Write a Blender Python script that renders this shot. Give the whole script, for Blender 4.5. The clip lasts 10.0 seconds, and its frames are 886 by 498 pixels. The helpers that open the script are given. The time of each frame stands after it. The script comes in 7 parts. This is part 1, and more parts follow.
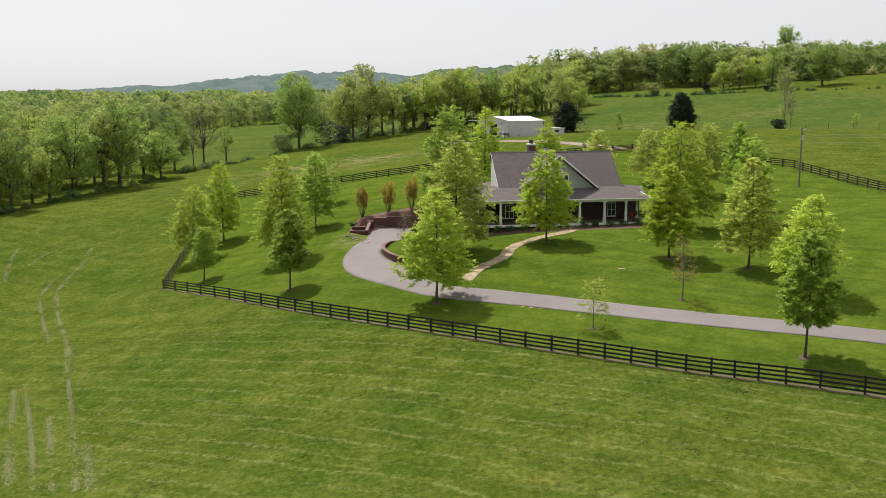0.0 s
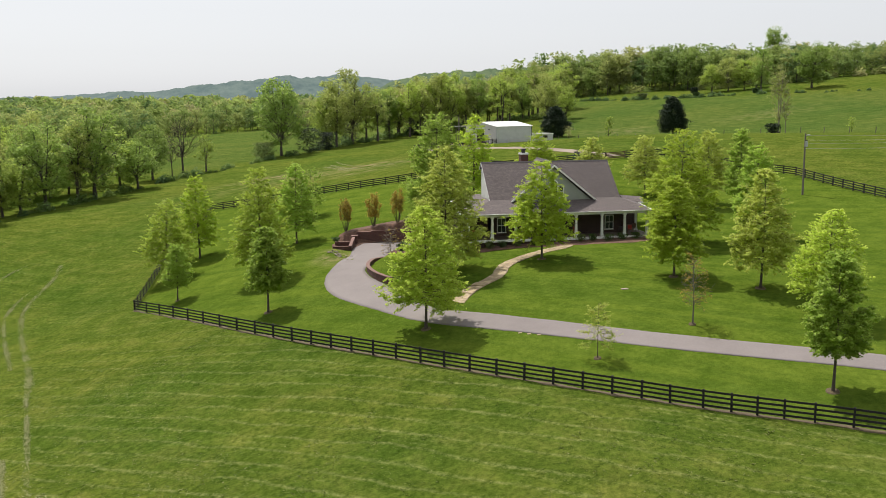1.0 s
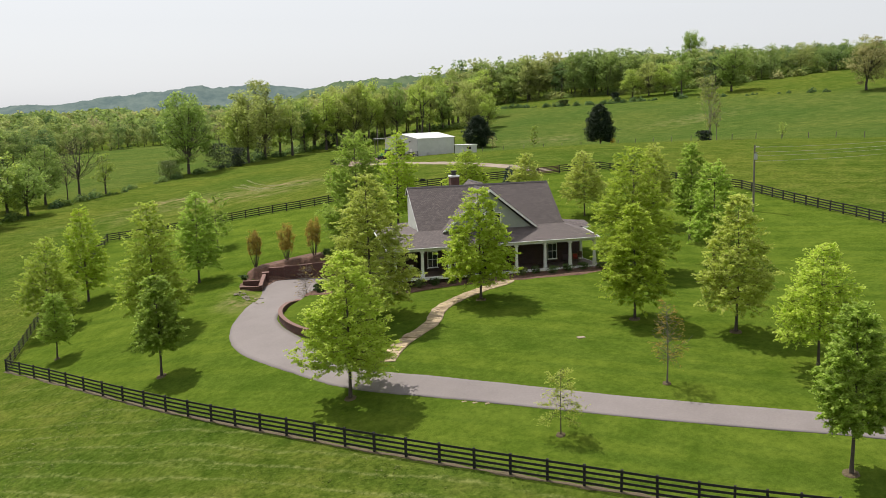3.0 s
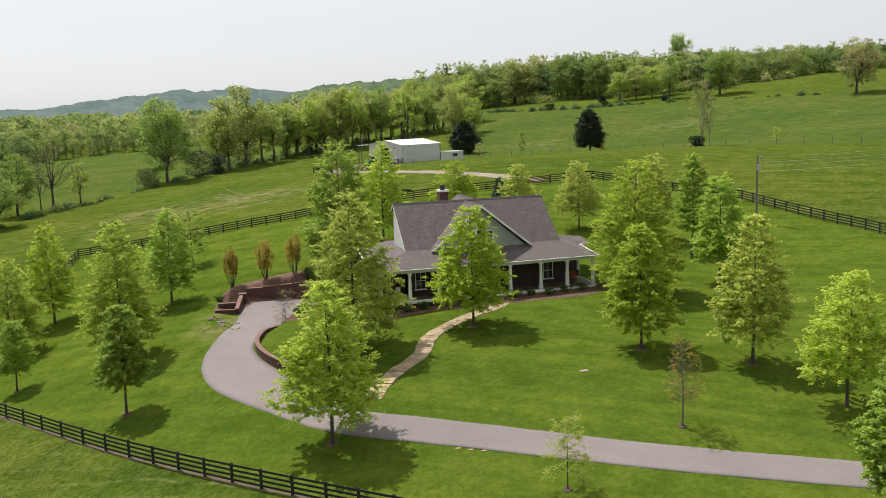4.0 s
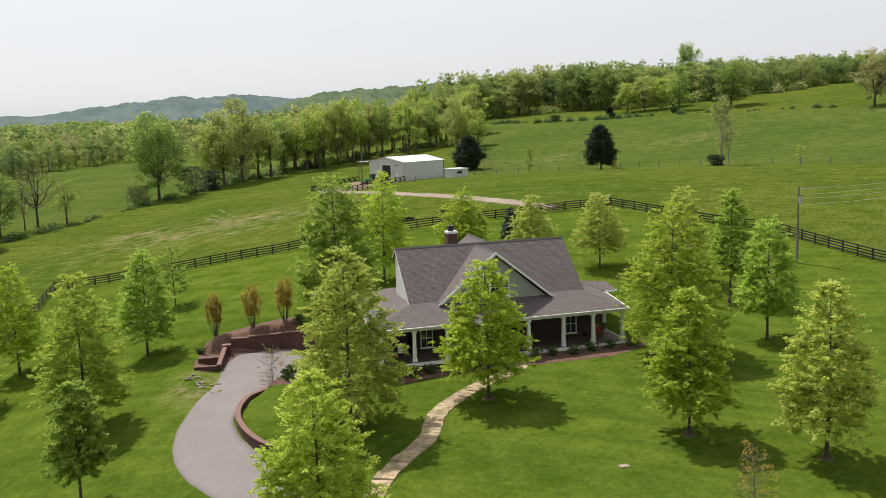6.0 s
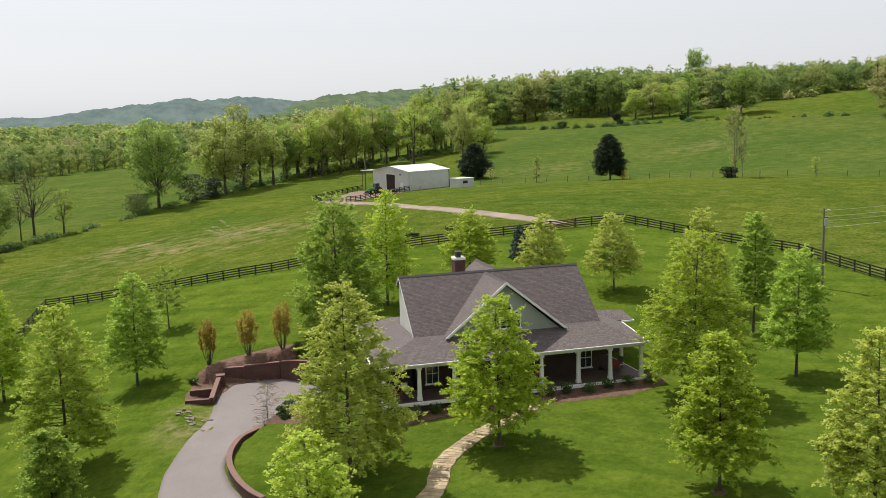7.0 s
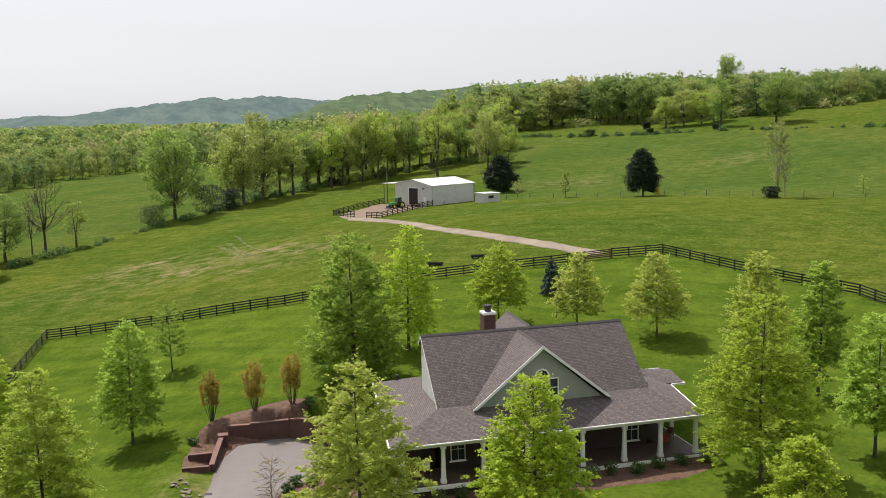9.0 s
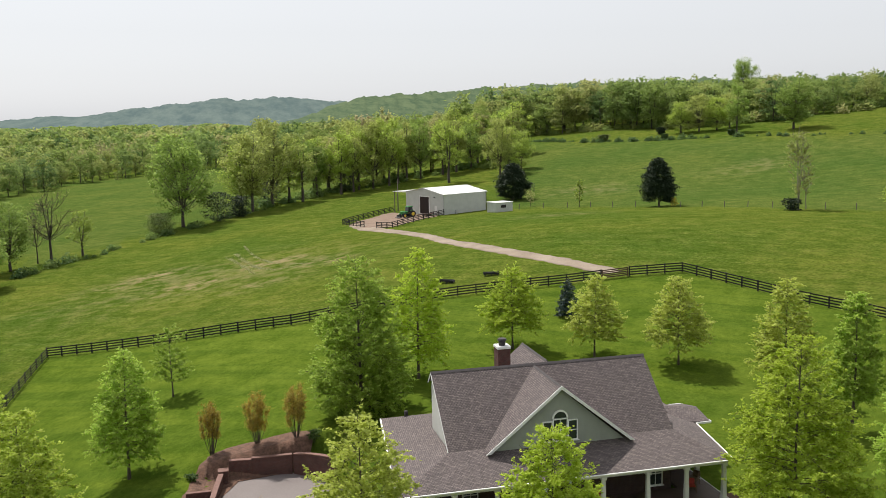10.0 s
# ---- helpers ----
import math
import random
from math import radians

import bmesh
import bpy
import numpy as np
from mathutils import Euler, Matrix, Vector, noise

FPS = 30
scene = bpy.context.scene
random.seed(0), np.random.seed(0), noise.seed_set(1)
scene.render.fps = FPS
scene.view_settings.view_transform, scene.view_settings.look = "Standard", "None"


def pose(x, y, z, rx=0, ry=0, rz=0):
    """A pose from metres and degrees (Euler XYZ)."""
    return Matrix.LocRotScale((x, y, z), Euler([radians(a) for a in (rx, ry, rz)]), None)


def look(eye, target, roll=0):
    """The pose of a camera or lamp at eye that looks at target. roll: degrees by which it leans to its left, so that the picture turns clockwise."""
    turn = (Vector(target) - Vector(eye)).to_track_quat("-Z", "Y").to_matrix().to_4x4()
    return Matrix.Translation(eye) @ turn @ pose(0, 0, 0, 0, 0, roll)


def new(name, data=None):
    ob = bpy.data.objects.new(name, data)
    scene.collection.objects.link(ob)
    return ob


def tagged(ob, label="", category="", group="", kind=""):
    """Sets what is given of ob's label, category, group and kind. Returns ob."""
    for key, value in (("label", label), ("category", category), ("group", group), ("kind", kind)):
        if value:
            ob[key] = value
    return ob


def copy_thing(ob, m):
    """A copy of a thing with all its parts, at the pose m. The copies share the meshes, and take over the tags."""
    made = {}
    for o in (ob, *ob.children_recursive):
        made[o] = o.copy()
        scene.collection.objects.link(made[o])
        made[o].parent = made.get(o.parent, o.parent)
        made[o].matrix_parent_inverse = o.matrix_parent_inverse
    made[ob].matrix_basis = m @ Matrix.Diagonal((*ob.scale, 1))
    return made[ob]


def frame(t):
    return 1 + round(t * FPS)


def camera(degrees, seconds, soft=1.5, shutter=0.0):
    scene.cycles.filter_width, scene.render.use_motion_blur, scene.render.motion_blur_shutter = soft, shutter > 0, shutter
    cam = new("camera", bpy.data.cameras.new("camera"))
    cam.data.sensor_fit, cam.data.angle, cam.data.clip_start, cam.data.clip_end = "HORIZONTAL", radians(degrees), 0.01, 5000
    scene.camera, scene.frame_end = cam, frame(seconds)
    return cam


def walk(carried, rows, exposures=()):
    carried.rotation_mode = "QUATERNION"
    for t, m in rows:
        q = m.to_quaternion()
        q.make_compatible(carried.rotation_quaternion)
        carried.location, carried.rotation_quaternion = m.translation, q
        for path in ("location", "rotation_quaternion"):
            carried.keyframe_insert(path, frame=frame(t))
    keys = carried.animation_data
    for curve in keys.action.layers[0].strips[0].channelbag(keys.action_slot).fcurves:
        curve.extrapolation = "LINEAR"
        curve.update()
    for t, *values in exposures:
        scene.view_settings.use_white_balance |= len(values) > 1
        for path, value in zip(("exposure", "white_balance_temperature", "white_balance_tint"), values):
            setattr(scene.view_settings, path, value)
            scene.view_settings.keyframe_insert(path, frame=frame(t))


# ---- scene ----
cam = camera(50.7, 10.0, 0.9)
PATH = [
    (0, (-26.067, 5.065, 18.317), (-25.753, 7.014, 17.993), -0.1),
    (0.5, (-25.642, 8.863, 18.535), (-25.308, 10.808, 18.215), -0.4),
    (1, (-25.185, 12.623, 18.779), (-24.841, 14.567, 18.463), -0.5),
    (1.5, (-24.721, 16.456, 19.006), (-24.341, 18.394, 18.693), -0.7),
    (2, (-24.104, 20.198, 19.278), (-23.686, 22.129, 18.968), -1.0),
    (2.5, (-23.466, 23.898, 19.633), (-22.997, 25.818, 19.325), -1.3),
    (4, (-21.204, 34.59, 20.892), (-20.663, 36.492, 20.591), -1.8),
    (4.5, (-20.574, 37.899, 21.414), (-20.055, 39.808, 21.12), -1.7),
    (5, (-19.778, 41.03, 22.056), (-19.256, 42.938, 21.764), -1.8),
    (5.5, (-19.027, 44.135, 22.678), (-18.487, 46.039, 22.387), -1.8),
    (7, (-16.891, 52.825, 24.984), (-16.359, 54.732, 24.701), -1.6),
    (7.5, (-16.256, 55.636, 25.628), (-15.735, 57.546, 25.345), -1.5),
    (8, (-15.583, 58.082, 26.457), (-15.066, 59.993, 26.173), -1.5),
    (8.5, (-15.083, 60.518, 27.288), (-14.588, 62.436, 27.005), -1.4),
    (9, (-14.482, 62.873, 28.17), (-13.996, 64.793, 27.887), -1.3),
    (9.5, (-13.969, 65.176, 29.033), (-13.494, 67.098, 28.75), -1.3),
    (10, (-13.357, 67.447, 29.907), (-12.894, 69.372, 29.626), -1.2),
]
walk(cam, [(t, look(eye, target, roll)) for t, eye, target, roll in PATH])

# exposure and light
SUN_EL, SUN_AZ = radians(58), math.atan2(-0.39, 0.92)
world = bpy.data.worlds.new("sky")
scene.world = world
world.use_nodes = True
wn = world.node_tree.nodes
sky = wn.new("ShaderNodeTexSky")
sky.sky_type, sky.sun_disc = "NISHITA", False
sky.sun_elevation, sky.sun_rotation = SUN_EL, SUN_AZ
sky.altitude, sky.air_density, sky.dust_density, sky.ozone_density = 0, 1.0, 1.6, 1.0
wn["Background"].inputs["Strength"].default_value = 0.14
haze = wn.new("ShaderNodeHueSaturation")   # thin white haze over the whole sky
haze.inputs["Saturation"].default_value = 0.22
world.node_tree.links.new(sky.outputs[0], haze.inputs["Color"])
veil = wn.new("ShaderNodeMix")   # even white veil of a hazy day
veil.data_type = "RGBA"
veil.inputs[0].default_value = 0.62
veil.inputs[7].default_value = (5.75, 5.9, 6.2, 1)
world.node_tree.links.new(haze.outputs[0], veil.inputs[6])
world.node_tree.links.new(veil.outputs[2], wn["Background"].inputs["Color"])
sun_data = bpy.data.lights.new("sun", "SUN")
sun_data.energy, sun_data.angle, sun_data.color = 4.8, radians(0.55), (1.0, 0.95, 0.87)
sun = new("sun", sun_data)
sun.matrix_world = look((-60 * math.cos(SUN_EL) * 0.39, 60 * math.cos(SUN_EL) * 0.92, 60 * math.sin(SUN_EL)), (0, 0, 0))


# ---- materials ----
def nodes_of(name):
    m = bpy.data.materials.new(name)
    m.use_nodes = True
    n, l = m.node_tree.nodes, m.node_tree.links
    return m, n, l, n["Principled BSDF"]


def ramp(n, stops):
    r = n.new("ShaderNodeValToRGB")
    while len(r.color_ramp.elements) < len(stops):
        r.color_ramp.elements.new(0.5)
    for e, (p, c) in zip(r.color_ramp.elements, stops):
        e.position, e.color = p, (*c, 1)
    return r


def noise_node(n, l, scale, detail=4.0, vec=None, rough=0.6):
    t = n.new("ShaderNodeTexNoise")
    t.inputs["Scale"].default_value, t.inputs["Detail"].default_value = scale, detail
    t.inputs["Roughness"].default_value = rough
    if vec is not None:
        l.new(vec, t.inputs["Vector"])
    return t


def mix_rgb(n, l, fac, a, b, mode="MIX"):
    m = n.new("ShaderNodeMix")
    m.data_type, m.blend_type = "RGBA", mode
    for sock, v in ((m.inputs[0], fac), (m.inputs[6], a), (m.inputs[7], b)):
        if isinstance(v, (int, float)):
            sock.default_value = v
        elif isinstance(v, tuple):
            sock.default_value = (*v, 1)
        else:
            l.new(v, sock)
    return m.outputs[2]


def bump(n, l, bsdf, height, strength, distance=0.05):
    b = n.new("ShaderNodeBump")
    b.inputs["Strength"].default_value, b.inputs["Distance"].default_value = strength, distance
    l.new(height, b.inputs["Height"])
    l.new(b.outputs[0], bsdf.inputs["Normal"])


def surface(name, lo, hi, scale=3.0, rough=0.8, metal=0.0, fine=40.0, bumpy=0.25, per_object=0.12, distance=0.02):
    """A weathered surface: two scales of variation, a little difference from piece to piece."""
    m, n, l, b = nodes_of(name)
    geo = n.new("ShaderNodeNewGeometry").outputs["Position"]
    big, small = noise_node(n, l, scale, 4, geo), noise_node(n, l, fine, 3, geo)
    r = ramp(n, [(0.25, lo), (0.75, hi)])
    l.new(big.outputs["Fac"], r.inputs[0])
    col = mix_rgb(n, l, 0.35, r.outputs[0], ramp_of(n, l, small, lo, hi), "MIX")
    info = n.new("ShaderNodeObjectInfo")
    v = n.new("ShaderNodeMapRange")
    l.new(info.outputs["Random"], v.inputs[0])
    v.inputs[3].default_value, v.inputs[4].default_value = 1 - per_object, 1 + per_object
    hsv = n.new("ShaderNodeHueSaturation")
    l.new(v.outputs[0], hsv.inputs["Value"])
    l.new(col, hsv.inputs["Color"])
    l.new(hsv.outputs[0], b.inputs["Base Color"])
    b.inputs["Roughness"].default_value, b.inputs["Metallic"].default_value = rough, metal
    bump(n, l, b, small.outputs["Fac"], bumpy, distance)
    return m


def ramp_of(n, l, tex, lo, hi):
    r = ramp(n, [(0.3, lo), (0.7, hi)])
    l.new(tex.outputs["Fac"], r.inputs[0])
    return r.outputs[0]


def leaf_material(name, dark, mid, light, glow=0.45):
    """Thin leaves: part of the light passes through them."""
    m, n, l, b = nodes_of(name)
    geo = n.new("ShaderNodeNewGeometry")
    r = ramp(n, [(0.0, dark), (0.5, mid), (1.0, light)])
    l.new(geo.outputs["Random Per Island"], r.inputs[0])
    info = n.new("ShaderNodeObjectInfo")
    v = n.new("ShaderNodeMapRange")
    l.new(info.outputs["Random"], v.inputs[0])
    v.inputs[3].default_value, v.inputs[4].default_value = 0.86, 1.12
    hsv = n.new("ShaderNodeHueSaturation")
    l.new(v.outputs[0], hsv.inputs["Value"])
    l.new(r.outputs[0], hsv.inputs["Color"])
    l.new(hsv.outputs[0], b.inputs["Base Color"])
    b.inputs["Roughness"].default_value = 0.6
    b.inputs["Specular IOR Level"].default_value = 0.25
    tr = n.new("ShaderNodeBsdfTranslucent")
    l.new(hsv.outputs[0], tr.inputs["Color"])
    mx = n.new("ShaderNodeMixShader")
    mx.inputs[0].default_value = glow
    l.new(b.outputs[0], mx.inputs[1])
    l.new(tr.outputs[0], mx.inputs[2])
    l.new(mx.outputs[0], n["Material Output"].inputs["Surface"])
    return m


def wood_leaf_material(name, stops, glow=0.4):
    """Foliage of the woods: the tint attribute tells one tree from the next."""
    m, n, l, b = nodes_of(name)
    at = n.new("ShaderNodeAttribute")
    at.attribute_name = "tint"
    r = ramp(n, stops)
    l.new(at.outputs["Fac"], r.inputs[0])
    geo = n.new("ShaderNodeNewGeometry")
    v = n.new("ShaderNodeMapRange")
    l.new(geo.outputs["Random Per Island"], v.inputs[0])
    v.inputs[3].default_value, v.inputs[4].default_value = 0.8, 1.15
    hsv = n.new("ShaderNodeHueSaturation")
    l.new(v.outputs[0], hsv.inputs["Value"])
    l.new(r.outputs[0], hsv.inputs["Color"])
    l.new(hsv.outputs[0], b.inputs["Base Color"])
    b.inputs["Roughness"].default_value = 0.7
    b.inputs["Specular IOR Level"].default_value = 0.2
    tr = n.new("ShaderNodeBsdfTranslucent")
    l.new(hsv.outputs[0], tr.inputs["Color"])
    mx = n.new("ShaderNodeMixShader")
    mx.inputs[0].default_value = glow
    l.new(b.outputs[0], mx.inputs[1])
    l.new(tr.outputs[0], mx.inputs[2])
    l.new(mx.outputs[0], n["Material Output"].inputs["Surface"])
    return m


def math_node(n, l, op, a, b=None):
    m = n.new("ShaderNodeMath")
    m.operation = op
    for sock, v in ((m.inputs[0], a), (m.inputs[1], b)):
        if v is None:
            continue
        if isinstance(v, (int, float)):
            sock.default_value = v
        else:
            l.new(v, sock)
    return m.outputs[0]


def stretched(n, l, geo, degrees, along, across, scale, detail=4):
    """Noise drawn out along one direction of the plan, as a mower leaves it."""
    vr = n.new("ShaderNodeVectorRotate")
    vr.rotation_type = "Z_AXIS"
    vr.inputs["Angle"].default_value = radians(degrees)
    l.new(geo, vr.inputs["Vector"])
    mp = n.new("ShaderNodeMapping")
    mp.inputs["Scale"].default_value = (along, across, 0.0)
    l.new(vr.outputs[0], mp.inputs["Vector"])
    return noise_node(n, l, scale, detail, mp.outputs[0], 0.65)


def grass_material():
    """Pasture and lawn in one sheet: 'lawn' tells the mown yard from the pasture, 'bare' the worn earth."""
    m, n, l, b = nodes_of("grass")
    geo = n.new("ShaderNodeNewGeometry").outputs["Position"]
    lawn, bare, graze = (n.new("ShaderNodeAttribute") for _ in range(3))
    lawn.attribute_name, bare.attribute_name, graze.attribute_name = "lawn", "bare", "graze"
    big = noise_node(n, l, 0.03, 5, geo)
    mid = noise_node(n, l, 0.3, 7, geo, 0.68)
    fine = noise_node(n, l, 2.0, 7, geo, 0.82)
    blade = noise_node(n, l, 16.0, 3, geo, 0.8)
    swath = stretched(n, l, geo, 41, 0.06, 1.5, 0.9)
    stripe = stretched(n, l, geo, 41, 0.02, 0.5, 0.8, 2)
    pr = ramp(n, [(0.3, (0.054, 0.09, 0.012)), (0.5, (0.087, 0.122, 0.019)), (0.7, (0.13, 0.15, 0.031))])
    l.new(mid.outputs["Fac"], pr.inputs[0])
    sr = ramp(n, [(0.56, (0, 0, 0)), (0.7, (1, 1, 1))])
    l.new(swath.outputs["Fac"], sr.inputs[0])
    fl = ramp(n, [(0.45, (0, 0, 0)), (0.62, (1, 1, 1))])
    l.new(fine.outputs["Fac"], fl.inputs[0])
    k1 = math_node(n, l, "MULTIPLY", sr.outputs[0], fl.outputs[0])
    past = mix_rgb(n, l, math_node(n, l, "MULTIPLY", k1, 0.45), pr.outputs[0], (0.24, 0.25, 0.09))
    st = ramp(n, [(0.38, (0.82, 0.86, 0.8)), (0.62, (1.15, 1.12, 1.1))])
    l.new(stripe.outputs["Fac"], st.inputs[0])
    past = mix_rgb(n, l, 0.5, past, st.outputs[0], "MULTIPLY")
    br = ramp(n, [(0.36, (0.8, 0.9, 0.85)), (0.64, (1.15, 1.06, 1.05))])
    l.new(big.outputs["Fac"], br.inputs[0])
    past = mix_rgb(n, l, 1.0, past, br.outputs[0], "MULTIPLY")
    # pale windrows left by the mower along the front fence
    sep = n.new("ShaderNodeSeparateXYZ")
    l.new(geo, sep.inputs[0])
    v = math_node(n, l, "ADD", math_node(n, l, "MULTIPLY", sep.outputs["X"], 0.64), math_node(n, l, "MULTIPLY", sep.outputs["Y"], 0.77))
    v = math_node(n, l, "ADD", v, math_node(n, l, "MULTIPLY", noise_node(n, l, 0.12, 3, geo).outputs["Fac"], 2.6))
    row = math_node(n, l, "PINGPONG", v, 1.05)
    rr = ramp(n, [(0.0, (1, 1, 1)), (0.1, (0.7, 0.7, 0.7)), (0.3, (0, 0, 0)), (0.75, (0, 0, 0))])
    l.new(row, rr.inputs[0])
    gap = ramp(n, [(0.34, (0, 0, 0)), (0.54, (1, 1, 1))])
    l.new(stretched(n, l, geo, 40, 0.12, 0.6, 1.0, 3).outputs["Fac"], gap.inputs[0])
    ta = ramp(n, [(0.4, (0.1, 0.1, 0.1)), (0.6, (1, 1, 1))])
    l.new(fine.outputs["Fac"], ta.inputs[0])
    wk = math_node(n, l, "MULTIPLY", math_node(n, l, "MULTIPLY", rr.outputs[0], gap.outputs[0]), ta.outputs[0])
    near = n.new("ShaderNodeMapRange")   # the mown strip ends behind the house
    l.new(sep.outputs["Y"], near.inputs[0])
    near.inputs[1].default_value, near.inputs[2].default_value = 90.0, 140.0
    near.inputs[3].default_value, near.inputs[4].default_value = 0.42, 0.1
    past = mix_rgb(n, l, math_node(n, l, "MULTIPLY", wk, near.outputs[0]), past, (0.27, 0.28, 0.11))
    # grazed fields beyond the hay meadow: shorter grass, bluer with some painted haze
    gr = ramp(n, [(0.3, (0.056, 0.1, 0.024)), (0.7, (0.1, 0.135, 0.042))])
    l.new(mid.outputs["Fac"], gr.inputs[0])
    graze_col = mix_rgb(n, l, 1.0, gr.outputs[0], br.outputs[0], "MULTIPLY")
    past = mix_rgb(n, l, math_node(n, l, "MULTIPLY", graze.outputs["Fac"], 0.5), past, graze_col)
    lr = ramp(n, [(0.32, (0.064, 0.107, 0.012)), (0.68, (0.116, 0.163, 0.022))])
    l.new(mid.outputs["Fac"], lr.inputs[0])
    lstripe = stretched(n, l, geo, 41, 0.02, 0.42, 1.0, 2)
    ls = ramp(n, [(0.4, (0.86, 0.9, 0.9)), (0.6, (1.12, 1.08, 1.05))])
    l.new(lstripe.outputs["Fac"], ls.inputs[0])
    lcol = mix_rgb(n, l, 1.0, lr.outputs[0], ls.outputs[0], "MULTIPLY")
    col = mix_rgb(n, l, lawn.outputs["Fac"], past, lcol)
    fr = ramp(n, [(0.36, (0.42, 0.5, 0.42)), (0.64, (1.55, 1.46, 1.5))])
    l.new(fine.outputs["Fac"], fr.inputs[0])
    amount = math_node(n, l, "SUBTRACT", 0.8, math_node(n, l, "MULTIPLY", lawn.outputs["Fac"], 0.35))
    col = mix_rgb(n, l, amount, col, fr.outputs[0], "MULTIPLY")
    er = ramp(n, [(0.3, (0.24, 0.17, 0.095)), (0.7, (0.42, 0.32, 0.21))])
    l.new(fine.outputs["Fac"], er.inputs[0])
    mr = ramp(n, [(0.44, (0, 0, 0)), (0.6, (1, 1, 1))])
    l.new(mid.outputs["Fac"], mr.inputs[0])
    col = mix_rgb(n, l, math_node(n, l, "MULTIPLY", bare.outputs["Fac"], mr.outputs[0]), col, er.outputs[0])
    l.new(col, b.inputs["Base Color"])
    b.inputs["Roughness"].default_value = 1.0
    b.inputs["Specular IOR Level"].default_value = 0.0
    bump(n, l, b, math_node(n, l, "ADD", fine.outputs["Fac"], blade.outputs["Fac"]), 0.5, 0.22)
    return m


def shingle_material():
    m, n, l, b = nodes_of("asphalt_shingle")
    tc = n.new("ShaderNodeTexCoord")
    br = n.new("ShaderNodeTexBrick")
    l.new(tc.outputs["UV"], br.inputs["Vector"])
    br.inputs["Scale"].default_value = 1.0
    br.inputs["Brick Width"].default_value, br.inputs["Row Height"].default_value = 0.24, 0.145
    br.inputs["Mortar Size"].default_value = 0.017
    br.inputs["Color1"].default_value = (0.1, 0.081, 0.079, 1)
    br.inputs["Color2"].default_value = (0.172, 0.14, 0.134, 1)
    br.inputs["Mortar"].default_value = (0.06, 0.049, 0.05, 1)
    geo = n.new("ShaderNodeNewGeometry").outputs["Position"]
    big = noise_node(n, l, 0.5, 4, geo)
    fine = noise_node(n, l, 5.5, 2, geo)
    r = ramp(n, [(0.3, (0.93, 0.93, 0.94)), (0.7, (1.06, 1.05, 1.04))])
    l.new(big.outputs["Fac"], r.inputs[0])
    col = mix_rgb(n, l, 1.0, br.outputs[0], r.outputs[0], "MULTIPLY")
    r2 = ramp(n, [(0.38, (0.6, 0.6, 0.6)), (0.62, (1.4, 1.4, 1.4))])
    l.new(fine.outputs["Fac"], r2.inputs[0])
    col = mix_rgb(n, l, 0.3, col, r2.outputs[0], "MULTIPLY")
    l.new(col, b.inputs["Base Color"])
    b.inputs["Roughness"].default_value = 0.9
    bump(n, l, b, br.outputs["Fac"], -0.5, 0.02)
    return m


def brick_material(name, c1, c2, mortar):
    m, n, l, b = nodes_of(name)
    tc = n.new("ShaderNodeTexCoord")
    br = n.new("ShaderNodeTexBrick")
    l.new(tc.outputs["UV"], br.inputs["Vector"])
    br.inputs["Scale"].default_value = 1.0
    br.inputs["Brick Width"].default_value, br.inputs["Row Height"].default_value = 0.215, 0.075
    br.inputs["Mortar Size"].default_value = 0.01
    br.inputs["Color1"].default_value, br.inputs["Color2"].default_value = (*c1, 1), (*c2, 1)
    br.inputs["Mortar"].default_value = (*mortar, 1)
    geo = n.new("ShaderNodeNewGeometry").outputs["Position"]
    big = noise_node(n, l, 1.2, 4, geo)
    r = ramp(n, [(0.3, (0.75, 0.75, 0.75)), (0.7, (1.2, 1.2, 1.2))])
    l.new(big.outputs["Fac"], r.inputs[0])
    col = mix_rgb(n, l, 1.0, br.outputs[0], r.outputs[0], "MULTIPLY")
    l.new(col, b.inputs["Base Color"])
    b.inputs["Roughness"].default_value = 0.85
    bump(n, l, b, br.outputs["Fac"], -0.4, 0.01)
    return m


def siding_material(name, lo, hi, pitch=0.15, axis="z", rough=0.55, depth=0.4, metal=0.0):
    """Boards or ribs at a true pitch."""
    m, n, l, b = nodes_of(name)
    tc = n.new("ShaderNodeTexCoord")
    w = n.new("ShaderNodeTexWave")
    w.wave_type, w.bands_direction, w.wave_profile = "BANDS", ("X" if axis == "x" else "Y"), "SAW"
    w.inputs["Scale"].default_value = 0.314 / pitch
    l.new(tc.outputs["UV"], w.inputs["Vector"])
    geo = n.new("ShaderNodeNewGeometry").outputs["Position"]
    big = noise_node(n, l, 0.7, 5, geo)
    l.new(ramp_of(n, l, big, lo, hi), b.inputs["Base Color"])
    b.inputs["Roughness"].default_value, b.inputs["Metallic"].default_value = rough, metal
    bump(n, l, b, w.outputs["Fac"], depth, 0.02)
    return m


def glass_material():
    m, n, l, b = nodes_of("window_glass")
    b.inputs["Base Color"].default_value = (0.03, 0.035, 0.04, 1)
    b.inputs["Roughness"].default_value = 0.06
    b.inputs["Specular IOR Level"].default_value = 0.6
    return m


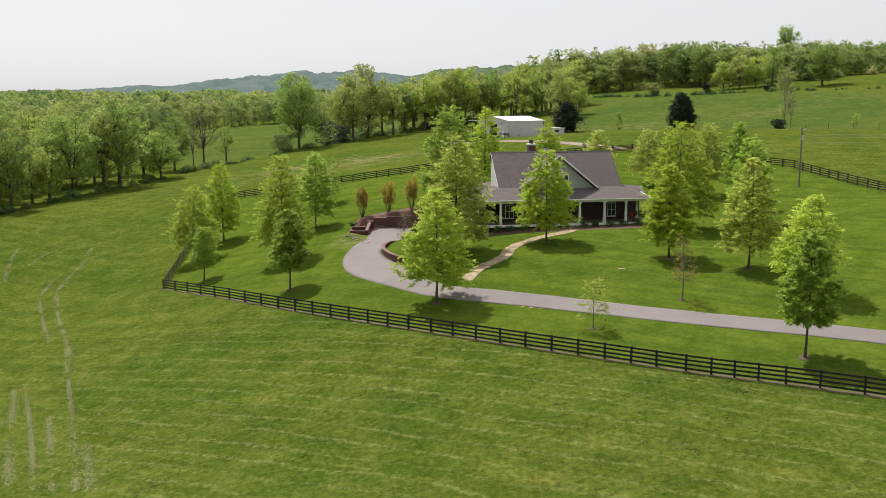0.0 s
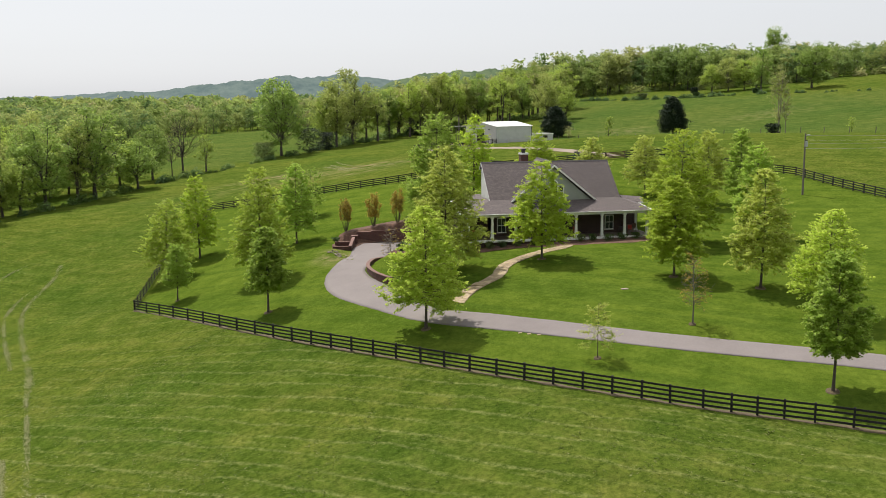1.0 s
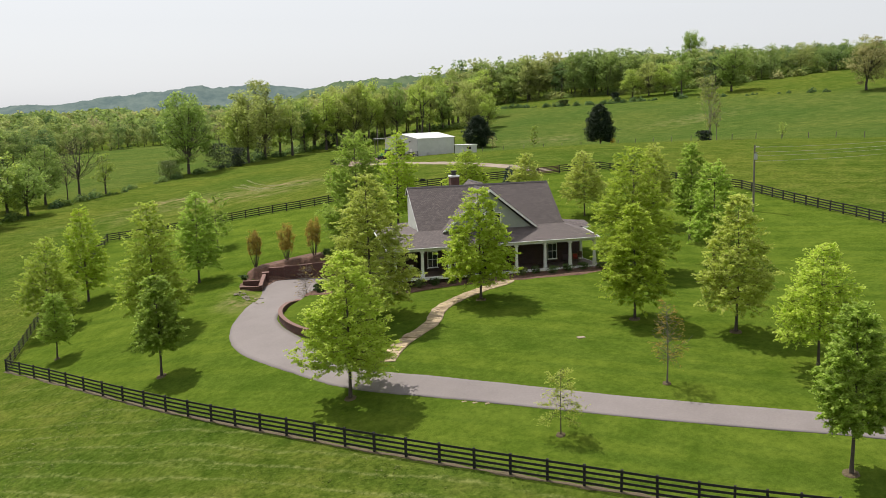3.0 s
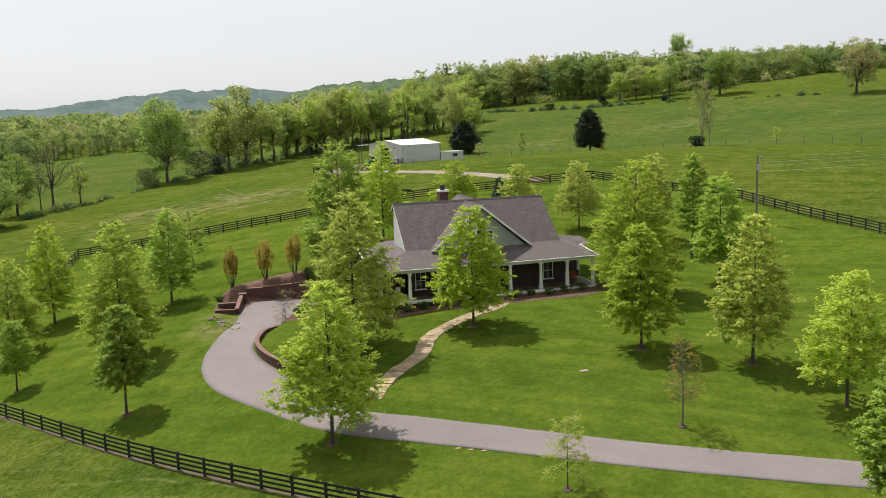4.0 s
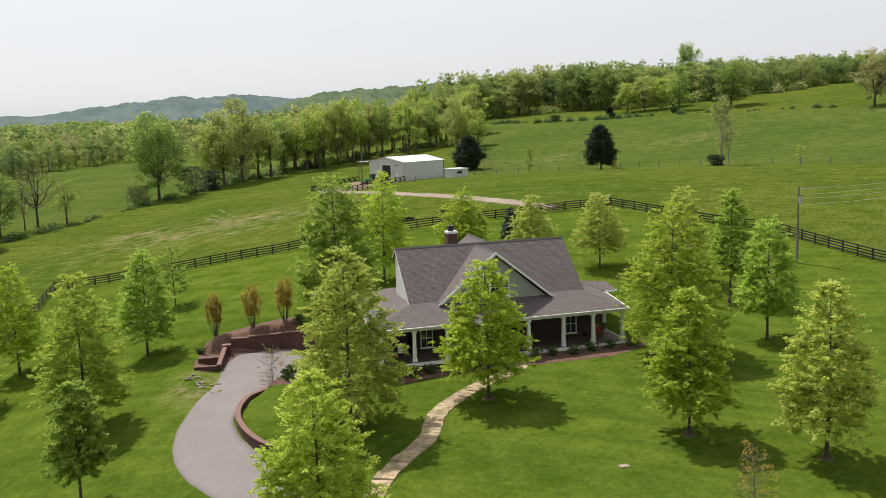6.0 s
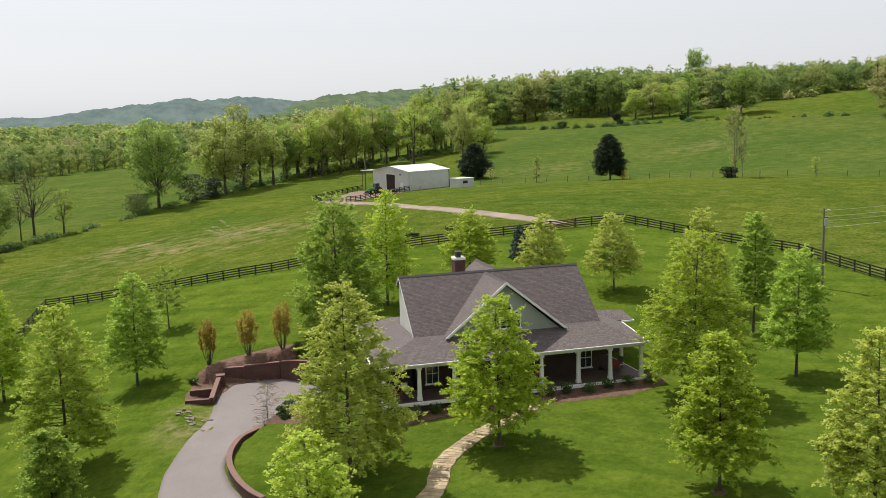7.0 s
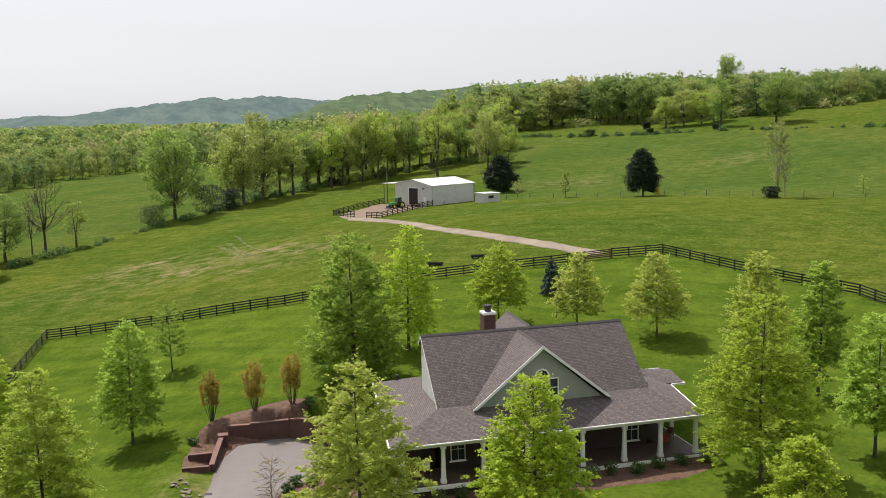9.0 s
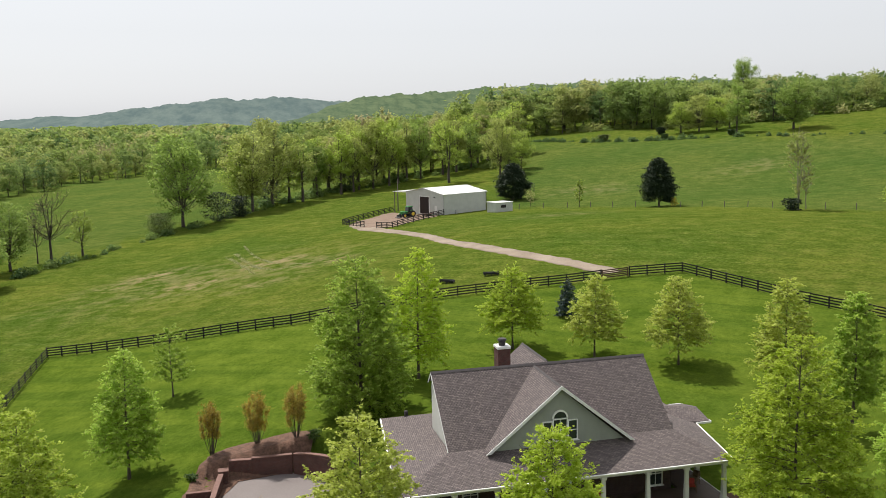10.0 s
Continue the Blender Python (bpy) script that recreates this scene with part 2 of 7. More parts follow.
M_GRASS = grass_material()
M_SHINGLE = shingle_material()
M_RIDGE = surface("ridge_cap", (0.03, 0.026, 0.028), (0.07, 0.06, 0.06))
M_BRICK = brick_material("red_brick", (0.07, 0.023, 0.018), (0.11, 0.037, 0.03), (0.095, 0.068, 0.058))
M_DARKBRICK = brick_material("brown_brick", (0.035, 0.016, 0.014), (0.06, 0.028, 0.024), (0.06, 0.046, 0.04))
M_CAPSTONE = surface("wall_cap", (0.14, 0.07, 0.056), (0.23, 0.125, 0.1))
M_WHITE = surface("white_paint", (0.7, 0.7, 0.68), (0.82, 0.82, 0.8), 2.0, 0.5, bumpy=0.08)
M_SAGE = siding_material("sage_siding", (0.27, 0.29, 0.255), (0.33, 0.35, 0.31), 0.14)
M_CREAM = siding_material("pale_siding", (0.55, 0.55, 0.52), (0.66, 0.66, 0.63), 0.14)
M_GLASS = glass_material()
M_BLACKFENCE = surface("black_fence_paint", (0.006, 0.0055, 0.0055), (0.016, 0.014, 0.013), 1.2, 0.85, bumpy=0.3)
M_ASPHALT = surface("drive_concrete", (0.15, 0.128, 0.123), (0.21, 0.182, 0.176), 0.25, 0.9, fine=6.0, bumpy=0.15)
M_GRAVEL = surface("track_gravel", (0.17, 0.12, 0.08), (0.4, 0.33, 0.255), 0.22, 0.95, fine=7.0, bumpy=0.5, distance=0.05)
M_YARD = surface("yard_gravel", (0.17, 0.11, 0.075), (0.29, 0.205, 0.15), 0.3, 0.95, fine=5.0, bumpy=0.5, distance=0.05)
M_EARTH = surface("bare_earth", (0.075, 0.056, 0.03), (0.17, 0.13, 0.075), 0.8, 0.95, fine=9.0, bumpy=0.6, distance=0.05)
M_MULCH = surface("bark_mulch", (0.035, 0.018, 0.012), (0.23, 0.125, 0.085), 2.2, 0.95, fine=7.0, bumpy=0.8, distance=0.06)
M_FLAG = surface("flagstone", (0.24, 0.165, 0.09), (0.5, 0.4, 0.26), 1.3, 0.85, fine=12.0, bumpy=0.4, per_object=0.25)
M_BARK = surface("bark", (0.045, 0.035, 0.027), (0.1, 0.08, 0.062), 4.0, 0.95, bumpy=0.6)
M_PALEBARK = surface("pale_bark", (0.17, 0.14, 0.11), (0.3, 0.26, 0.21), 4.0, 0.95, bumpy=0.5)
M_POLE = surface("weathered_pole", (0.12, 0.1, 0.085), (0.2, 0.175, 0.15), 2.0, 0.9)
M_METALWALL = siding_material("white_metal_wall", (0.46, 0.475, 0.45), (0.54, 0.55, 0.525), 0.3, "x", 0.45)
M_METALROOF = siding_material("pale_metal_roof", (0.7, 0.7, 0.68), (0.8, 0.8, 0.79), 0.3, "x", 0.35)
M_DARK = surface("opening_shade", (0.012, 0.01, 0.01), (0.03, 0.026, 0.024))
M_BLACKBROWN = surface("near_black_brown", (0.012, 0.006, 0.005), (0.025, 0.012, 0.01))
M_GREENPAINT = surface("green_paint", (0.025, 0.17, 0.035), (0.045, 0.25, 0.06), 2.0, 0.45)
M_RUBBER = surface("rubber", (0.012, 0.012, 0.012), (0.03, 0.03, 0.03))
M_YELLOW = surface("yellow_paint", (0.55, 0.4, 0.03), (0.7, 0.52, 0.06), 2.0, 0.5)
M_REDCLOTH = surface("red_cloth", (0.3, 0.03, 0.03), (0.45, 0.06, 0.05))
M_WICKER = surface("brown_wicker", (0.11, 0.07, 0.045), (0.2, 0.135, 0.09))
M_GALV = surface("galvanised", (0.4, 0.41, 0.42), (0.55, 0.56, 0.57), 3.0, 0.4, 0.6)
M_GATE = surface("gate_wood", (0.05, 0.024, 0.018), (0.12, 0.058, 0.042))
M_CABLE = surface("cable", (0.45, 0.45, 0.43), (0.6, 0.6, 0.58))
# spring foliage
L_YELLOW = leaf_material("oak_spring_leaf", (0.38, 0.48, 0.055), (0.5, 0.61, 0.09), (0.64, 0.73, 0.16), 0.6)
L_LIME = leaf_material("lime_leaf", (0.36, 0.47, 0.035), (0.49, 0.61, 0.065), (0.63, 0.74, 0.13), 0.6)
L_GREEN = leaf_material("green_leaf", (0.27, 0.4, 0.05), (0.39, 0.52, 0.085), (0.53, 0.66, 0.15), 0.6)
L_OLIVE = leaf_material("olive_leaf", (0.37, 0.43, 0.065), (0.49, 0.55, 0.11), (0.63, 0.68, 0.19), 0.6)
L_TAN = leaf_material("tan_bud_leaf", (0.39, 0.45, 0.075), (0.51, 0.57, 0.12), (0.64, 0.68, 0.2), 0.6)
L_RUSSET = leaf_material("russet_leaf", (0.28, 0.17, 0.03), (0.42, 0.3, 0.05), (0.54, 0.47, 0.12), 0.5)
L_CEDAR = leaf_material("cedar_needle", (0.008, 0.018, 0.007), (0.016, 0.032, 0.013), (0.03, 0.05, 0.022), 0.1)
L_SPRUCE = leaf_material("spruce_needle", (0.03, 0.05, 0.04), (0.05, 0.08, 0.07), (0.09, 0.13, 0.12), 0.1)
L_SHRUB = leaf_material("shrub_leaf", (0.035, 0.07, 0.015), (0.06, 0.115, 0.025), (0.12, 0.17, 0.05), 0.25)
L_BRUSH = leaf_material("brush_leaf", (0.07, 0.11, 0.025), (0.12, 0.17, 0.04), (0.18, 0.2, 0.07), 0.35)
L_YBUSH = leaf_material("yellow_blossom", (0.45, 0.33, 0.02), (0.6, 0.45, 0.04), (0.7, 0.55, 0.08), 0.3)
# woods leaves greyer and bluer than the yard's: distance haze mixed into the colour
L_WOODS = wood_leaf_material("hazed_woodland_leaf", [(0.0, (0.09, 0.155, 0.057)), (0.2, (0.165, 0.25, 0.08)), (0.5, (0.275, 0.36, 0.095)), (0.78, (0.38, 0.41, 0.14)), (1.0, (0.37, 0.31, 0.2))], 0.55)
W_LIME = leaf_material("hazed_lime_leaf", (0.27, 0.36, 0.055), (0.375, 0.475, 0.085), (0.48, 0.575, 0.135), 0.58)
W_GREEN = leaf_material("hazed_green_leaf", (0.18, 0.28, 0.05), (0.265, 0.37, 0.078), (0.365, 0.46, 0.12), 0.58)
W_OLIVE = leaf_material("hazed_olive_leaf", (0.27, 0.32, 0.08), (0.37, 0.42, 0.11), (0.47, 0.51, 0.165), 0.58)
W_TAN = leaf_material("hazed_tan_leaf", (0.27, 0.27, 0.095), (0.36, 0.35, 0.14), (0.45, 0.42, 0.19), 0.5)
M_WOODBARK = surface("dark_bark", (0.04, 0.032, 0.026), (0.1, 0.082, 0.066), 2.0, 0.95, bumpy=0.5)


def hill_material(name, lo, hi, scale):
    """Woods on far hills: soft mottling, drawn out in depth so that it stays round to the eye."""
    m, n, l, b = nodes_of(name)
    geo = n.new("ShaderNodeNewGeometry").outputs["Position"]
    mp = n.new("ShaderNodeMapping")
    mp.inputs["Scale"].default_value = (1.0, 0.05, 2.2)
    l.new(geo, mp.inputs["Vector"])
    t = noise_node(n, l, scale, 6, mp.outputs[0], 0.8)
    r = ramp(n, [(0.38, lo), (0.62, hi)])
    l.new(t.outputs["Fac"], r.inputs[0])
    l.new(r.outputs[0], b.inputs["Base Color"])
    b.inputs["Roughness"].default_value = 1.0
    b.inputs["Specular IOR Level"].default_value = 0.0
    return m


# the far range's blue is distance haze put into its base colour
M_FARHILL = hill_material("hazed_distant_hill", (0.085, 0.12, 0.12), (0.135, 0.172, 0.158), 0.02)
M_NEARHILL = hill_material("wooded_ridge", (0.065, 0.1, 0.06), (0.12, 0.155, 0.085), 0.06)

# ---- the lie of the land: broad swells, in metres ----
LEVEL = 3.22
FAR = [
    (-6.72, -5.46, -2.68, -1.37, -0.85, -0.11),
    (-5.04, -3.93, -1.29, 0.13, 1.94, 3.35),
    (-2.75, -1.11, 0.11, -1.03, 2.61, 6.95),
    (-2.33, -0.75, -0.54, -1.57, 5.23, 11.15),
    (-2.06, -1.9, -1.73, 1.1, 9.46, 12.89),
    (-1.54, -2.35, -2.64, -0.18, 4.48, 5.85),
]
MID = [
    (-0.12, 0.26, 0.2, -0.04, -0.13, -0.33),
    (-0.69, -0.17, 0.21, 0.1, 0.07, -0.13),
    (-1.21, -0.34, 0.58, 0.48, 0.63, 0.65),
    (-0.78, -0.21, 0.61, 0.47, 0.58, 0.7),
    (0.09, -0.03, 0.66, 1.28, 1.09, 0.4),
    (-0.47, -1.12, 0.17, 2.21, 1.92, 0.26),
    (-0.77, -0.65, 1.12, 1.03, -1.63, -2.6),
]
NEAR = [
    (-1.07, -0.47, -0.28, -0.68, 0.1),
    (-2.14, 0.35, 2.3, 0.97, 0.96),
    (-2.17, 2.59, 1.2, -2.6, 0.19),
    (-3.27, 0.65, 0.87, -1.01, 0.79),
    (-1.01, 0.36, 1.61, 0.64, -0.27),
    (1.05, 0.5, -0.1, 0.47, 0.99),
]

# ---- ground ----
def smooth(a, b, v):
    t = np.clip((v - a) / (b - a), 0, 1)
    return t * t * (3 - 2 * t)


def hills(x, y, table, xs, ys, s):
    z = 0.0
    for cy, row in zip(ys, table):
        for cx, a in zip(xs, row):
            z = z + a * np.exp(-((x - cx) ** 2 + (y - cy) ** 2) / (2 * s * s))
    return z


def ground(x, y):
    """Height of the land at a place of the plan; the drive's court is cut into the slope."""
    x, y = np.asarray(x, float), np.asarray(y, float)
    z = LEVEL + hills(x, y, FAR, range(-300, 401, 140), range(-100, 801, 180), 170.0)
    z = z + hills(x, y, MID, range(-80, 121, 40), range(20, 291, 45), 48.0)
    z = z + hills(x, y, NEAR, range(-60, 61, 30), range(70, 221, 30), 30.0)
    inner = np.interp(y, [116, 124, 128, 131, 133.5, 136, 138], [-13.2, -14.4, -14.1, -13.0, -11.0, -7.0, -3.4])
    cut = smooth(-18.6, -15.4, x) * (1 - smooth(inner, inner + 0.8, x)) * smooth(123, 136, y) * (1 - smooth(151.2, 152.0, y))
    return z + (-2.35 - z) * cut


def gz(x, y):
    return float(ground(x, y))


def part(name, bm, material, parent, label=""):
    """Links a bmesh (or a mesh) as one mesh object under a thing or a part."""
    if isinstance(bm, bmesh.types.BMesh):
        me = bpy.data.meshes.new(name)
        bmesh.ops.recalc_face_normals(bm, faces=bm.faces[:])
        bm.to_mesh(me)
        bm.free()
        plan_uv(me)
    else:
        me = bm
    if material is not None and not me.materials:
        me.materials.append(material)
    ob = new(name, me)
    if parent is not None:
        ob.parent = parent
        if parent.type == "EMPTY":
            ob.matrix_parent_inverse = parent.matrix_basis.inverted()
    if label:
        ob["label"] = label
    return ob


def local_part(name, bm, material, parent, label=""):
    """The same for a thing that is built round its own base point."""
    ob = part(name, bm, material, parent, label)
    ob.matrix_parent_inverse = Matrix()
    return ob


def plan_uv(me):
    """UV in metres: along the face, and up it."""
    uv = me.uv_layers.new(name="UVMap")
    for p in me.polygons:
        n = p.normal
        t = Vector((1, 0, 0)) if abs(n.z) > 0.999 else Vector((-n.y, n.x, 0)).normalized()
        b = n.cross(t)
        for li in p.loop_indices:
            co = me.vertices[me.loops[li].vertex_index].co
            uv.data[li].uv = (co.dot(t), co.dot(b))


def thing(name, x, y, z, label, category, group="", kind="", rz=0.0):
    e = new(name)
    e.matrix_basis = pose(x, y, z, 0, 0, rz)
    e.empty_display_size = 0.2
    return tagged(e, label, category, group, kind)


def box(bm, x0, x1, y0, y1, z0, z1, bevel=0.0, m=None):
    v = [bm.verts.new((x, y, z)) for z in (z0, z1) for x, y in ((x0, y0), (x1, y0), (x1, y1), (x0, y1))]
    f = [bm.faces.new([v[i] for i in q]) for q in ((3, 2, 1, 0), (4, 5, 6, 7), (0, 1, 5, 4), (1, 2, 6, 5), (2, 3, 7, 6), (3, 0, 4, 7))]
    if bevel:
        e = list({e for q in f for e in q.edges})
        r = bmesh.ops.bevel(bm, geom=e, offset=bevel, segments=1, affect="EDGES")
        v = list({w for q in r["faces"] for w in q.verts} | {w for w in v if w.is_valid})
    if m is not None:
        bmesh.ops.transform(bm, matrix=m, verts=[w for w in v if w.is_valid])
    return bm


def prism(bm, pts, y0, y1):
    """A profile in x and z, drawn out along y."""
    a = [bm.verts.new((x, y0, z)) for x, z in pts]
    b = [bm.verts.new((x, y1, z)) for x, z in pts]
    bm.faces.new(a)
    bm.faces.new(b[::-1])
    for i in range(len(pts)):
        j = (i + 1) % len(pts)
        bm.faces.new((a[i], b[i], b[j], a[j]))
    return bm


def slab(bm, corners, thick):
    """A tilted plate: its upper corners in order, and its thickness downwards."""
    a = [bm.verts.new(c) for c in corners]
    b = [bm.verts.new((c[0], c[1], c[2] - thick)) for c in corners]
    bm.faces.new(a)
    bm.faces.new(b[::-1])
    for i in range(len(a)):
        j = (i + 1) % len(a)
        bm.faces.new((a[i], b[i], b[j], a[j]))
    return bm


def rod(bm, p, q, r0, r1, sides=8):
    """A tapered round bar from p to q."""
    p, q = Vector(p), Vector(q)
    d = (q - p).normalized()
    u = d.orthogonal().normalized()
    w = d.cross(u)
    ra, rb = [], []
    for i in range(sides):
        a = 2 * math.pi * i / sides
        o = u * math.cos(a) + w * math.sin(a)
        ra.append(bm.verts.new(p + o * r0))
        rb.append(bm.verts.new(q + o * r1))
    bm.faces.new(ra[::-1])
    bm.faces.new(rb)
    for i in range(sides):
        j = (i + 1) % sides
        bm.faces.new((ra[i], ra[j], rb[j], rb[i]))
    return bm


def spline(pts, n):
    """n points along a smooth curve through pts."""
    p = np.array(pts, float)
    p = np.vstack([2 * p[0] - p[1], p, 2 * p[-1] - p[-2]])
    out = []
    for s in np.linspace(0, len(pts) - 1 - 1e-6, n):
        i, t = int(s), s - int(s)
        a, b, c, d = p[i], p[i + 1], p[i + 2], p[i + 3]
        out.append(0.5 * (2 * b + (c - a) * t + (2 * a - 5 * b + 4 * c - d) * t * t + (3 * b - a - 3 * c + d) * t ** 3))
    return np.array(out)


def even(pts, step):
    """Points at an even step along a polyline."""
    p = np.array(pts, float)
    seg = np.hypot(*np.diff(p, axis=0).T)
    s = np.concatenate([[0], np.cumsum(seg)])
    n = max(2, int(round(s[-1] / step)) + 1)
    k = np.linspace(0, s[-1], n)
    return np.stack([np.interp(k, s, p[:, 0]), np.interp(k, s, p[:, 1])], 1)


YARD = [(-45.0, 143.0), (-28.1, 112.0), (-13.2, 92.3), (3.3, 76.2), (15.8, 66.5), (42.0, 45.0), (62.0, 105.0), (62.5, 133.0), (61.0, 159.0), (49.6, 185.6), (32.6, 187.5), (17.0, 190.0), (-3.7, 191.0), (-19.6, 198.0), (-38.4, 208.7)]


GRAZED_HILL = [(58, 300), (76, 290), (91, 272), (108, 232), (130, 205), (190, 150), (420, 200), (214, 338), (184, 388), (161, 415), (146, 440), (128, 500), (96, 420)]
GRAZED_VALE = [(-150, 470), (-75, 330), (-56, 312), (-30, 340), (0, 376), (20, 400), (118, 560), (118, 620), (-57, 690), (-160, 640)]


def inside(x, y, poly):
    r = np.zeros(np.shape(x), bool)
    for (x0, y0), (x1, y1) in zip(poly, poly[1:] + poly[:1]):
        hit = ((y0 > y) != (y1 > y)) & (x < (x1 - x0) * (y - y0) / ((y1 - y0) or 1e-9) + x0)
        r ^= hit
    return r


def np_mesh(name, verts, faces, smooth_shade=False):
    """A mesh from arrays; every face has the same number of corners."""
    me = bpy.data.meshes.new(name)
    verts, faces = np.asarray(verts, np.float32), np.asarray(faces, np.int32)
    k = faces.shape[1]
    me.vertices.add(len(verts))
    me.vertices.foreach_set("co", verts.ravel())
    me.loops.add(faces.size)
    me.loops.foreach_set("vertex_index", faces.ravel())
    me.polygons.add(len(faces))
    me.polygons.foreach_set("loop_start", np.arange(0, faces.size, k, dtype=np.int32))
    me.polygons.foreach_set("use_smooth", np.full(len(faces), smooth_shade))
    me.update(calc_edges=True)
    return me


def lines(lo, hi, fine, out_lo, out_hi):
    mid = list(np.arange(lo, hi + 1e-6, fine))
    step, v = fine, hi
    while v < out_hi:
        step *= 1.12
        v += step
        mid.append(v)
    step, v = fine, lo
    while v > out_lo:
        step *= 1.12
        v -= step
        mid.insert(0, v)
    return np.array(mid)


def build_ground():
    xs, ys = lines(-75, 75, 1.25, -4500, 4500), lines(20, 215, 1.25, -1500, 4800)
    X, Y = np.meshgrid(xs, ys)
    Z = ground(X, Y)
    rng = np.random.default_rng(5)
    Z = Z + (rng.random(Z.shape) - 0.5) * 0.05
    nx, ny = len(xs), len(ys)
    i = np.arange(nx * ny).reshape(ny, nx)
    f = np.stack([i[:-1, :-1], i[:-1, 1:], i[1:, 1:], i[1:, :-1]], -1).reshape(-1, 4)
    me = np_mesh("ground", np.stack([X, Y, Z], -1).reshape(-1, 3), f, True)
    lawn = inside(X, Y, YARD).astype(np.float32)
    bare = np.zeros_like(lawn)
    # worn patches on the back slope, wheel tracks in the low pasture
    for cx, cy, rx, ry, a in ((-26, 265, 7, 5, 0.9), (-19, 243, 8, 5, 0.85), (-8, 228, 7, 5, 0.5), (-4, 253, 8, 6, 0.8), (5, 240, 7, 5, 0.6), (-14, 248, 26, 18, 0.32), (-34, 262, 7, 4, 0.6), (60, 262, 10, 6, 0.35), (95, 330, 12, 8, 0.3), (150, 330, 14, 7, 0.3), (-17.3, 138, 2.4, 4.2, 0.95)):
        bare = np.maximum(bare, a * np.exp(-(((X - cx) / rx) ** 2 + ((Y - cy) / ry) ** 2)))
    graze = np.zeros_like(lawn)
    for field in (GRAZED_HILL, GRAZED_VALE):
        graze = np.maximum(graze, inside(X, Y, field).astype(np.float32))
    for key, val in (("lawn", lawn), ("bare", bare), ("graze", graze)):
        at = me.attributes.new(key, "FLOAT", "POINT")
        at.data.foreach_set("value", val.ravel().astype(np.float32))
    me.materials.append(M_GRASS)
    tagged(new("ground", me), "mown green lawn and rolling streaky spring pasture", "ground", kind="structure")


def ribbon(name, left, right, lift, material, label, category, n=90, across=6, thick=0.05, kind="structure", ragged=0.0):
    """A strip that lies on the land between two edges, which may be ragged."""
    a, b = spline(left, n), spline(right, n)
    for i in range(n):
        for e, k in ((a, 1.7), (b, 8.3)):
            e[i, 0] += ragged * (noise.noise((e[i, 0] * 0.35, e[i, 1] * 0.35, k)) + 0.6 * noise.noise((e[i, 0] * 1.3, e[i, 1] * 1.3, k)))
    v, k = [], across + 1
    for i in range(n):
        for j in range(k):
            x, y = a[i] + (b[i] - a[i]) * j / across
            v.append((x, y, gz(x, y) + lift))
    f = [(i * k + j, i * k + j + 1, (i + 1) * k + j + 1, (i + 1) * k + j) for i in range(n - 1) for j in range(across)]
    m = len(v)
    # turned-down edges
    for i in range(n):
        for j in (0, across):
            x, y, z = v[i * k + j]
            v.append((x, y, z - lift - thick))
    for i in range(n - 1):
        f.append((i * k, (i + 1) * k, m + 2 * (i + 1), m + 2 * i))
        f.append((i * k + across, m + 2 * i + 1, m + 2 * (i + 1) + 1, (i + 1) * k + across))
    me = np_mesh(name, v, f, True)
    me.materials.append(material)
    return tagged(new(name, me), label, category, kind=kind)


def patch(name, outline, lift, material, label, category, kind="structure", step=0.6):
    """A bed of loose cover laid over the land inside an outline."""
    o = spline(outline + outline[:1], 60)[:-1]
    c = o.mean(0)
    rings = 9
    v, f = [(c[0], c[1], gz(*c) + lift)], []
    n = len(o)
    rng = random.Random(len(name) + int(abs(c[0]) * 10))
    for r in range(1, rings + 1):
        for p in o:
            q = c + (p - c) * r / rings
            e = 0.0 if r < rings else -0.12
            v.append((q[0], q[1], gz(q[0], q[1]) + lift + rng.uniform(-0.04, 0.07) + e))
    tri = [(0, 1 + i, 1 + (i + 1) % n) for i in range(n)]
    for r in range(1, rings):
        for i in range(n):
            a, b = 1 + (r - 1) * n + i, 1 + (r - 1) * n + (i + 1) % n
            d, e = 1 + r * n + i, 1 + r * n + (i + 1) % n
            tri += [(a, d, e), (a, e, b)]
    me = np_mesh(name, v, tri, True)
    me.materials.append(material)
    return tagged(new(name, me), label, category, kind=kind)


build_ground()
DRIVE_OUT = [(50, 52.8), (36, 63.8), (22.9, 74.5), (6.5, 86.0), (-7.2, 97.6), (-11.8, 102.4), (-15.2, 108.2), (-18.2, 114.4), (-19.8, 120.0), (-19.9, 125.5), (-18.8, 130.2), (-17.2, 134.6), (-15.8, 139.0), (-15.0, 144.4), (-13.7, 151.4)]
DRIVE_IN = [(51.8, 55.4), (37.8, 66.4), (24.6, 77.2), (7.9, 89.0), (-5.6, 100.9), (-9.6, 105.0), (-12.0, 110.4), (-13.4, 116.6), (-14.8, 122.4), (-14.6, 127.4), (-12.6, 131.8), (-9.6, 134.6), (-6.0, 137.0), (-4.2, 143.4), (-4.4, 150.6)]
ribbon("driveway", DRIVE_OUT, DRIVE_IN, 0.05, M_ASPHALT, "pale pinkish grey concrete driveway curving to a court", "driveway", 260, 10, ragged=0.1)
ribbon("gravel_track", [(18.0, 297), (18.5, 283), (22.0, 268), (25.0, 250), (26.0, 231), (30.5, 211), (35.6, 198.0), (39.5, 189.5)], [(22.0, 297), (22.0, 286), (25.0, 270), (27.6, 251), (28.8, 232), (33.4, 212.5), (38.4, 199.6), (42.4, 189.8)], 0.06, M_GRAVEL, "dull tan gravel farm track across pasture", "track", 220, 5, ragged=0.5)
patch("barn_yard", [(17.5, 288), (25, 279), (33, 287), (41.5, 297), (36, 311), (33, 320), (26, 311), (18, 300)], 0.05, M_YARD, "bare reddish gravel yard beside metal barn", "yard")
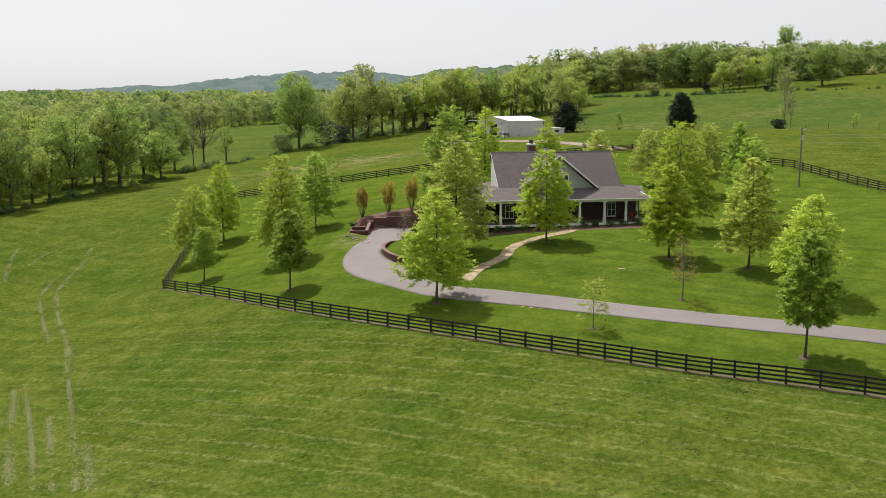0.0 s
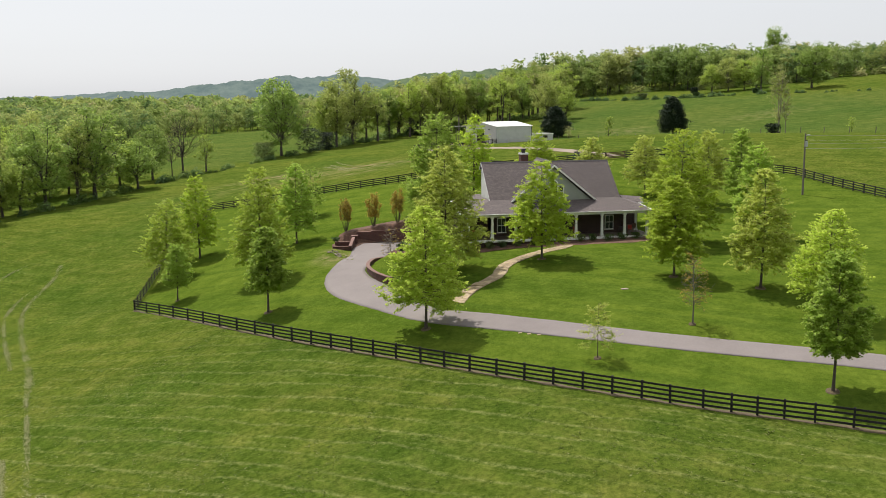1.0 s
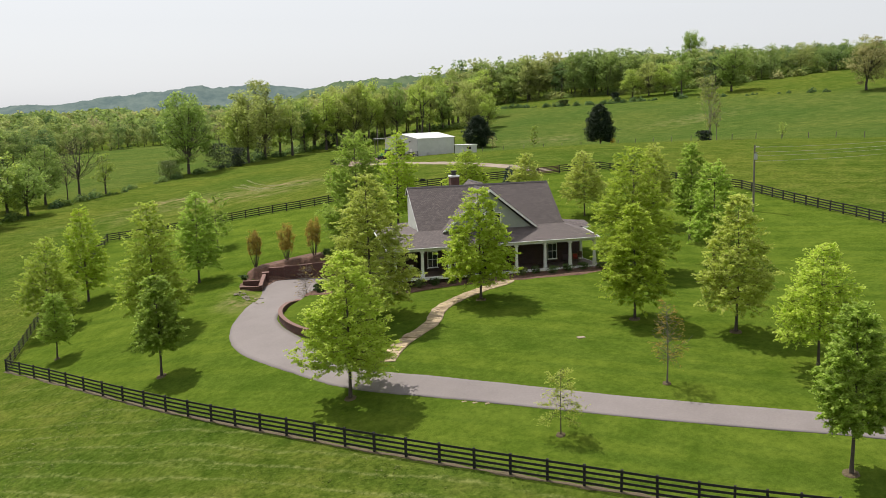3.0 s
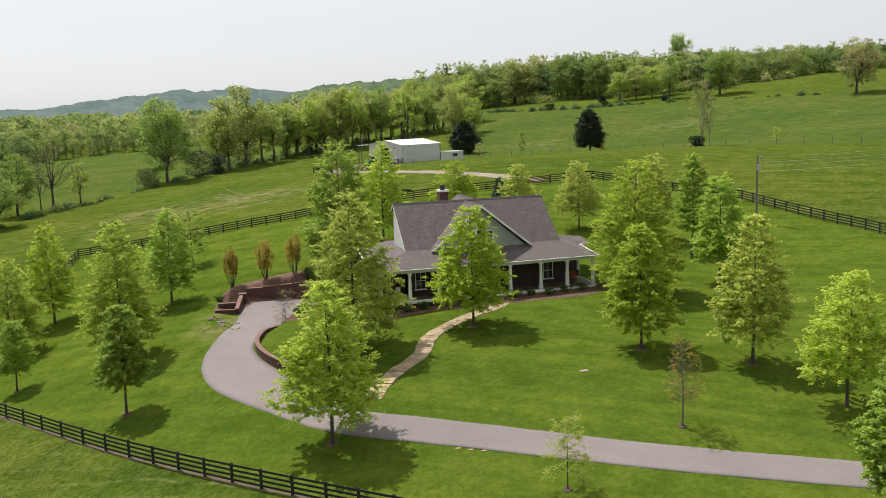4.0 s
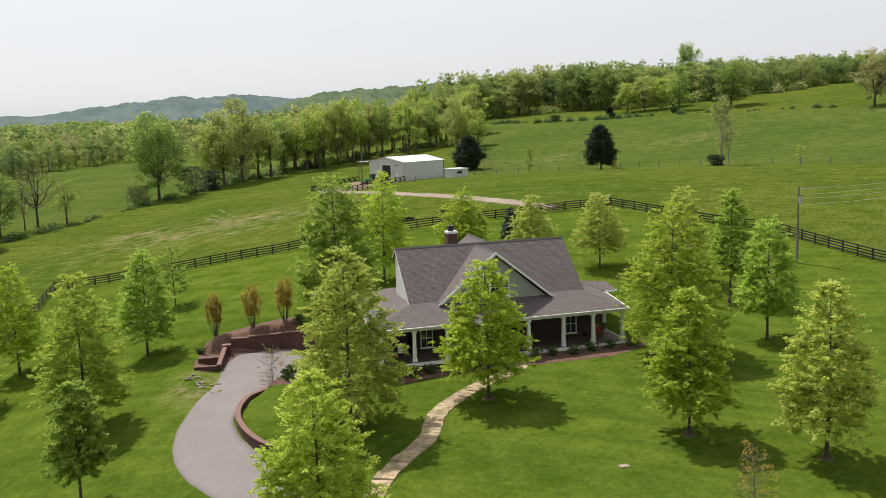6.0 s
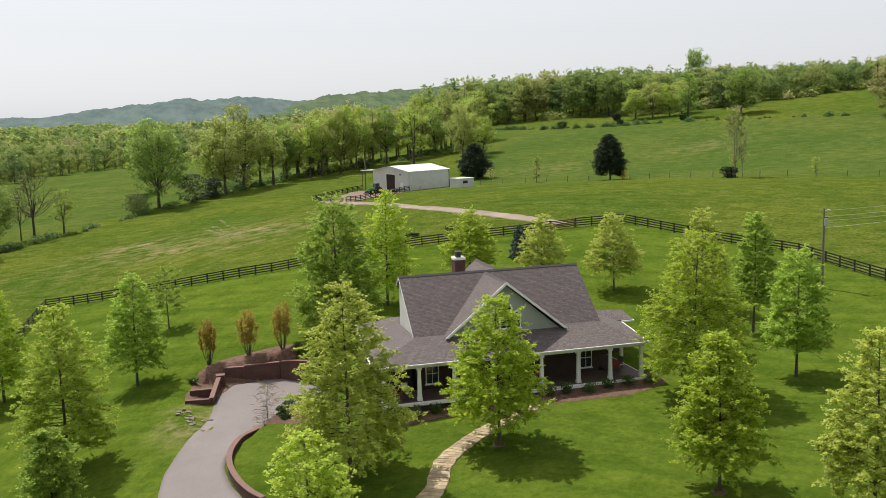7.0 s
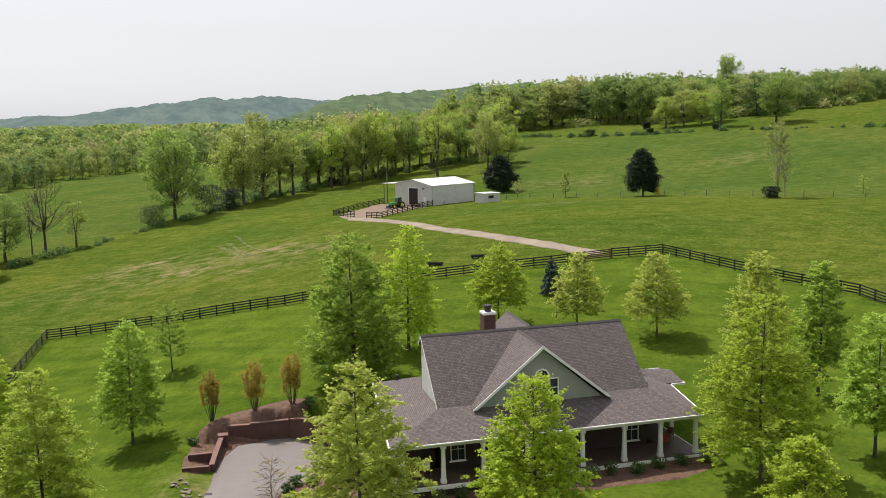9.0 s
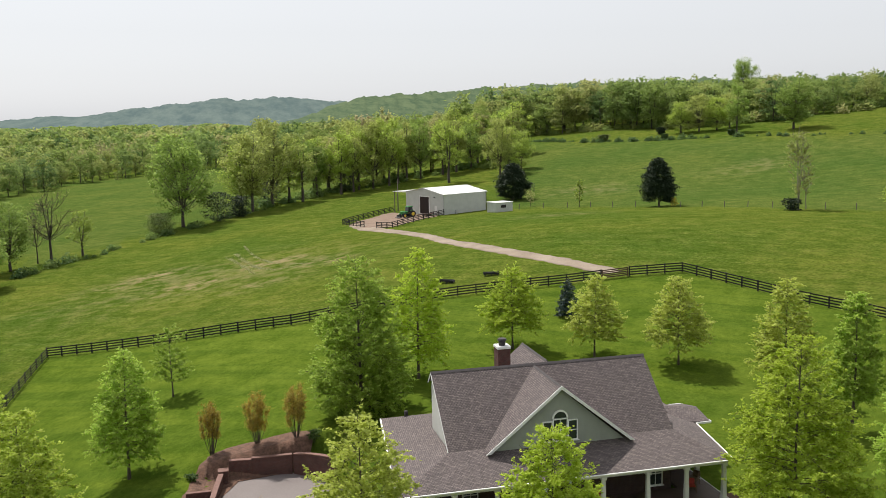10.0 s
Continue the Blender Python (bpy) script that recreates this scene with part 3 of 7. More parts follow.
FENCE_STRIP_A = [(-45.4, 142.9), (-28.5, 111.8), (-13.6, 92.0), (2.9, 75.9), (15.4, 66.2), (42.0, 44.4)]
FENCE_STRIP_B = [(-44.7, 143.2), (-27.6, 112.3), (-12.7, 92.6), (3.7, 76.6), (16.2, 66.9), (42.4, 45.2)]
ribbon("earth_strip", [(a[0] * 0.75 + b[0] * 0.25, a[1] * 0.75 + b[1] * 0.25) for a, b in zip(FENCE_STRIP_A, FENCE_STRIP_B)], [(a[0] * 0.42 + b[0] * 0.58, a[1] * 0.42 + b[1] * 0.58) for a, b in zip(FENCE_STRIP_A, FENCE_STRIP_B)], 0.03, M_EARTH, "strip of bare brown earth under the board fence", "earth", 420, 3, ragged=0.28)

# ---- distant hills ----
def far_hills(az0, az1, at, height, r0, r1, material, label, rough, seed):
    """A wooded range: its skyline's heights by compass angle, rising from r0 to r1."""
    az = np.radians(np.arange(az0, az1, 0.12))
    prof = np.interp(np.degrees(az), at, height)
    prof = prof + np.array([rough * noise.noise((float(a) * 60, 1.3, seed)) + 0.5 * rough * noise.noise((float(a) * 260, 4.1, seed)) + 0.35 * rough * noise.noise((float(a) * 700, 9.1, seed)) for a in az])
    rs = np.linspace(r0, r1, 16)
    v, f = [], []
    for k, r in enumerate(rs):
        g = smooth(0, 0.75, k / 15) * (1 if k < 13 else 1 - 0.25 * (k - 12))
        for a, p in zip(az, prof):
            w = 1 + 0.07 * noise.noise((float(a) * 90, k * 0.7, 2.0)) + 0.025 * noise.noise((float(a) * 420, k * 2.1, 5.0))
            v.append((-15 + r * math.sin(a), 58 + r * math.cos(a), 3 + (p - 3) * g * w * (r / rs[11] if k < 12 else 1)))
    n = len(az)
    for k in range(15):
        for i in range(n - 1):
            f.append((k * n + i, k * n + i + 1, (k + 1) * n + i + 1, (k + 1) * n + i))
    me = np_mesh("backdrop", v, f, True)
    me.materials.append(material)
    tagged(new("backdrop", me), label, "hills", kind="structure")


far_hills(-50, 70, [-50, -30, -16, -11.4, -9.4, -7.3, -5.5, -2.4, 0.8, 1.5, 4.1, 5.4, 6.9, 9, 14, 25, 45, 70], [30, 30, 36, 45, 58, 57, 74, 96, 118, 110, 120, 116, 101, 92, 95, 100, 60, 40], 2600, 4300, M_FARHILL, "low wooded hills far away, tinted blue-green for haze", 5.0, 0.0)
far_hills(2, 50, [2, 5, 7, 8.8, 10.6, 12.3, 14.5, 17, 20, 30, 50], [10, 30, 57, 70, 74, 77, 80, 83, 88, 90, 60], 1300, 2100, M_NEARHILL, "green wooded ridge behind the hilltop", 4.0, 3.0)


# ---- trees ----
def leaf_quads(rng, pos, size, up=0.4):
    """Leaves as small bent-free quads, turned at random."""
    n = len(pos)
    nrm = rng.normal(size=(n, 3))
    nrm[:, 2] = np.abs(nrm[:, 2]) + up
    nrm /= np.linalg.norm(nrm, axis=1)[:, None]
    t = np.cross(nrm, rng.normal(size=(n, 3)))
    t /= np.linalg.norm(t, axis=1)[:, None]
    b = np.cross(nrm, t)
    s = size * rng.uniform(0.6, 1.3, n)[:, None]
    k = 0.62
    v = np.stack([pos - t * s, pos - b * s * k, pos + t * s, pos + b * s * k], 1).reshape(-1, 3)
    return v, np.arange(n * 4).reshape(-1, 4)


def leaf_blades(rng, pos, size, up=0.4):
    """Leaves as single pointed blades."""
    n = len(pos)
    nrm = rng.normal(size=(n, 3))
    nrm[:, 2] = np.abs(nrm[:, 2]) + up
    nrm /= np.linalg.norm(nrm, axis=1)[:, None]
    t = np.cross(nrm, rng.normal(size=(n, 3)))
    t /= np.linalg.norm(t, axis=1)[:, None]
    b = np.cross(nrm, t)
    s = size * rng.uniform(0.7, 1.3, n)[:, None]
    v = np.stack([pos - t * s, pos + t * s * 0.7 - b * s * 0.75, pos + t * s * 0.7 + b * s * 0.75], 1).reshape(-1, 3)
    return v, np.arange(n * 3).reshape(-1, 3)


def tube_arrays(paths, sides):
    """Tapered limbs: each path is a list of (point, radius)."""
    V, F = [], []
    o = 0
    for path in paths:
        for i, (p, r) in enumerate(path):
            for k in range(sides):
                a = 2 * math.pi * k / sides
                V.append((p[0] + r * math.cos(a), p[1] + r * math.sin(a), p[2]) if abs(path[-1][0][2] - path[0][0][2]) > 0.4 * math.dist(path[-1][0], path[0][0]) else (p[0] + 0.5 * r * math.cos(a), p[1] + 0.5 * r * math.cos(a), p[2] + r * math.sin(a)))
        for i in range(len(path) - 1):
            for k in range(sides):
                j = (k + 1) % sides
                F.append((o + i * sides + k, o + i * sides + j, o + (i + 1) * sides + j, o + (i + 1) * sides + k))
        o += len(path) * sides
    return V, F


def crown_radius(t, style):
    if style == "pyramid":
        return min(1.0, 0.62 + t * 2.2) * (1 - t) ** 0.8 * 1.08
    if style == "oval":
        return max(0.05, math.sin(math.pi * (0.13 + 0.85 * t))) ** 0.75
    if style == "cone":
        return max(0.06, (min(1.0, 0.55 + 2.6 * t)) * (1 - t) ** 0.72 * 1.06)
    if style == "column":
        return max(0.05, math.sin(math.pi * (0.2 + 0.78 * t))) ** 0.5
    return max(0.05, math.sin(math.pi * (0.15 + 0.8 * t))) ** 0.6


def tree_arrays(h, w, style, seed, leaves=5200, leaf=0.2, base=0.2, trunk_r=0.16, limbs=46, lean=0.02, spread=1.0, sides=6, blades=False, inner=0.22):
    rng = np.random.default_rng(seed)
    top = np.array([rng.normal() * lean * h, rng.normal() * lean * h, h * 0.97])
    stem = []
    for i in range(8):
        s = i / 7
        wob = 0.05 * math.sin(3 * s + seed)
        stem.append(((top[0] * s ** 1.5 + wob * (0 if i == 0 else 1), top[1] * s ** 1.5 + wob * 0.6 * (0 if i == 0 else 1), top[2] * s - (0.25 if i == 0 else 0)), max(0.015, trunk_r * (1.25 if i == 0 else 1) * (1 - 0.93 * s))))
    zs = np.array([p[0][2] for p in stem])
    paths, pos = [stem], []
    lens = []
    spec = []
    for i in range(limbs):
        t = (i + rng.uniform(-0.4, 0.4)) / limbs
        t = min(max(t, 0.0), 0.985)
        z0 = h * (base + (0.97 - base) * t)
        r = 0.5 * w * crown_radius(t, style) * rng.uniform(0.72, 1.16)
        spec.append((t, z0, r))
        lens.append(r ** 1.35)
    lens = np.array(lens) / sum(lens)
    for i, (t, z0, r) in enumerate(spec):
        az = i * 2.39996 + rng.normal() * 0.35
        d = np.array([math.cos(az), math.sin(az)])
        if style == "pyramid":
            rise = (-0.22 + 0.85 * t) * r
        else:
            rise = (0.12 + 0.65 * t) * r
        start_z = z0 - (0.35 * r if style in ("oval", "column", "round") else 0.0)
        start_z = max(h * base * 0.6, start_z)
        k = start_z / max(h * 0.97, 0.1)
        bx = np.array([top[0] * k ** 1.5, top[1] * k ** 1.5, start_z])
        end = np.array([bx[0] + d[0] * r, bx[1] + d[1] * r, z0 + rise])
        midp = (bx + end) / 2 + np.array([0, 0, 0.10 * r])
        rr = max(0.012, trunk_r * 0.24 * (1 - 0.8 * t))
        paths.append([(tuple(bx), rr), (tuple(midp), rr * 0.6), (tuple(end), rr * 0.2)])
        n = int(leaves * lens[i])
        sprays = max(3, int(r * 4.5))
        u = rng.uniform(inner, 1.05, sprays) ** 0.8
        cent = bx + (end - bx) * u[:, None]
        cent[:, 2] += 0.10 * r * np.sin(np.pi * np.clip(u, 0, 1))
        side = rng.normal(size=sprays) * 0.26 * r * u
        cent[:, 0] += -d[1] * side
        cent[:, 1] += d[0] * side
        cent[:, 2] += rng.normal(size=sprays) * 0.10 * r
        which = rng.integers(0, sprays, n)
        sg = 0.2 + 0.11 * r
        off = rng.normal(size=(n, 3))
        off *= (rng.random(n) ** 0.45 * 1.7 / np.linalg.norm(off, axis=1))[:, None]
        p = cent[which] + off * np.array([sg, sg, sg * 0.42]) * spread
        pos.append(p)
    pos = np.concatenate(pos)
    over = pos[:, 2] > h * 0.98
    pos[over, 2] = h * (0.98 - 0.45 * rng.random(over.sum()))
    pos[:, 2] = np.maximum(pos[:, 2], h * base * 0.55)
    lv, lf = leaf_blades(rng, pos, leaf) if blades else leaf_quads(rng, pos, leaf)
    tv, tf = tube_arrays(paths, sides)
    return (np.array(tv), np.array(tf)), (lv, lf)


def plant_tree(name, x, y, h, w, style, leaf_mat, seed, label, category="tree", bark=None, group="", sink=0.08, **kw):
    (tv, tf), (lv, lf) = tree_arrays(h, w, style, seed, **kw)
    e = thing(name, x, y, gz(x, y) - sink, label, category, group)
    tm = np_mesh("trunk", tv, tf, True)
    local_part("trunk", tm, bark or M_BARK, e)
    cm = np_mesh("crown", lv, lf)
    local_part("crown", cm, leaf_mat, e)
    return e


def oak_arrays(h, w, style, seed, leaves=20000, leaf=0.09, base=0.16, trunk_r=0.15, limbs=60, sides=6, droop=0.0, airy=1.0, twig=True, limb_r=0.26, up=1.1, twig_r=0.02):
    """A tree whose leaves sit along twigs, the twigs along limbs, the limbs along a stem."""
    rng = np.random.default_rng(seed)
    top = np.array([rng.normal() * 0.015 * h, rng.normal() * 0.015 * h, h * 0.985])
    wob = rng.normal(size=2) * 0.06

    def stem_at(z):
        s = min(max(z / top[2], 0.0), 1.0)
        return np.array([top[0] * s + wob[0] * math.sin(4 * s), top[1] * s + wob[1] * math.sin(4 * s), z])

    stem = [(tuple(stem_at(top[2] * i / 9) - np.array([0, 0, 0.3 if i == 0 else 0])), max(0.012, trunk_r * (1.35 if i == 0 else 1) * (1 - 0.95 * i / 9))) for i in range(10)]
    paths, starts, ends, weight = [stem], [], [], []
    for i in range(limbs):
        t = min(max((i + rng.uniform(-0.5, 0.5)) / limbs, 0.0), 0.99)
        if style == "pyramid":
            prof = min(1.0, 0.7 + 1.7 * t) * (1 - t) ** 0.68 * 1.08 + 0.02
            rise = -0.16 - droop + (1.0 + droop) * t
        elif style == "oval":
            prof = min(1.0, 0.6 + 2.2 * t) * (1 - t) ** 0.5 * 1.06 + 0.02
            rise = 0.3 + 0.8 * t
        else:
            prof = max(0.08, math.sin(math.pi * (0.2 + 0.74 * t))) ** 0.6
            rise = 0.75 + 0.5 * t
        r = max(0.25, 0.5 * w * prof * rng.uniform(0.8, 1.06))
        z1 = h * (base + (0.985 - base) * t)
        z0 = max(h * base * 0.7, z1 - max(0.0, rise) * r * (1.0 if style != "pyramid" else 0.55))
        az = i * 2.39996 + rng.normal() * 0.4
        d = np.array([math.cos(az), math.sin(az), 0.0])
        p0 = stem_at(z0)
        p2 = p0 + d * r
        p2[2] = z1 + (rise * r * 0.45 if style == "pyramid" else 0.0) + rng.normal() * 0.06 * r
        p2[2] = min(p2[2], h * (0.8 + 0.2 * t))
        p1 = (p0 + p2) / 2 + np.array([0, 0, 0.09 * r])
        rr = max(0.014, trunk_r * limb_r * (1 - 0.75 * t))
        paths.append([(tuple(p0), rr), (tuple(p1), rr * 0.65), (tuple(p2), rr * 0.25)])
        nt = max(4, int(r * 3.6))
        u = np.sort(rng.uniform(0.2, 1.0, nt)) ** 0.85
        u[-1] = 1.0
        a = (p0[None] * ((1 - u) ** 2)[:, None] + 2 * p1[None] * (u * (1 - u))[:, None] + p2[None] * (u ** 2)[:, None])
        turn = np.where(np.arange(nt) % 2 == 0, 1, -1) * rng.uniform(0.45, 1.15, nt)
        turn[-1] *= 0.2
        ln = (0.34 + 0.36 * r * (1.15 - u)) * rng.uniform(0.6, 1.4, nt)
        ca, sa = np.cos(turn), np.sin(turn)
        slope = rng.normal(size=nt) * 0.45 + 0.12 * rise - droop * 0.9 * (1 - t)
        dirs = np.stack([d[0] * ca - d[1] * sa, d[0] * sa + d[1] * ca, slope], 1)
        b = a + dirs * ln[:, None]
        starts.append(a)
        ends.append(b)
        weight.append(ln)
        if twig:
            for k in range(0, nt, 2 if leaves > 900 else 1):
                paths.append([(tuple(a[k]), twig_r), (tuple(b[k]), twig_r * 0.35)])
    a, b, wt = np.concatenate(starts), np.concatenate(ends), np.concatenate(weight)
    # tufts of leaves along the twigs, more towards their tips, then the leaves
    tuft = 11
    clusters = max(60, leaves // tuft)
    which = rng.choice(len(wt), clusters, p=wt / wt.sum())
    f = 0.12 + 1.0 * rng.random(clusters) ** 0.8
    c = a[which] + (b[which] - a[which]) * f[:, None] + rng.normal(size=(clusters, 3)) * np.array([0.07, 0.07, 0.05]) * airy
    way = b[which] - a[which]
    way /= np.linalg.norm(way, axis=1)[:, None] + 1e-6
    spread = rng.normal(size=(clusters * tuft, 3)) * np.array([0.085, 0.085, 0.05]) * airy
    along = rng.normal(size=(clusters * tuft, 1)) * 0.13 * airy
    pos = np.repeat(c, tuft, 0) + spread + np.repeat(way, tuft, 0) * along
    lv, lf = leaf_blades(rng, pos, leaf, up)
    tv, tf = join_arrays(tube_arrays(paths[:1], sides), tube_arrays(paths[1:], 3))
    return (np.array(tv), np.array(tf)), (lv, lf)


def join_arrays(one, two):
    o = len(one[0])
    return list(one[0]) + list(two[0]), list(one[1]) + [tuple(i + o for i in q) for q in two[1]]


def plant_oak(name, x, y, h, w, style, leaf_mat, seed, label, category="tree", bark=None, group="", sink=0.08, **kw):
    (tv, tf), (lv, lf) = oak_arrays(h, w, style, seed, **kw)
    e = thing(name, x, y, gz(x, y) - sink, label, category, group)
    local_part("trunk", np_mesh("trunk", tv, tf, True), bark or M_BARK, e)
    local_part("crown", np_mesh("crown", lv, lf), leaf_mat, e)
    return e


def wood_arrays(h, w, seed, leaves=5200, leaf=0.26, clumps=46, fork=0.24, low=0.26, trunk_r=0.34, stems=3, sides=5, puff=0.13, twigs=0):
    """A grown woodland tree: a forked trunk, rising limbs, and leaves in loose clumps at their ends."""
    rng = np.random.default_rng(seed)
    lobes = rng.normal(size=(6, 3))
    lobes /= np.linalg.norm(lobes, axis=1)[:, None]
    swell = rng.uniform(-0.28, 0.3, 6)
    d = rng.normal(size=(clumps, 3))
    d /= np.linalg.norm(d, axis=1)[:, None]
    f = rng.uniform(0.08, 1.0, clumps) ** 0.42
    f *= 1.0 + (np.clip(d @ lobes.T, 0, 1) ** 3 @ swell)
    c = d * f[:, None] * np.array([w / 2, w / 2, h * (1 - low) / 2]) * 0.94 + np.array([0, 0, h * (0.98 + low) / 2])
    c[:, 2] = np.clip(c[:, 2], h * low * 0.9, h * 0.98)
    skirt = np.clip((c[:, 2] / h - low) / (0.5 - low), 0, 1)
    c[:, :2] *= (0.8 + 0.2 * skirt)[:, None]
    zf = h * fork
    paths, heads = [[((0, 0, -0.4), trunk_r * 1.3), ((rng.normal() * 0.1, rng.normal() * 0.1, zf * 0.5), trunk_r), ((0, 0, zf), trunk_r * 0.85)]], []
    for k in range(stems):
        a = 6.283 * (k + rng.uniform(-0.25, 0.25)) / stems
        out = w * rng.uniform(0.1, 0.2) if stems > 1 else 0.0
        pts = [np.array([math.cos(a) * out * u ** 0.8 + rng.normal() * 0.12, math.sin(a) * out * u ** 0.8 + rng.normal() * 0.12, zf + (h * rng.uniform(0.84, 0.95) - zf) * u]) for u in (0.0, 0.3, 0.65, 1.0)]
        pts[0] = np.array([0, 0, zf - 0.3])
        heads.append(pts)
        paths.append([(tuple(p), trunk_r * (0.62 if stems > 1 else 0.8) * (1 - 0.85 * u)) for p, u in zip(pts, (0.0, 0.3, 0.65, 1.0))])
    P = []
    for q in [*c, *(pts[-1] for pts in heads), *(pts[2] for pts in heads)]:
        best = None
        for pts in heads:
            z = min(max(q[2] - 0.75 * math.hypot(q[0], q[1]), zf + 0.2), pts[-1][2])
            zz = [p[2] for p in pts]
            b = np.array([np.interp(z, zz, [p[0] for p in pts]), np.interp(z, zz, [p[1] for p in pts]), z])
            if best is None or np.linalg.norm(q - b) < np.linalg.norm(q - best):
                best = b
        ln = np.linalg.norm(q - best)
        mid = best + (q - best) * 0.5 + np.array([0, 0, -0.08 * ln])
        rr = max(0.05, 0.022 * ln * trunk_r / 0.34)
        paths.append([(tuple(best), rr), (tuple(mid), rr * 0.7), (tuple(q), rr * 0.3)])
        for _ in range(twigs):
            e = q + rng.normal(size=3) * np.array([1, 1, 0.7]) * w * 0.1 + np.array([0, 0, 0.5])
            g = best + (q - best) * rng.uniform(0.5, 1.0)
            paths.append([(tuple(g), 0.045), (tuple(e), 0.02)])
        n = max(3, int(leaves / clumps * rng.uniform(0.6, 1.4)))
        o = rng.normal(size=(n, 3))
        o *= (rng.random(n) ** 0.42 / np.linalg.norm(o, axis=1))[:, None]
        P.append(q + o * w * puff * rng.uniform(0.7, 1.3) * np.array([1.0, 1.0, 0.72]))
    pos = np.concatenate(P)
    lv, lf = leaf_blades(rng, pos, leaf, 0.7)
    tv, tf = join_arrays(tube_arrays(paths[:1 + stems], sides), tube_arrays(paths[1 + stems:], 3))
    return (np.array(tv), np.array(tf)), (lv, lf)


def plant_wood(name, x, y, h, w, leaf_mat, seed, label, category="tree", bark=None, group="", **kw):
    (tv, tf), (lv, lf) = wood_arrays(h, w, seed, **kw)
    e = thing(name, x, y, gz(x, y) - 0.1, label, category, group)
    local_part("trunk", np_mesh("trunk", tv, tf, True), bark or M_PALEBARK, e)
    local_part("crown", np_mesh("crown", lv, lf), leaf_mat, e)
    return e


def plant_vase(x, y, h, w, seed, label):
    """A shrub of many slim stems that fan out from the ground, leafy along their upper half."""
    rng = np.random.default_rng(seed)
    paths, P = [], []
    for k in range(15):
        a, u = k * 2.39996 + rng.normal() * 0.3, rng.uniform(0.25, 1.0)
        tip = np.array([math.cos(a) * w * 0.4 * u, math.sin(a) * w * 0.4 * u, h * rng.uniform(0.84, 1.0) * (1.0 - 0.3 * u * u)])
        root = np.array([math.cos(a) * 0.1, math.sin(a) * 0.1, -0.1])
        mid = root + (tip - root) * 0.5 + np.array([math.cos(a), math.sin(a), 0]) * 0.17 * w * u
        curve = [(1 - t) ** 2 * root + 2 * t * (1 - t) * mid + t * t * tip for t in np.linspace(0, 1, 7)]
        paths.append([(tuple(p), 0.03 * (1 - 0.75 * i / 6)) for i, p in enumerate(curve)])
        for _ in range(13):
            t = rng.uniform(0.38, 1.0)
            b = (1 - t) ** 2 * root + 2 * t * (1 - t) * mid + t * t * tip
            e = b + np.array([rng.normal() * 0.16, rng.normal() * 0.16, rng.uniform(0.12, 0.5)])
            paths.append([(tuple(b), 0.014), (tuple(e), 0.006)])
            n = 24
            P.append(b + (e - b) * rng.random((n, 1)) + rng.normal(size=(n, 3)) * 0.11)
    tv, tf = tube_arrays(paths, 4)
    lv, lf = leaf_blades(rng, np.concatenate(P), 0.068, 0.3)
    e = thing("crape_myrtle", x, y, gz(x, y) - 0.05, label, "shrub", "russet shrubs in the mulch bed")
    local_part("stem", np_mesh("stem", tv, tf, True), M_BARK, e)
    local_part("crown", np_mesh("crown", lv, lf), L_RUSSET, e)
    return e


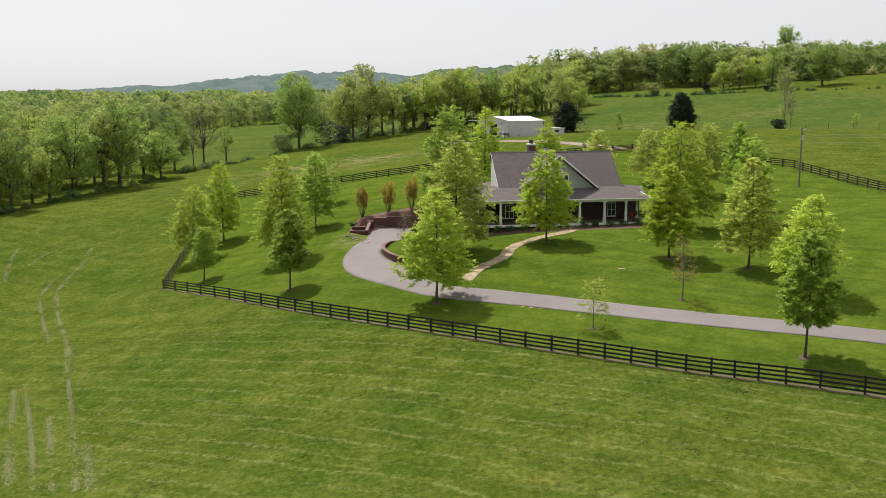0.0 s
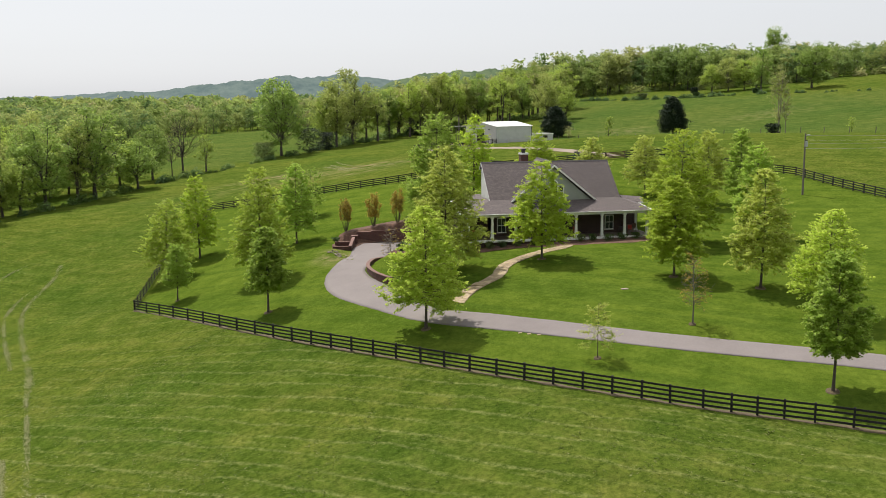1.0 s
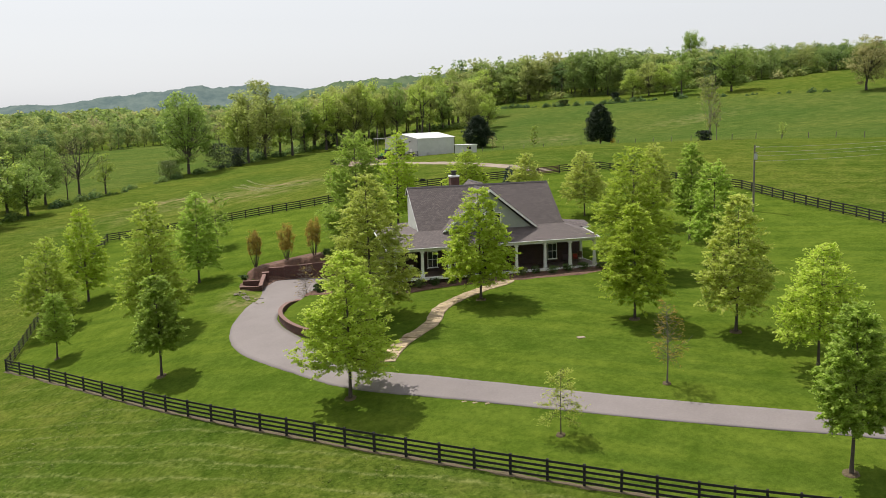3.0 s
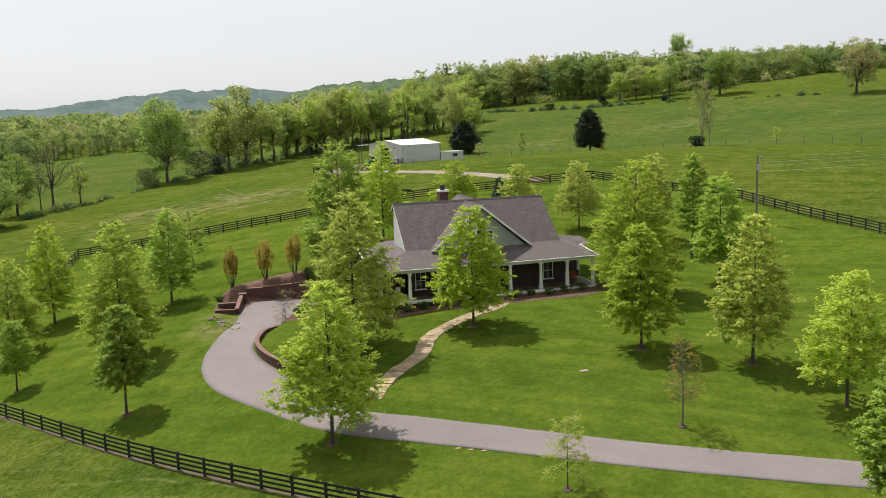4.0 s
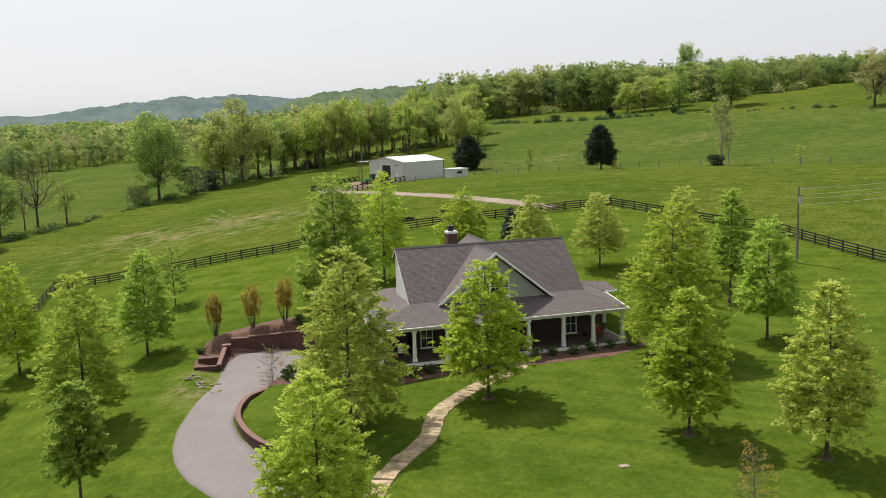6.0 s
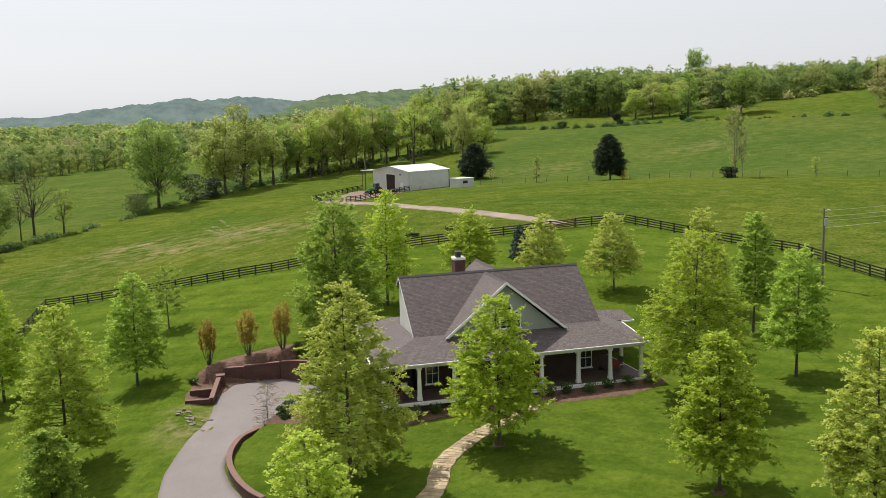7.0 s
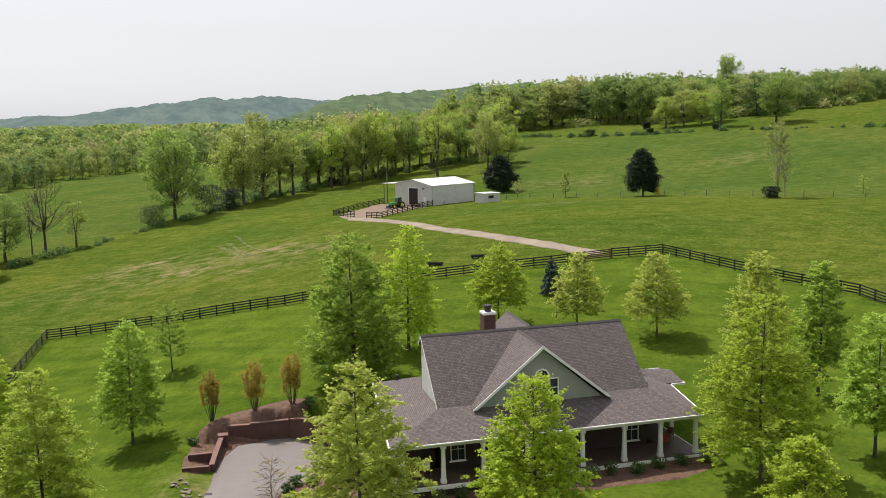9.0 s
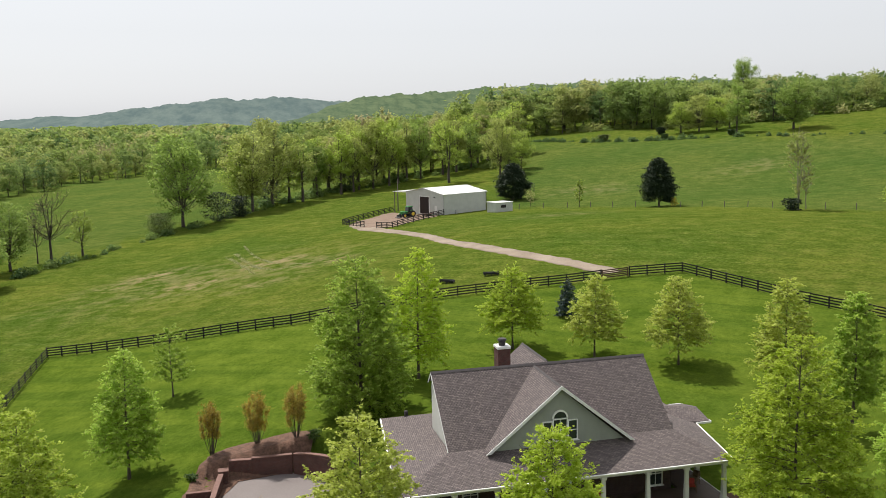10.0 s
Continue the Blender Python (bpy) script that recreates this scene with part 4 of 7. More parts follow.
YARD_GROUP = "young trees on the lawn"
OAK = "young pin oak with fresh yellow-green spring leaves on lawn"
for n_, args in enumerate((
    (-11.5, 99.8, 12.2, 8.4, "pyramid", L_YELLOW, OAK, 6500),
    (-26.7, 118.4, 10.0, 4.5, "oval", L_GREEN, "dense oval dark green shade tree on lawn", 5200),
    (-38.9, 139.8, 7.9, 3.5, "oval", L_GREEN, "small dark green oval tree beside the fence", 2600),
    (-41.8, 156.7, 12.4, 8.6, "pyramid", L_YELLOW, OAK, 5200),
    (-37.9, 166.7, 13.6, 7.2, "pyramid", L_LIME, "tall lime green pyramidal tree on lawn", 5200),
    (-27.6, 135.1, 15.0, 8.9, "pyramid", L_YELLOW, "tall pyramidal pin oak in bright yellow-green leaf", 7500),
    (-22.6, 154.5, 12.2, 7.0, "pyramid", L_GREEN, "fresh green pyramidal young tree on lawn", 5200),
    (-6.3, 117.7, 14.8, 10.0, "pyramid", L_OLIVE, "large olive-yellow pin oak with drooping lower limbs", 8500),
    (5.2, 117.6, 11.7, 8.2, "pyramid", L_LIME, "lime green pin oak standing before the porch", 7000),
    (16.0, 104.6, 10.8, 6.8, "pyramid", L_LIME, "lime green pyramidal young oak on lawn", 6500),
    (24.2, 121.2, 14.4, 11.0, "pyramid", L_LIME, "tall yellow-green pin oak beside the house", 8000),
    (39.3, 145.3, 11.6, 6.6, "pyramid", L_OLIVE, "olive-yellow young oak behind the house", 4200),
    (22.2, 97.7, 12.2, 6.6, "pyramid", L_TAN, OAK, 5200),
    (23.3, 88.0, 10.0, 7.0, "pyramid", L_YELLOW, OAK, 3700),
    (15.2, 73.9, 10.8, 4.8, "oval", L_GREEN, "dense oval green pear tree near the front fence", 6600),
    (34.7, 122.1, 12.0, 6.1, "oval", L_GREEN, "fresh green oval tree on the side lawn", 5000),
    (39.1, 135.2, 12.8, 4.6, "oval", L_GREEN, "slender green tree on the side lawn", 4200),
    (33.6, 156.1, 9.8, 7.4, "pyramid", L_TAN, "tan-budded young oak on the back lawn", 3600),
    (18.5, 166.9, 9.6, 8.0, "pyramid", L_LIME, "broad lime green tree on the back lawn", 4200),
    (26.2, 161.4, 9.2, 6.4, "pyramid", L_TAN, "sparse tan-budded young oak on back lawn", 3000),
    (-0.8, 155.1, 16.2, 10.8, "oval", L_GREEN, "large bright green shade tree behind the house", 15000),
    (6.5, 162.4, 14.2, 7.8, "pyramid", L_LIME, "tall lime green tree behind the house", 5000),
)):
    x_, y_, h_, w_, st_, lm_, lab_, lv_ = args
    plant_oak("yard_tree", x_, y_, h_, w_, st_, lm_, 11 + n_, lab_, group=YARD_GROUP, leaves=int(lv_ * 5.6), leaf=0.104 if h_ > 9 else 0.09, limbs=116 if st_ == "pyramid" else 150 if h_ > 16 else 84, base=(0.25 if h_ < 10.4 else 0.21 if h_ < 13 else 0.17) if st_ == "pyramid" else 0.06 if h_ > 16 else 0.25 if h_ > 11.5 else 0.3, trunk_r=0.0095 * h_ + 0.03, droop=0.22 if x_ == -6.3 else 0.05, airy=1.0)
plant_oak("sapling", 1.0, 85.9, 4.9, 3.0, "pyramid", L_TAN, 71, "thin sparse yellowish oak sapling beside the drive", leaves=2800, leaf=0.06, base=0.25, trunk_r=0.05, limbs=30, group=YARD_GROUP)
plant_oak("redbud_tree", 11.4, 90.0, 6.6, 3.3, "oval", L_RUSSET, 72, "nearly bare small redbud with a few reddish buds", leaves=1500, leaf=0.055, base=0.32, trunk_r=0.08, limbs=70, bark=M_POLE, group=YARD_GROUP)
plant_oak("slender_tree", -19.4, 174.7, 8.6, 4.2, "oval", L_GREEN, 73, "slender thin-leaved tree on the back lawn", leaves=6500, leaf=0.095, trunk_r=0.09, base=0.25, limbs=30, group=YARD_GROUP)
for n_, (x_, y_, h_) in enumerate(((-15.1, 154.1, 5.4), (-10.9, 153.6, 5.2), (-7.3, 152.9, 5.4))):
    plant_vase(x_, y_, h_ + 0.2, 2.9, 80 + n_, "vase-shaped multi-stem shrub with russet spring leaves")
plant_oak("bare_shrub", -10.6, 134.0, 4.7, 2.3, "column", L_RUSSET, 84, "nearly leafless multi-stem shrub beside the drive", leaves=500, leaf=0.045, base=0.14, trunk_r=0.06, limbs=60, limb_r=0.4, bark=M_PALEBARK)
plant_tree("blue_spruce", 28.2, 175.0, 5.0, 3.2, "pyramid", L_SPRUCE, 85, "small blue-grey spruce near the back fence", leaves=2600, leaf=0.14, base=0.04, trunk_r=0.07)
plant_tree("cedar_tree", 90.3, 274.1, 12.2, 9.0, "cone", L_CEDAR, 86, "dense dark green cedar alone on the pasture", leaves=24000, leaf=0.17, base=0.1, trunk_r=0.25, spread=1.0, limbs=130, blades=True, inner=0.5)
plant_tree("cedar_tree", 69.4, 324.4, 11.0, 10.4, "cone", L_CEDAR, 87, "broad dark cedar beside the metal barn", leaves=17000, leaf=0.2, base=0.03, trunk_r=0.25, spread=1.0, limbs=120, blades=True, inner=0.5)
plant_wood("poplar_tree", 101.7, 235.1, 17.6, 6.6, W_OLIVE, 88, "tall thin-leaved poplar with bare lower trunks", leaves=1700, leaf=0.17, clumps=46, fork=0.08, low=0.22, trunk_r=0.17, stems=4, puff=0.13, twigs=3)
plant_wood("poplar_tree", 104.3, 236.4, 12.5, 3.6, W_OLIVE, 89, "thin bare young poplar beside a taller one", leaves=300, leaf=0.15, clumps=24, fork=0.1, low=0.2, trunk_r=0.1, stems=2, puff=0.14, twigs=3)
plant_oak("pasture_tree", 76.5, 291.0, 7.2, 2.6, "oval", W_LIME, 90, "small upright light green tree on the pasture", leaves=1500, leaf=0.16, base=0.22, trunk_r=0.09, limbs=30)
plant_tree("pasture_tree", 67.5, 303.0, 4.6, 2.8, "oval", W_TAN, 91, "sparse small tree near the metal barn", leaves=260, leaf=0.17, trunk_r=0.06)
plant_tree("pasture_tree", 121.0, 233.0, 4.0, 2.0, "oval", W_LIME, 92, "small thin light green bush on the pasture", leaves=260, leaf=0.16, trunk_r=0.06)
plant_tree("yellow_bush", 93.2, 272.5, 2.2, 1.6, "round", L_YBUSH, 93, "small bright yellow bush under the cedar", "bush", leaves=420, leaf=0.14, base=0.05, trunk_r=0.04)
plant_tree("dark_bush", 99.6, 234.2, 2.6, 3.4, "round", L_CEDAR, 94, "low dark evergreen bush at the poplar's foot", "bush", leaves=900, leaf=0.2, base=0.03, trunk_r=0.06)
# ---- woods ----
def wood_protos():
    out = []
    for k, (w, low, fork, leaves) in enumerate(((12.0, 0.03, 0.16, 1150), (13.0, 0.0, 0.13, 1250), (10.0, 0.03, 0.2, 950), (11.0, 0.08, 0.22, 850), (12.5, 0.0, 0.12, 1100))):
        out.append(wood_arrays(18.0, w, 300 + k, leaves=leaves, leaf=0.44, clumps=30, low=low, fork=fork, trunk_r=0.24, stems=2, sides=3, puff=0.17))
    return out


def mid_protos():
    """Crowns of the wood's inside, seen only from above and afar."""
    out = []
    for k in range(5):
        rng = np.random.default_rng(700 + k)
        lumps = rng.normal(size=(14, 3)) * np.array([2.4, 2.4, 3.0]) + np.array([0, 0, 11.0])
        p = np.concatenate([c + rng.normal(size=(22, 3)) * np.array([1.15, 1.15, 0.85]) for c in lumps])
        lv, lf = leaf_blades(rng, p, 0.84, 0.6)
        tv, tf = tube_arrays([[((0, 0, -0.5), 0.25), ((0, 0, 13), 0.1)]], 3)
        out.append(((np.array(tv), np.array(tf)), (lv, lf)))
    return out


def far_protos():
    out = []
    for k in range(4):
        rng = np.random.default_rng(900 + k)
        n = 120
        d = rng.normal(size=(n, 3))
        d /= np.linalg.norm(d, axis=1)[:, None]
        p = d * rng.uniform(0.75, 1.05, n)[:, None] * np.array([5.4, 5.4, 5.6]) + np.array([0, 0, 11.5])
        p = p[p[:, 2] > 7]
        lv, lf = leaf_blades(rng, p, 1.45)
        tv, tf = tube_arrays([[((0, 0, -0.5), 0.25), ((0, 0, 12), 0.12)]], 4)
        out.append(((np.array(tv), np.array(tf)), (lv, lf)))
    return out


def grove(name, spots, protos, label, category="woods"):
    """Woods as one piece of stuff: spots of x, y, height, width factor and tint."""
    rng = np.random.default_rng(len(spots))
    V, F, MI, T, o = [], [], [], [], 0
    for x, y, h, wf, tint in spots:
        (tv, tf), (lv, lf) = protos[rng.integers(0, len(protos))]
        a = rng.uniform(0, 6.28)
        R = np.array([[math.cos(a), -math.sin(a), 0], [math.sin(a), math.cos(a), 0], [0, 0, 1]]) * (h / 18.0)
        R[:2] *= wf
        base = np.array([x, y, gz(x, y) - 0.2])
        tf = np.concatenate([tf[:, :3], tf[:, [0, 2, 3]]])
        for verts, faces, mi in ((lv, lf, 0), (tv, tf, 1)):
            V.append(verts @ R.T + base)
            F.append(faces + o)
            MI.append(np.full(len(faces), mi, np.int32))
            T.append(np.full(len(verts), tint, np.float32))
            o += len(verts)
    me = np_mesh(name, np.concatenate(V), np.concatenate(F))
    me.materials.append(L_WOODS)
    me.materials.append(M_WOODBARK)
    me.polygons.foreach_set("material_index", np.concatenate(MI))
    at = me.attributes.new("tint", "FLOAT", "POINT")
    at.data.foreach_set("value", np.concatenate(T))
    return tagged(new(name, me), label, category, kind="stuff")


def fill(poly, step, h, seed, jitter=0.45, tints=(0.0, 1.0), wf=(0.8, 1.15), keep=1.0):
    rng = random.Random(seed)
    xs, ys = [p[0] for p in poly], [p[1] for p in poly]
    out = []
    y = min(ys)
    while y < max(ys):
        x = min(xs)
        while x < max(xs):
            px, py = x + rng.uniform(-jitter, jitter) * step, y + rng.uniform(-jitter, jitter) * step
            if rng.random() < keep and bool(inside(np.array(px), np.array(py), poly)):
                patchy = 0.5 + 0.5 * noise.noise((px * 0.02, py * 0.02, 3.3))
                tint = min(1, max(0, tints[0] + (tints[1] - tints[0]) * (0.4 * patchy + 0.6 * rng.random())))
                out.append((px, py, h * rng.uniform(0.62, 1.2), rng.uniform(*wf), tint))
            x += step
        y += step
    return out


WOOD = wood_protos()
FARW = far_protos()
MIDW = mid_protos()
HILLTOP = [(118, 530), (147, 510), (160, 488), (176, 470), (182, 440), (214, 418), (245, 410), (274, 417), (330, 400), (520, 420), (520, 640), (118, 640)]
HILL_EDGE = HILLTOP[:10] + [(520, 450), (330, 432), (276, 446), (248, 440), (220, 448), (206, 462), (196, 492), (176, 514), (160, 534), (118, 556)]
def hill_height(x):
    """The hilltop's trees grow lower towards the open crest."""
    return float(np.interp(x, [118, 160, 185, 205, 235, 275, 330], [23.0, 22.0, 20.5, 17.0, 15.5, 11.5, 11.0]))


grove("hilltop_wood_edge", [(s[0], s[1], s[2] * hill_height(s[0]) / 14.0, *s[3:]) for s in fill(HILL_EDGE, 8.6, 14.0, 1, tints=(-0.1, 1.0), wf=(0.95, 1.4))], WOOD, "mixed spring trees along the hilltop wood's edge")
grove("hilltop_woods", [(s[0], s[1], s[2] * hill_height(s[0]) / 13.0, *s[3:]) for s in fill(HILLTOP, 12.0, 13.0, 11, tints=(0.0, 1.0)) if not inside(np.array(s[0]), np.array(s[1]), HILL_EDGE)], MIDW, "mixed spring woods on the hilltop")
LOW = [(-150, 470), (-103, 533), (-94, 608), (-57, 652), (-30, 640), (118, 590), (118, 820), (-420, 820), (-420, 300), (-230, 300)]
LOW_EDGE = [(-150, 470), (-103, 533), (-94, 608), (-57, 652), (-30, 640), (118, 590), (118, 625), (-30, 675), (-64, 686), (-125, 640), (-140, 560), (-185, 500)]
grove("valley_wood_edge", fill(LOW_EDGE, 10.6, 17.0, 2, tints=(0.0, 1.05)), WOOD[:4], "spring trees of mixed green behind the low field")
grove("valley_woods", [s for s in fill(LOW, 16.5, 21.0, 12, tints=(0.0, 1.05)) if not inside(np.array(s[0]), np.array(s[1]), LOW_EDGE)], MIDW, "spring woods of mixed green and tan")
BACK = [(118, 560), (520, 640), (700, 640), (700, 1300), (-700, 1300), (-700, 300), (-420, 300), (-420, 820), (118, 820)]
grove("far_woods", [q for q in fill(BACK, 24.0, 21.0, 3, tints=(0.0, 1.05), wf=(0.8, 1.5)) if q[0] < 100 or q[1] > 900], FARW, "far continuous spring woodland")
HORIZON = [(-1500, 1300), (1200, 1300), (1500, 2600), (-1500, 2600)]
grove("horizon_woods", fill(HORIZON, 66.0, 20.0, 4, tints=(0.15, 0.8), wf=(2.2, 3.2)), FARW, "woodland fading towards the horizon")

# single trees of the wood's edge
rng_w = random.Random(42)
EDGE_LABELS = {"L_LIME": "tall fresh green woodland edge tree", "L_GREEN": "tall mid-green woodland edge tree", "L_OLIVE": "tall olive-tinged woodland edge tree", "L_TAN": "tall thinly leaved budding woodland edge tree"}
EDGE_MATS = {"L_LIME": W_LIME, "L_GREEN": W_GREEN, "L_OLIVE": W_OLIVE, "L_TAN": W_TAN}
edge_protos = {}
EDGE_KINDS = {"broad": dict(w=13.5, low=0.12, fork=0.2, leaves=5200, clumps=74, puff=0.125), "tall": dict(w=9.5, low=0.14, fork=0.26, leaves=3400, clumps=60, stems=2, puff=0.13), "dense": dict(w=13.0, low=0.1, fork=0.16, leaves=7000, clumps=110, puff=0.125), "thin": dict(w=9.5, low=0.2, fork=0.26, leaves=1900, clumps=50, stems=2, puff=0.12), "bare": dict(w=13.0, low=0.3, fork=0.3, leaves=420, clumps=44, twigs=5, leaf=0.16)}


def edge_tree(x, y, h, w, key, style):
    """One tree of the wood's edge, h high and w across."""
    k = (key, style, rng_w.randrange(3))
    spec = dict(EDGE_KINDS[style])
    if k not in edge_protos:
        (tv, tf), (lv, lf) = wood_arrays(18.0, seed=500 + len(edge_protos), **spec)
        e = thing("woodland_tree", x, y, gz(x, y), EDGE_LABELS[key] if style != "bare" else "nearly leafless spreading tree in the fence row", "tree", "trees along the field edge")
        local_part("trunk", np_mesh("trunk", tv, tf, True), M_WOODBARK, e)
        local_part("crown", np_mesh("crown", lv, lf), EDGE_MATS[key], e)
        edge_protos[k] = e
    else:
        e = copy_thing(edge_protos[k], Matrix())
    wf = w / spec["w"]
    e.matrix_basis = Matrix.LocRotScale((x, y, gz(x, y) - 0.2), Euler((0, 0, rng_w.uniform(0, 6.28))), (wf, wf, h / 18))
    return e


LI, GR, OL, TA = "L_LIME", "L_GREEN", "L_OLIVE", "L_TAN"
# the grove at the low end of the pasture: its front trees, then those behind
for args in ((-90.6, 234.5, 19.4, 13.5, GR, "broad"), (-88.0, 242.0, 14.5, 8.6, LI, "tall"), (-85.0, 246.0, 14.3, 8.7, LI, "tall"), (-81.4, 255.0, 21.8, 17.0, GR, "broad"), (-72.0, 268.0, 25.0, 19.5, GR, "broad"), (-75.5, 264.0, 22.0, 11.0, OL, "tall"), (-68.0, 282.5, 17.5, 11.5, LI, "tall"), (-63.5, 283.5, 14.0, 13.5, GR, "broad"), (-62.0, 305.0, 17.5, 13.5, GR, "broad"), (-98.0, 222.0, 19.0, 13.0, LI, "broad"), (-101.0, 210.0, 20.0, 12.0, GR, "tall"), (-53.6, 310.0, 18.5, 12.5, TA, "bare"), (-57.0, 311.5, 13.6, 6.5, TA, "bare"), (-46.9, 314.5, 12.6, 7.4, LI, "thin")):
    edge_tree(*args)
rng_g = random.Random(17)
for k_, p_ in enumerate(even([(-128, 205), (-110, 235), (-98, 258), (-88, 278), (-78, 300)], 8.5)):
    for row_ in range(3):
        if rng_g.random() < 0.88:
            edge_tree(p_[0] - row_ * 9 + rng_g.uniform(-3, 3), p_[1] + row_ * 6 + rng_g.uniform(-3, 3), rng_g.uniform(18, 24.5), rng_g.uniform(9, 13.5), rng_g.choice([LI, GR, OL, LI, TA]), rng_g.choice(["broad", "tall", "thin"]))
# the overgrown fence row that climbs to the barn
for args in ((-23.3, 347.0, 27.6, 18.5, GR, "dense"), (-2.6, 367.0, 26.5, 19.0, OL, "broad"), (-6.0, 372.0, 22.0, 14.0, LI, "broad"), (4.2, 376.0, 28.0, 17.5, OL, "broad"), (10.0, 382.0, 23.0, 12.0, LI, "tall"), (14.2, 380.0, 20.5, 12.5, OL, "thin"), (20.0, 390.0, 21.0, 11.5, GR, "tall"), (28.3, 389.0, 24.0, 13.0, LI, "tall"), (33.0, 392.0, 20.0, 10.0, OL, "thin"), (35.6, 396.0, 22.5, 12.0, LI, "broad"), (40.6, 395.5, 24.7, 14.0, OL, "broad")):
    edge_tree(*args)
for args in ((46.9, 398.0, 25.0, 16.0, LI, "broad"), (51.0, 402.0, 21.0, 9.5, OL, "thin"), (54.8, 406.0, 22.8, 12.0, OL, "tall"), (60.3, 407.0, 23.6, 12.5, GR, "broad"), (65.5, 384.0, 24.0, 12.5, LI, "thin"), (70.0, 412.0, 22.0, 12.0, LI, "tall"), (76.0, 414.0, 20.5, 11.0, OL, "tall"), (82.6, 417.0, 18.8, 13.0, GR, "broad"), (84.5, 385.0, 20.0, 12.0, OL, "broad"), (88.5, 388.0, 18.0, 10.0, LI, "tall"), (96.0, 396.0, 15.0, 10.5, LI, "broad"), (92.0, 412.0, 19.0, 12.0, OL, "tall")):
    edge_tree(*args)
# trees behind that row, and single trees of the far fields and the crest
for k_, p_ in enumerate(even([(22, 402), (46, 416), (68, 428), (92, 436), (112, 446)], 8.0)):
    for row_ in range(2):
        edge_tree(p_[0] + rng_g.uniform(-3, 3), p_[1] + row_ * 10 + rng_g.uniform(-3, 3), rng_g.uniform(19, 25), rng_g.uniform(10, 14), rng_g.choice([LI, GR, OL, TA]), rng_g.choice(["broad", "tall"]))
for args in ((-7.3, 540.0, 12.4, 8.0, TA, "thin"), (187.0, 401.0, 19.0, 9.5, GR, "tall"), (203.5, 388.0, 20.0, 17.5, GR, "dense"), (228.0, 464.0, 26.5, 11.5, GR, "dense"), (222.0, 327.0, 21.0, 18.5, TA, "broad"), (176.0, 426.0, 14.0, 13.0, LI, "broad"), (182.0, 422.0, 15.0, 12.0, OL, "broad"), (188.0, 418.0, 14.5, 12.0, LI, "broad"), (195.0, 420.0, 15.0, 12.0, OL, "broad"), (296.0, 420.0, 15.0, 13.0, OL, "thin")):
    edge_tree(*args)
# brush and low dark cedars along the old fence rows
for n_, (x_, y_, h_, w_, m_, lab_) in enumerate(((-13.5, 349, 9, 9, L_CEDAR, "dark cedar in the overgrown fence row"), (-7, 356, 6.5, 7, L_CEDAR, "low dark cedar in the fence row"), (31, 398, 10, 9, L_CEDAR, "dark cedar at the wood's edge"), (4, 384, 8, 7, L_CEDAR, "dark cedar under the edge trees"), (-29, 336, 6, 8, L_BRUSH, "tangled green brush in the fence row"), (170, 432, 3.2, 3.2, L_CEDAR, "dark round bush on the far pasture"), (164, 417, 2.2, 2.6, L_SHRUB, "green bush on the far pasture"), (148, 441, 3.0, 4.0, L_BRUSH, "green bush on the far hedge line"), (183, 398, 2.2, 2.4, L_SHRUB, "low bush on the far hedge line"))):
    plant_tree("bush", x_, y_, h_, w_, "round", m_, 600 + n_, lab_, "bush", leaves=3200, leaf=0.19, base=0.03, trunk_r=0.1, limbs=40, spread=1.2, blades=True)
def brush_protos():
    """Low rounded tangles of brush."""
    out = []
    for k in range(4):
        rng = np.random.default_rng(950 + k)
        d = rng.normal(size=(150, 3))
        d[:, 2] = np.abs(d[:, 2])
        d /= np.linalg.norm(d, axis=1)[:, None]
        p = d * rng.uniform(0.4, 1.05, 150)[:, None] * np.array([13.0, 13.0, 16.0])
        lv, lf = leaf_blades(rng, p, 2.3)
        tv, tf = tube_arrays([[((0, 0, -1), 0.8), ((0, 0, 9), 0.3)]], 3)
        out.append(((np.array(tv), np.array(tf)), (lv, lf)))
    return out


BRUSH = brush_protos()
HEDGE = [(128, 500), (133, 482), (146, 440), (161, 415), (173, 401), (184, 388), (214, 338)]
grove("fence_row_brush", [(p[0] + rng_w.uniform(-1.2, 1.2), p[1] + rng_w.uniform(-1.2, 1.2), rng_w.uniform(0.9, 2.8), rng_w.uniform(0.7, 1.3), rng_w.uniform(0.0, 0.12)) for p in even(HEDGE, 1.8) if rng_w.random() < (0.75 if p[1] > 400 else 0.3)], BRUSH, "low brush along an old far fence line", "brush")
grove("left_row_brush", [(p[0] + rng_w.uniform(-2, 2), p[1] + rng_w.uniform(-2, 2), rng_w.uniform(0.8, 2.8), rng_w.uniform(0.7, 1.3), rng_w.uniform(0.0, 0.45)) for p in even([(-118, 177), (-91, 226), (-73, 266), (-55, 300), (-40, 318), (-24, 338), (0, 372), (28, 404), (62, 428)], 2.6) if rng_w.random() < 0.7], BRUSH, "tangled underbrush along the overgrown fence row", "brush")
grove("barn_row_brush", [(p[0] + rng_w.uniform(-4, 4), p[1] + rng_w.uniform(-1, 6), rng_w.uniform(1.2, 4.2), rng_w.uniform(0.7, 1.3), rng_w.uniform(0.05, 0.5)) for p in even([(0, 376), (22, 394), (46, 404), (62, 412), (84, 418), (100, 400)], 1.9) if rng_w.random() < 0.8], BRUSH, "leafy underbrush between the trunks behind the barn", "brush")
